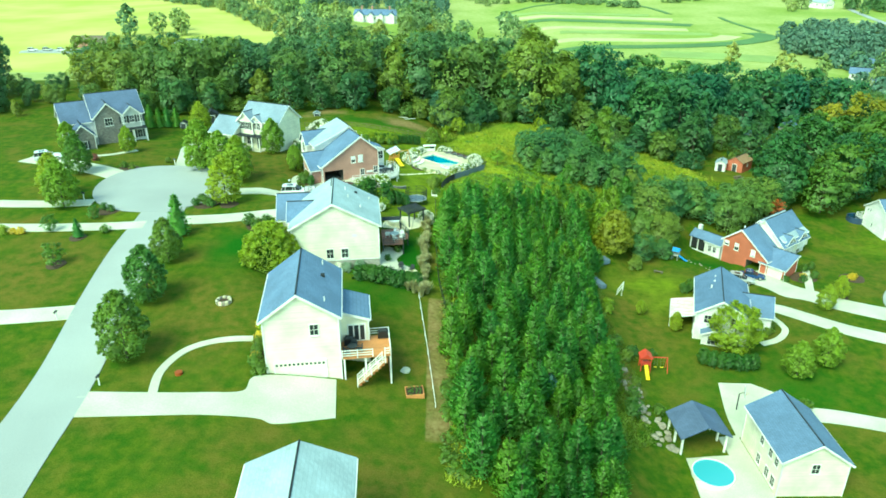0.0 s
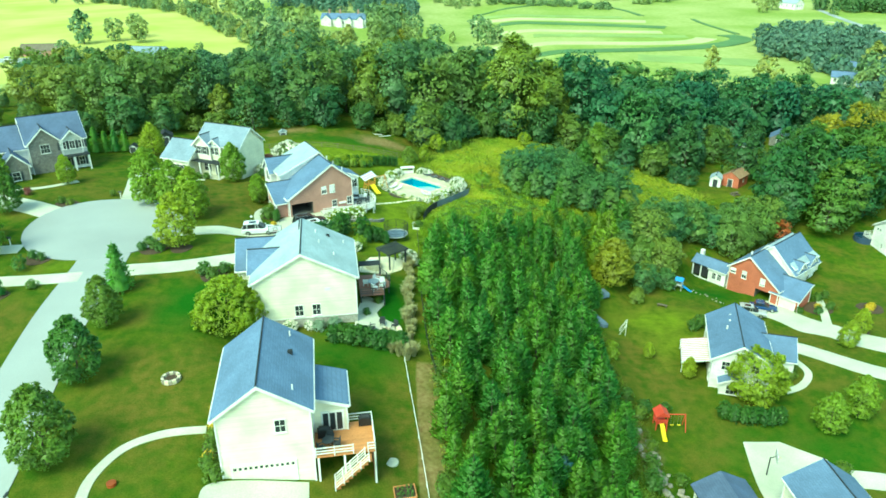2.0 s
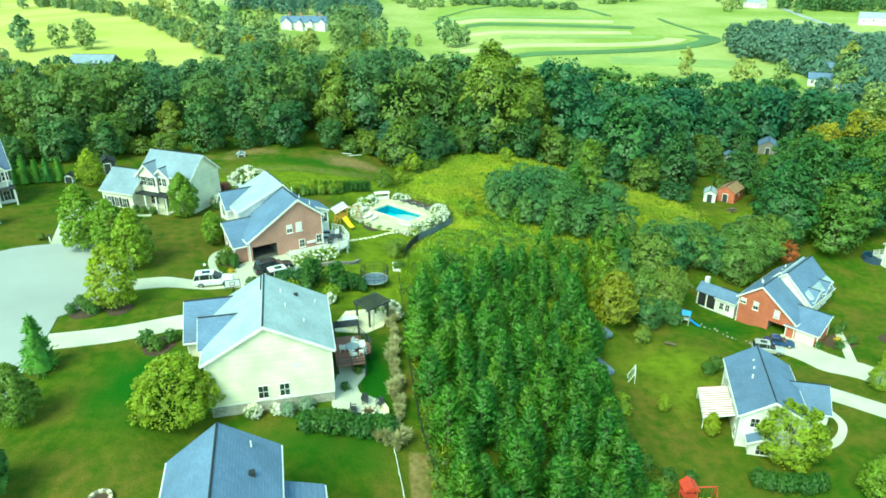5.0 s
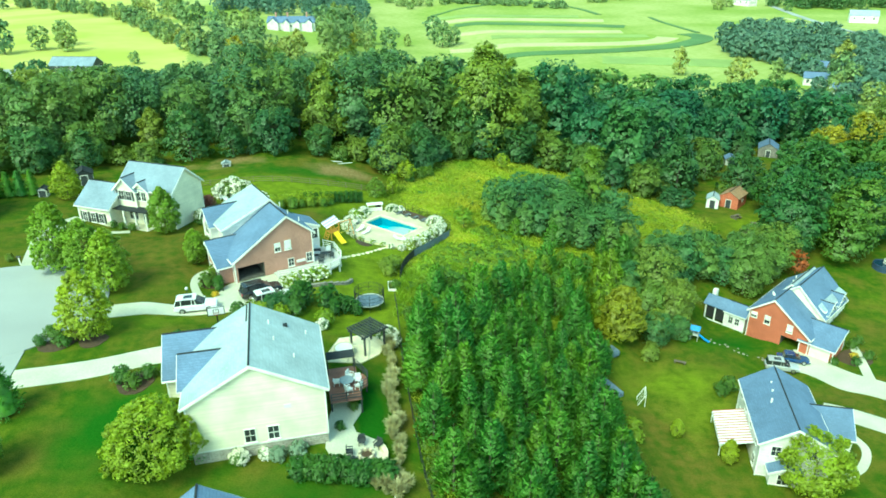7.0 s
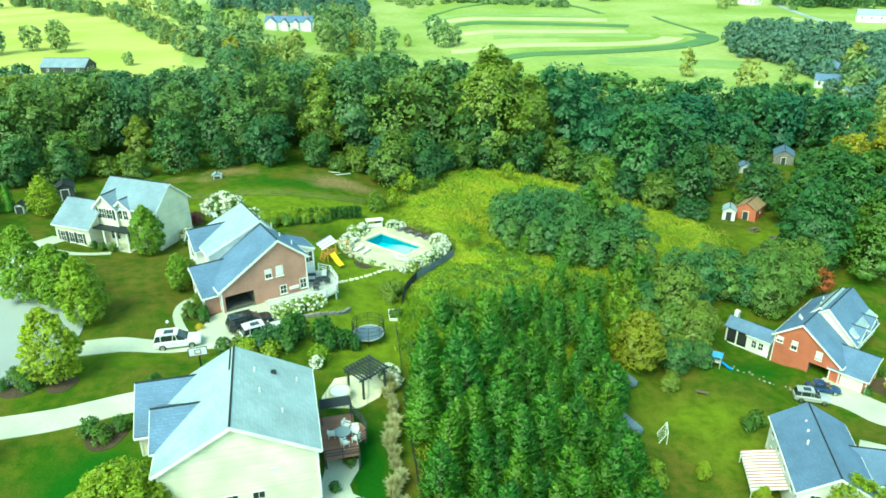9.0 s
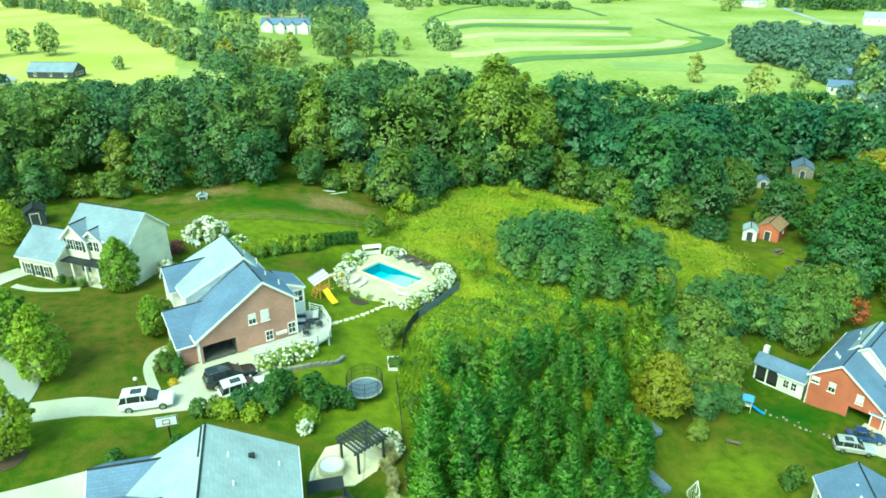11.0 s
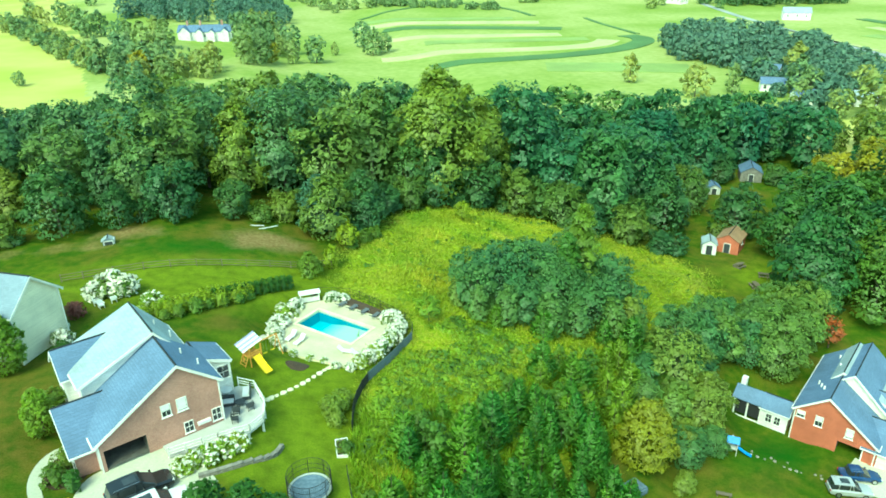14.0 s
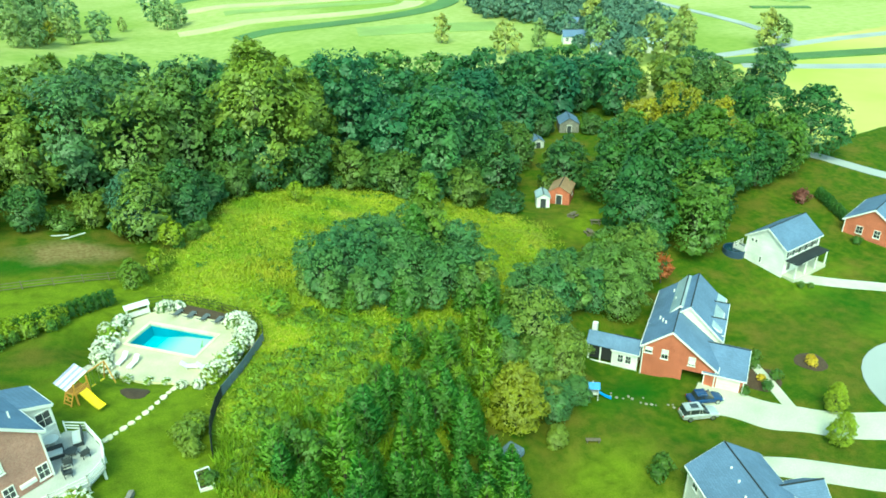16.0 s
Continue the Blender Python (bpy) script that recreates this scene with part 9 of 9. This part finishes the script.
def picnic_table(x, y, rot):
    ob = thing("picnic_table", pose(x, y, terrain(x, y), 0, 0, rot), "weathered brown wooden picnic table with two benches", "table", "picnic tables")
    for k in range(4):
        box_part("board", ob, M["fence_wood"], (-0.95, -0.38 + 0.2 * k, 0.72, 0.95, -0.22 + 0.2 * k, 0.76))
    for q in (-0.72, 0.72):
        box_part("bench", ob, M["fence_wood"], (-0.95, q - 0.14, 0.42, 0.95, q + 0.14, 0.46))
    for u in (-0.7, 0.7):
        box_part("leg_frame", ob, M["fence_wood"], (u - 0.04, -0.8, -0.05, u + 0.04, 0.8, 0.42))
        box_part("upright", ob, M["fence_wood"], (u - 0.04, -0.2, 0.42, u + 0.04, 0.2, 0.72))


picnic_table(76.5, 169.4, 20)
picnic_table(78.4, 164.9, -35)
picnic_table(74.8, 162.2, 75)


def boulders():
    rng = random.Random(5)
    for k in range(34):
        f = k / 33
        x, y = 27.0 + 3.0 * f + rng.uniform(-1.3, 1.3), 86.5 - 14.5 * f + rng.uniform(-0.8, 0.8)
        bm = bmesh.new()
        bmesh.ops.create_icosphere(bm, subdivisions=2, radius=1.0)
        for v in bm.verts:
            q = 1 + 0.35 * noise.noise(v.co * 1.3 + Vector((k * 3.1, 0, 0)))
            v.co = Vector((v.co.x * q, v.co.y * q * 0.8, v.co.z * q * 0.55))
        ob = part("boulder", bm, M["rock"])
        s = rng.uniform(0.3, 0.75)
        ob.matrix_basis = pose(x, y, terrain(x, y) + 0.12 * s, rng.uniform(-15, 15), 0, rng.uniform(0, 360)) @ Matrix.Diagonal((s, s, s, 1))
        tagged(ob, "rough tan boulder on the eroded bank", "boulder", "boulders")


boulders()


def bench(x, y, rot):
    ob = thing("bench", pose(x, y, terrain(x, y), 0, 0, rot), "low weathered wooden bench on the lawn", "bench")
    for q in (-0.18, 0.0, 0.18):
        box_part("slat", ob, M["fence_wood"], (-0.9, q - 0.07, 0.4, 0.9, q + 0.07, 0.45))
    for q in (-0.7, 0.7):
        box_part("leg", ob, M["fence_wood"], (q - 0.05, -0.2, 0, q + 0.05, 0.2, 0.4))


bench(42.6, 121.6, -30)
for x, y, w, d, h, m, lb in ((31.4, 123.2, 3.4, 2.2, 0.7, M["tarp_blue"], "slate-blue tarpaulin-covered stack by the trees"), (29.3, 115.4, 1.5, 4.2, 0.6, M["tarp_blue"], "slate-blue tarpaulin-covered stack at the plantation edge")):
    bm = bmesh.new()
    cub(bm, -w / 2, -d / 2, -0.3, w / 2, d / 2, h)
    bmesh.ops.bevel(bm, geom=bm.edges[:], offset=0.18, segments=2, affect="EDGES")
    ob = part("tarpaulin", bm, m)
    ob.matrix_basis = pose(x, y, terrain(x, y), 0, 0, 20)
    tagged(ob, lb, "stack")
rs = random.Random(9)
for x, y, a, q in ((-8.3, 177.0, 12, 4.2), (-9.6, 177.8, -20, 2.6)):
    bm = bmesh.new()
    beam(bm, (-q / 2, 0, 0.12), (q / 2, 0, 0.16), 0.13, 7, 0.09)
    ob = part("fallen_log", bm, M["deck_grey"])
    ob.matrix_basis = pose(x, y, terrain(x, y), 0, 0, a)
    tagged(ob, "bleached pale log lying at the wood edge", "log", "fallen logs")
for k in range(14):
    f = k / 13
    x, y = 50.2 + 6.6 * f + rs.uniform(-0.5, 0.5), 127.6 - 5.4 * f + rs.uniform(-0.7, 0.7)
    bm = bmesh.new()
    disc(bm, 0.12 + 0.12 * rs.random(), -0.1, 0.06, 8)
    ob = part("edging_stone", bm, M["rock"])
    ob.matrix_basis = pose(x + rs.uniform(-0.15, 0.15), y + rs.uniform(-0.15, 0.15), terrain(x, y))
    tagged(ob, "pale edging stone along the flower bed", "stone", "edging stones")

# ---- far buildings ----


def farm(name, x, y, rot, w, d, h, wall, roof, label, category="house"):
    ob = thing(name, pose(x, y, terrain(x, y), 0, 0, rot), label, category, "far buildings")
    gable(ob, I4, w, d, -2.0, h, h, h + w * 0.33, 0.0, wall, roof, trim=False)
    for k in range(3):
        window(ob, face(-w / 2, -d / 3 + k * d / 3, h * 0.6, 180), 1.0, 1.4)
        window(ob, face(-w / 4 + k * w / 4, -d / 2 - 0.005, h * 0.6, -90), 1.0, 1.4)
    return ob


f1 = farm("farmhouse", -44, 512, 80, 10, 31, 5.4, M["siding_white"], M["shingle"], "large white distant house with several gables")
for v, gw in ((-12, 4.4), (-4.5, 3.0), (2.5, 4.0), (11, 6.5)):
    gable(f1, at(-5.0, v, 90), gw, 5, -2, 5.4, 5.4, 5.4 + gw * 0.45, 0.0, M["siding_white"], M["shingle"], trim=False)
for v in (-9.5, 3.0, 10.5):
    box_part("chimney", f1, M["brick_brown"], (-0.6, v - 0.5, 6.0, 0.6, v + 0.5, 11.2))
farm("barn", -128, 368, 78, 9, 20, 2.8, M["shutter"], M["shingle_mid"], "long low dark barn beyond the wood", "barn")
farm("barn", -184, 381, 92, 8, 19, 2.6, M["brick_brown"], M["fence_wood"], "long low reddish barn beside the farmyard", "barn")
for x, y, r in ((-160, 350, 20), (-154, 338, 70), (-152, 331, 80), (-192, 364, 10), (-200, 365, 0), (-207, 364, 15), (-178, 362, 30)):
    car(x, y, terrain(x, y) + 0.3, r, M["car_white" if r % 20 else "car_silver"], "pale car parked in the distant farmyard", 4.8)
farm("house", 185, 308, 60, 6, 9, 3.2, M["siding_white"], M["shingle"], "white distant house among dark trees")
farm("house", 181, 284, 70, 6, 9, 3.2, M["siding_white"], M["shingle"], "long white distant house among dark trees")
farm("house", 198, 276, 60, 6, 9, 3.2, M["siding_white"], M["shingle_light"], "pale distant house by the road")
farm("house", 204, 336, 40, 6, 9, 3.2, M["siding_white"], M["shingle"], "white distant house behind a tree belt")
for x, y, r in ((340, 650, 20), (356, 515, 60), (300, 760, 10), (420, 780, 40), (250, 780, 0), (380, 900, 30), (160, 880, 0), (-90, 760, 20)):
    farm("house", x, y, r, 10, 18, 5.0, M["siding_white"], M["shingle_light"], "pale distant house across the valley")
bm = bmesh.new()
beam(bm, (0, 0, -0.5), (0, 0, 13), 0.22, 8, 0.14)
up = thing("utility_pole", pose(12, 238, terrain(12, 238)), "bare grey utility pole above the wood", "utility pole")
part("pole", bm, M["deck_grey"], up)
box_part("crossarm", up, M["deck_grey"], (-1.2, -0.1, 11.6, 1.2, 0.1, 11.8))
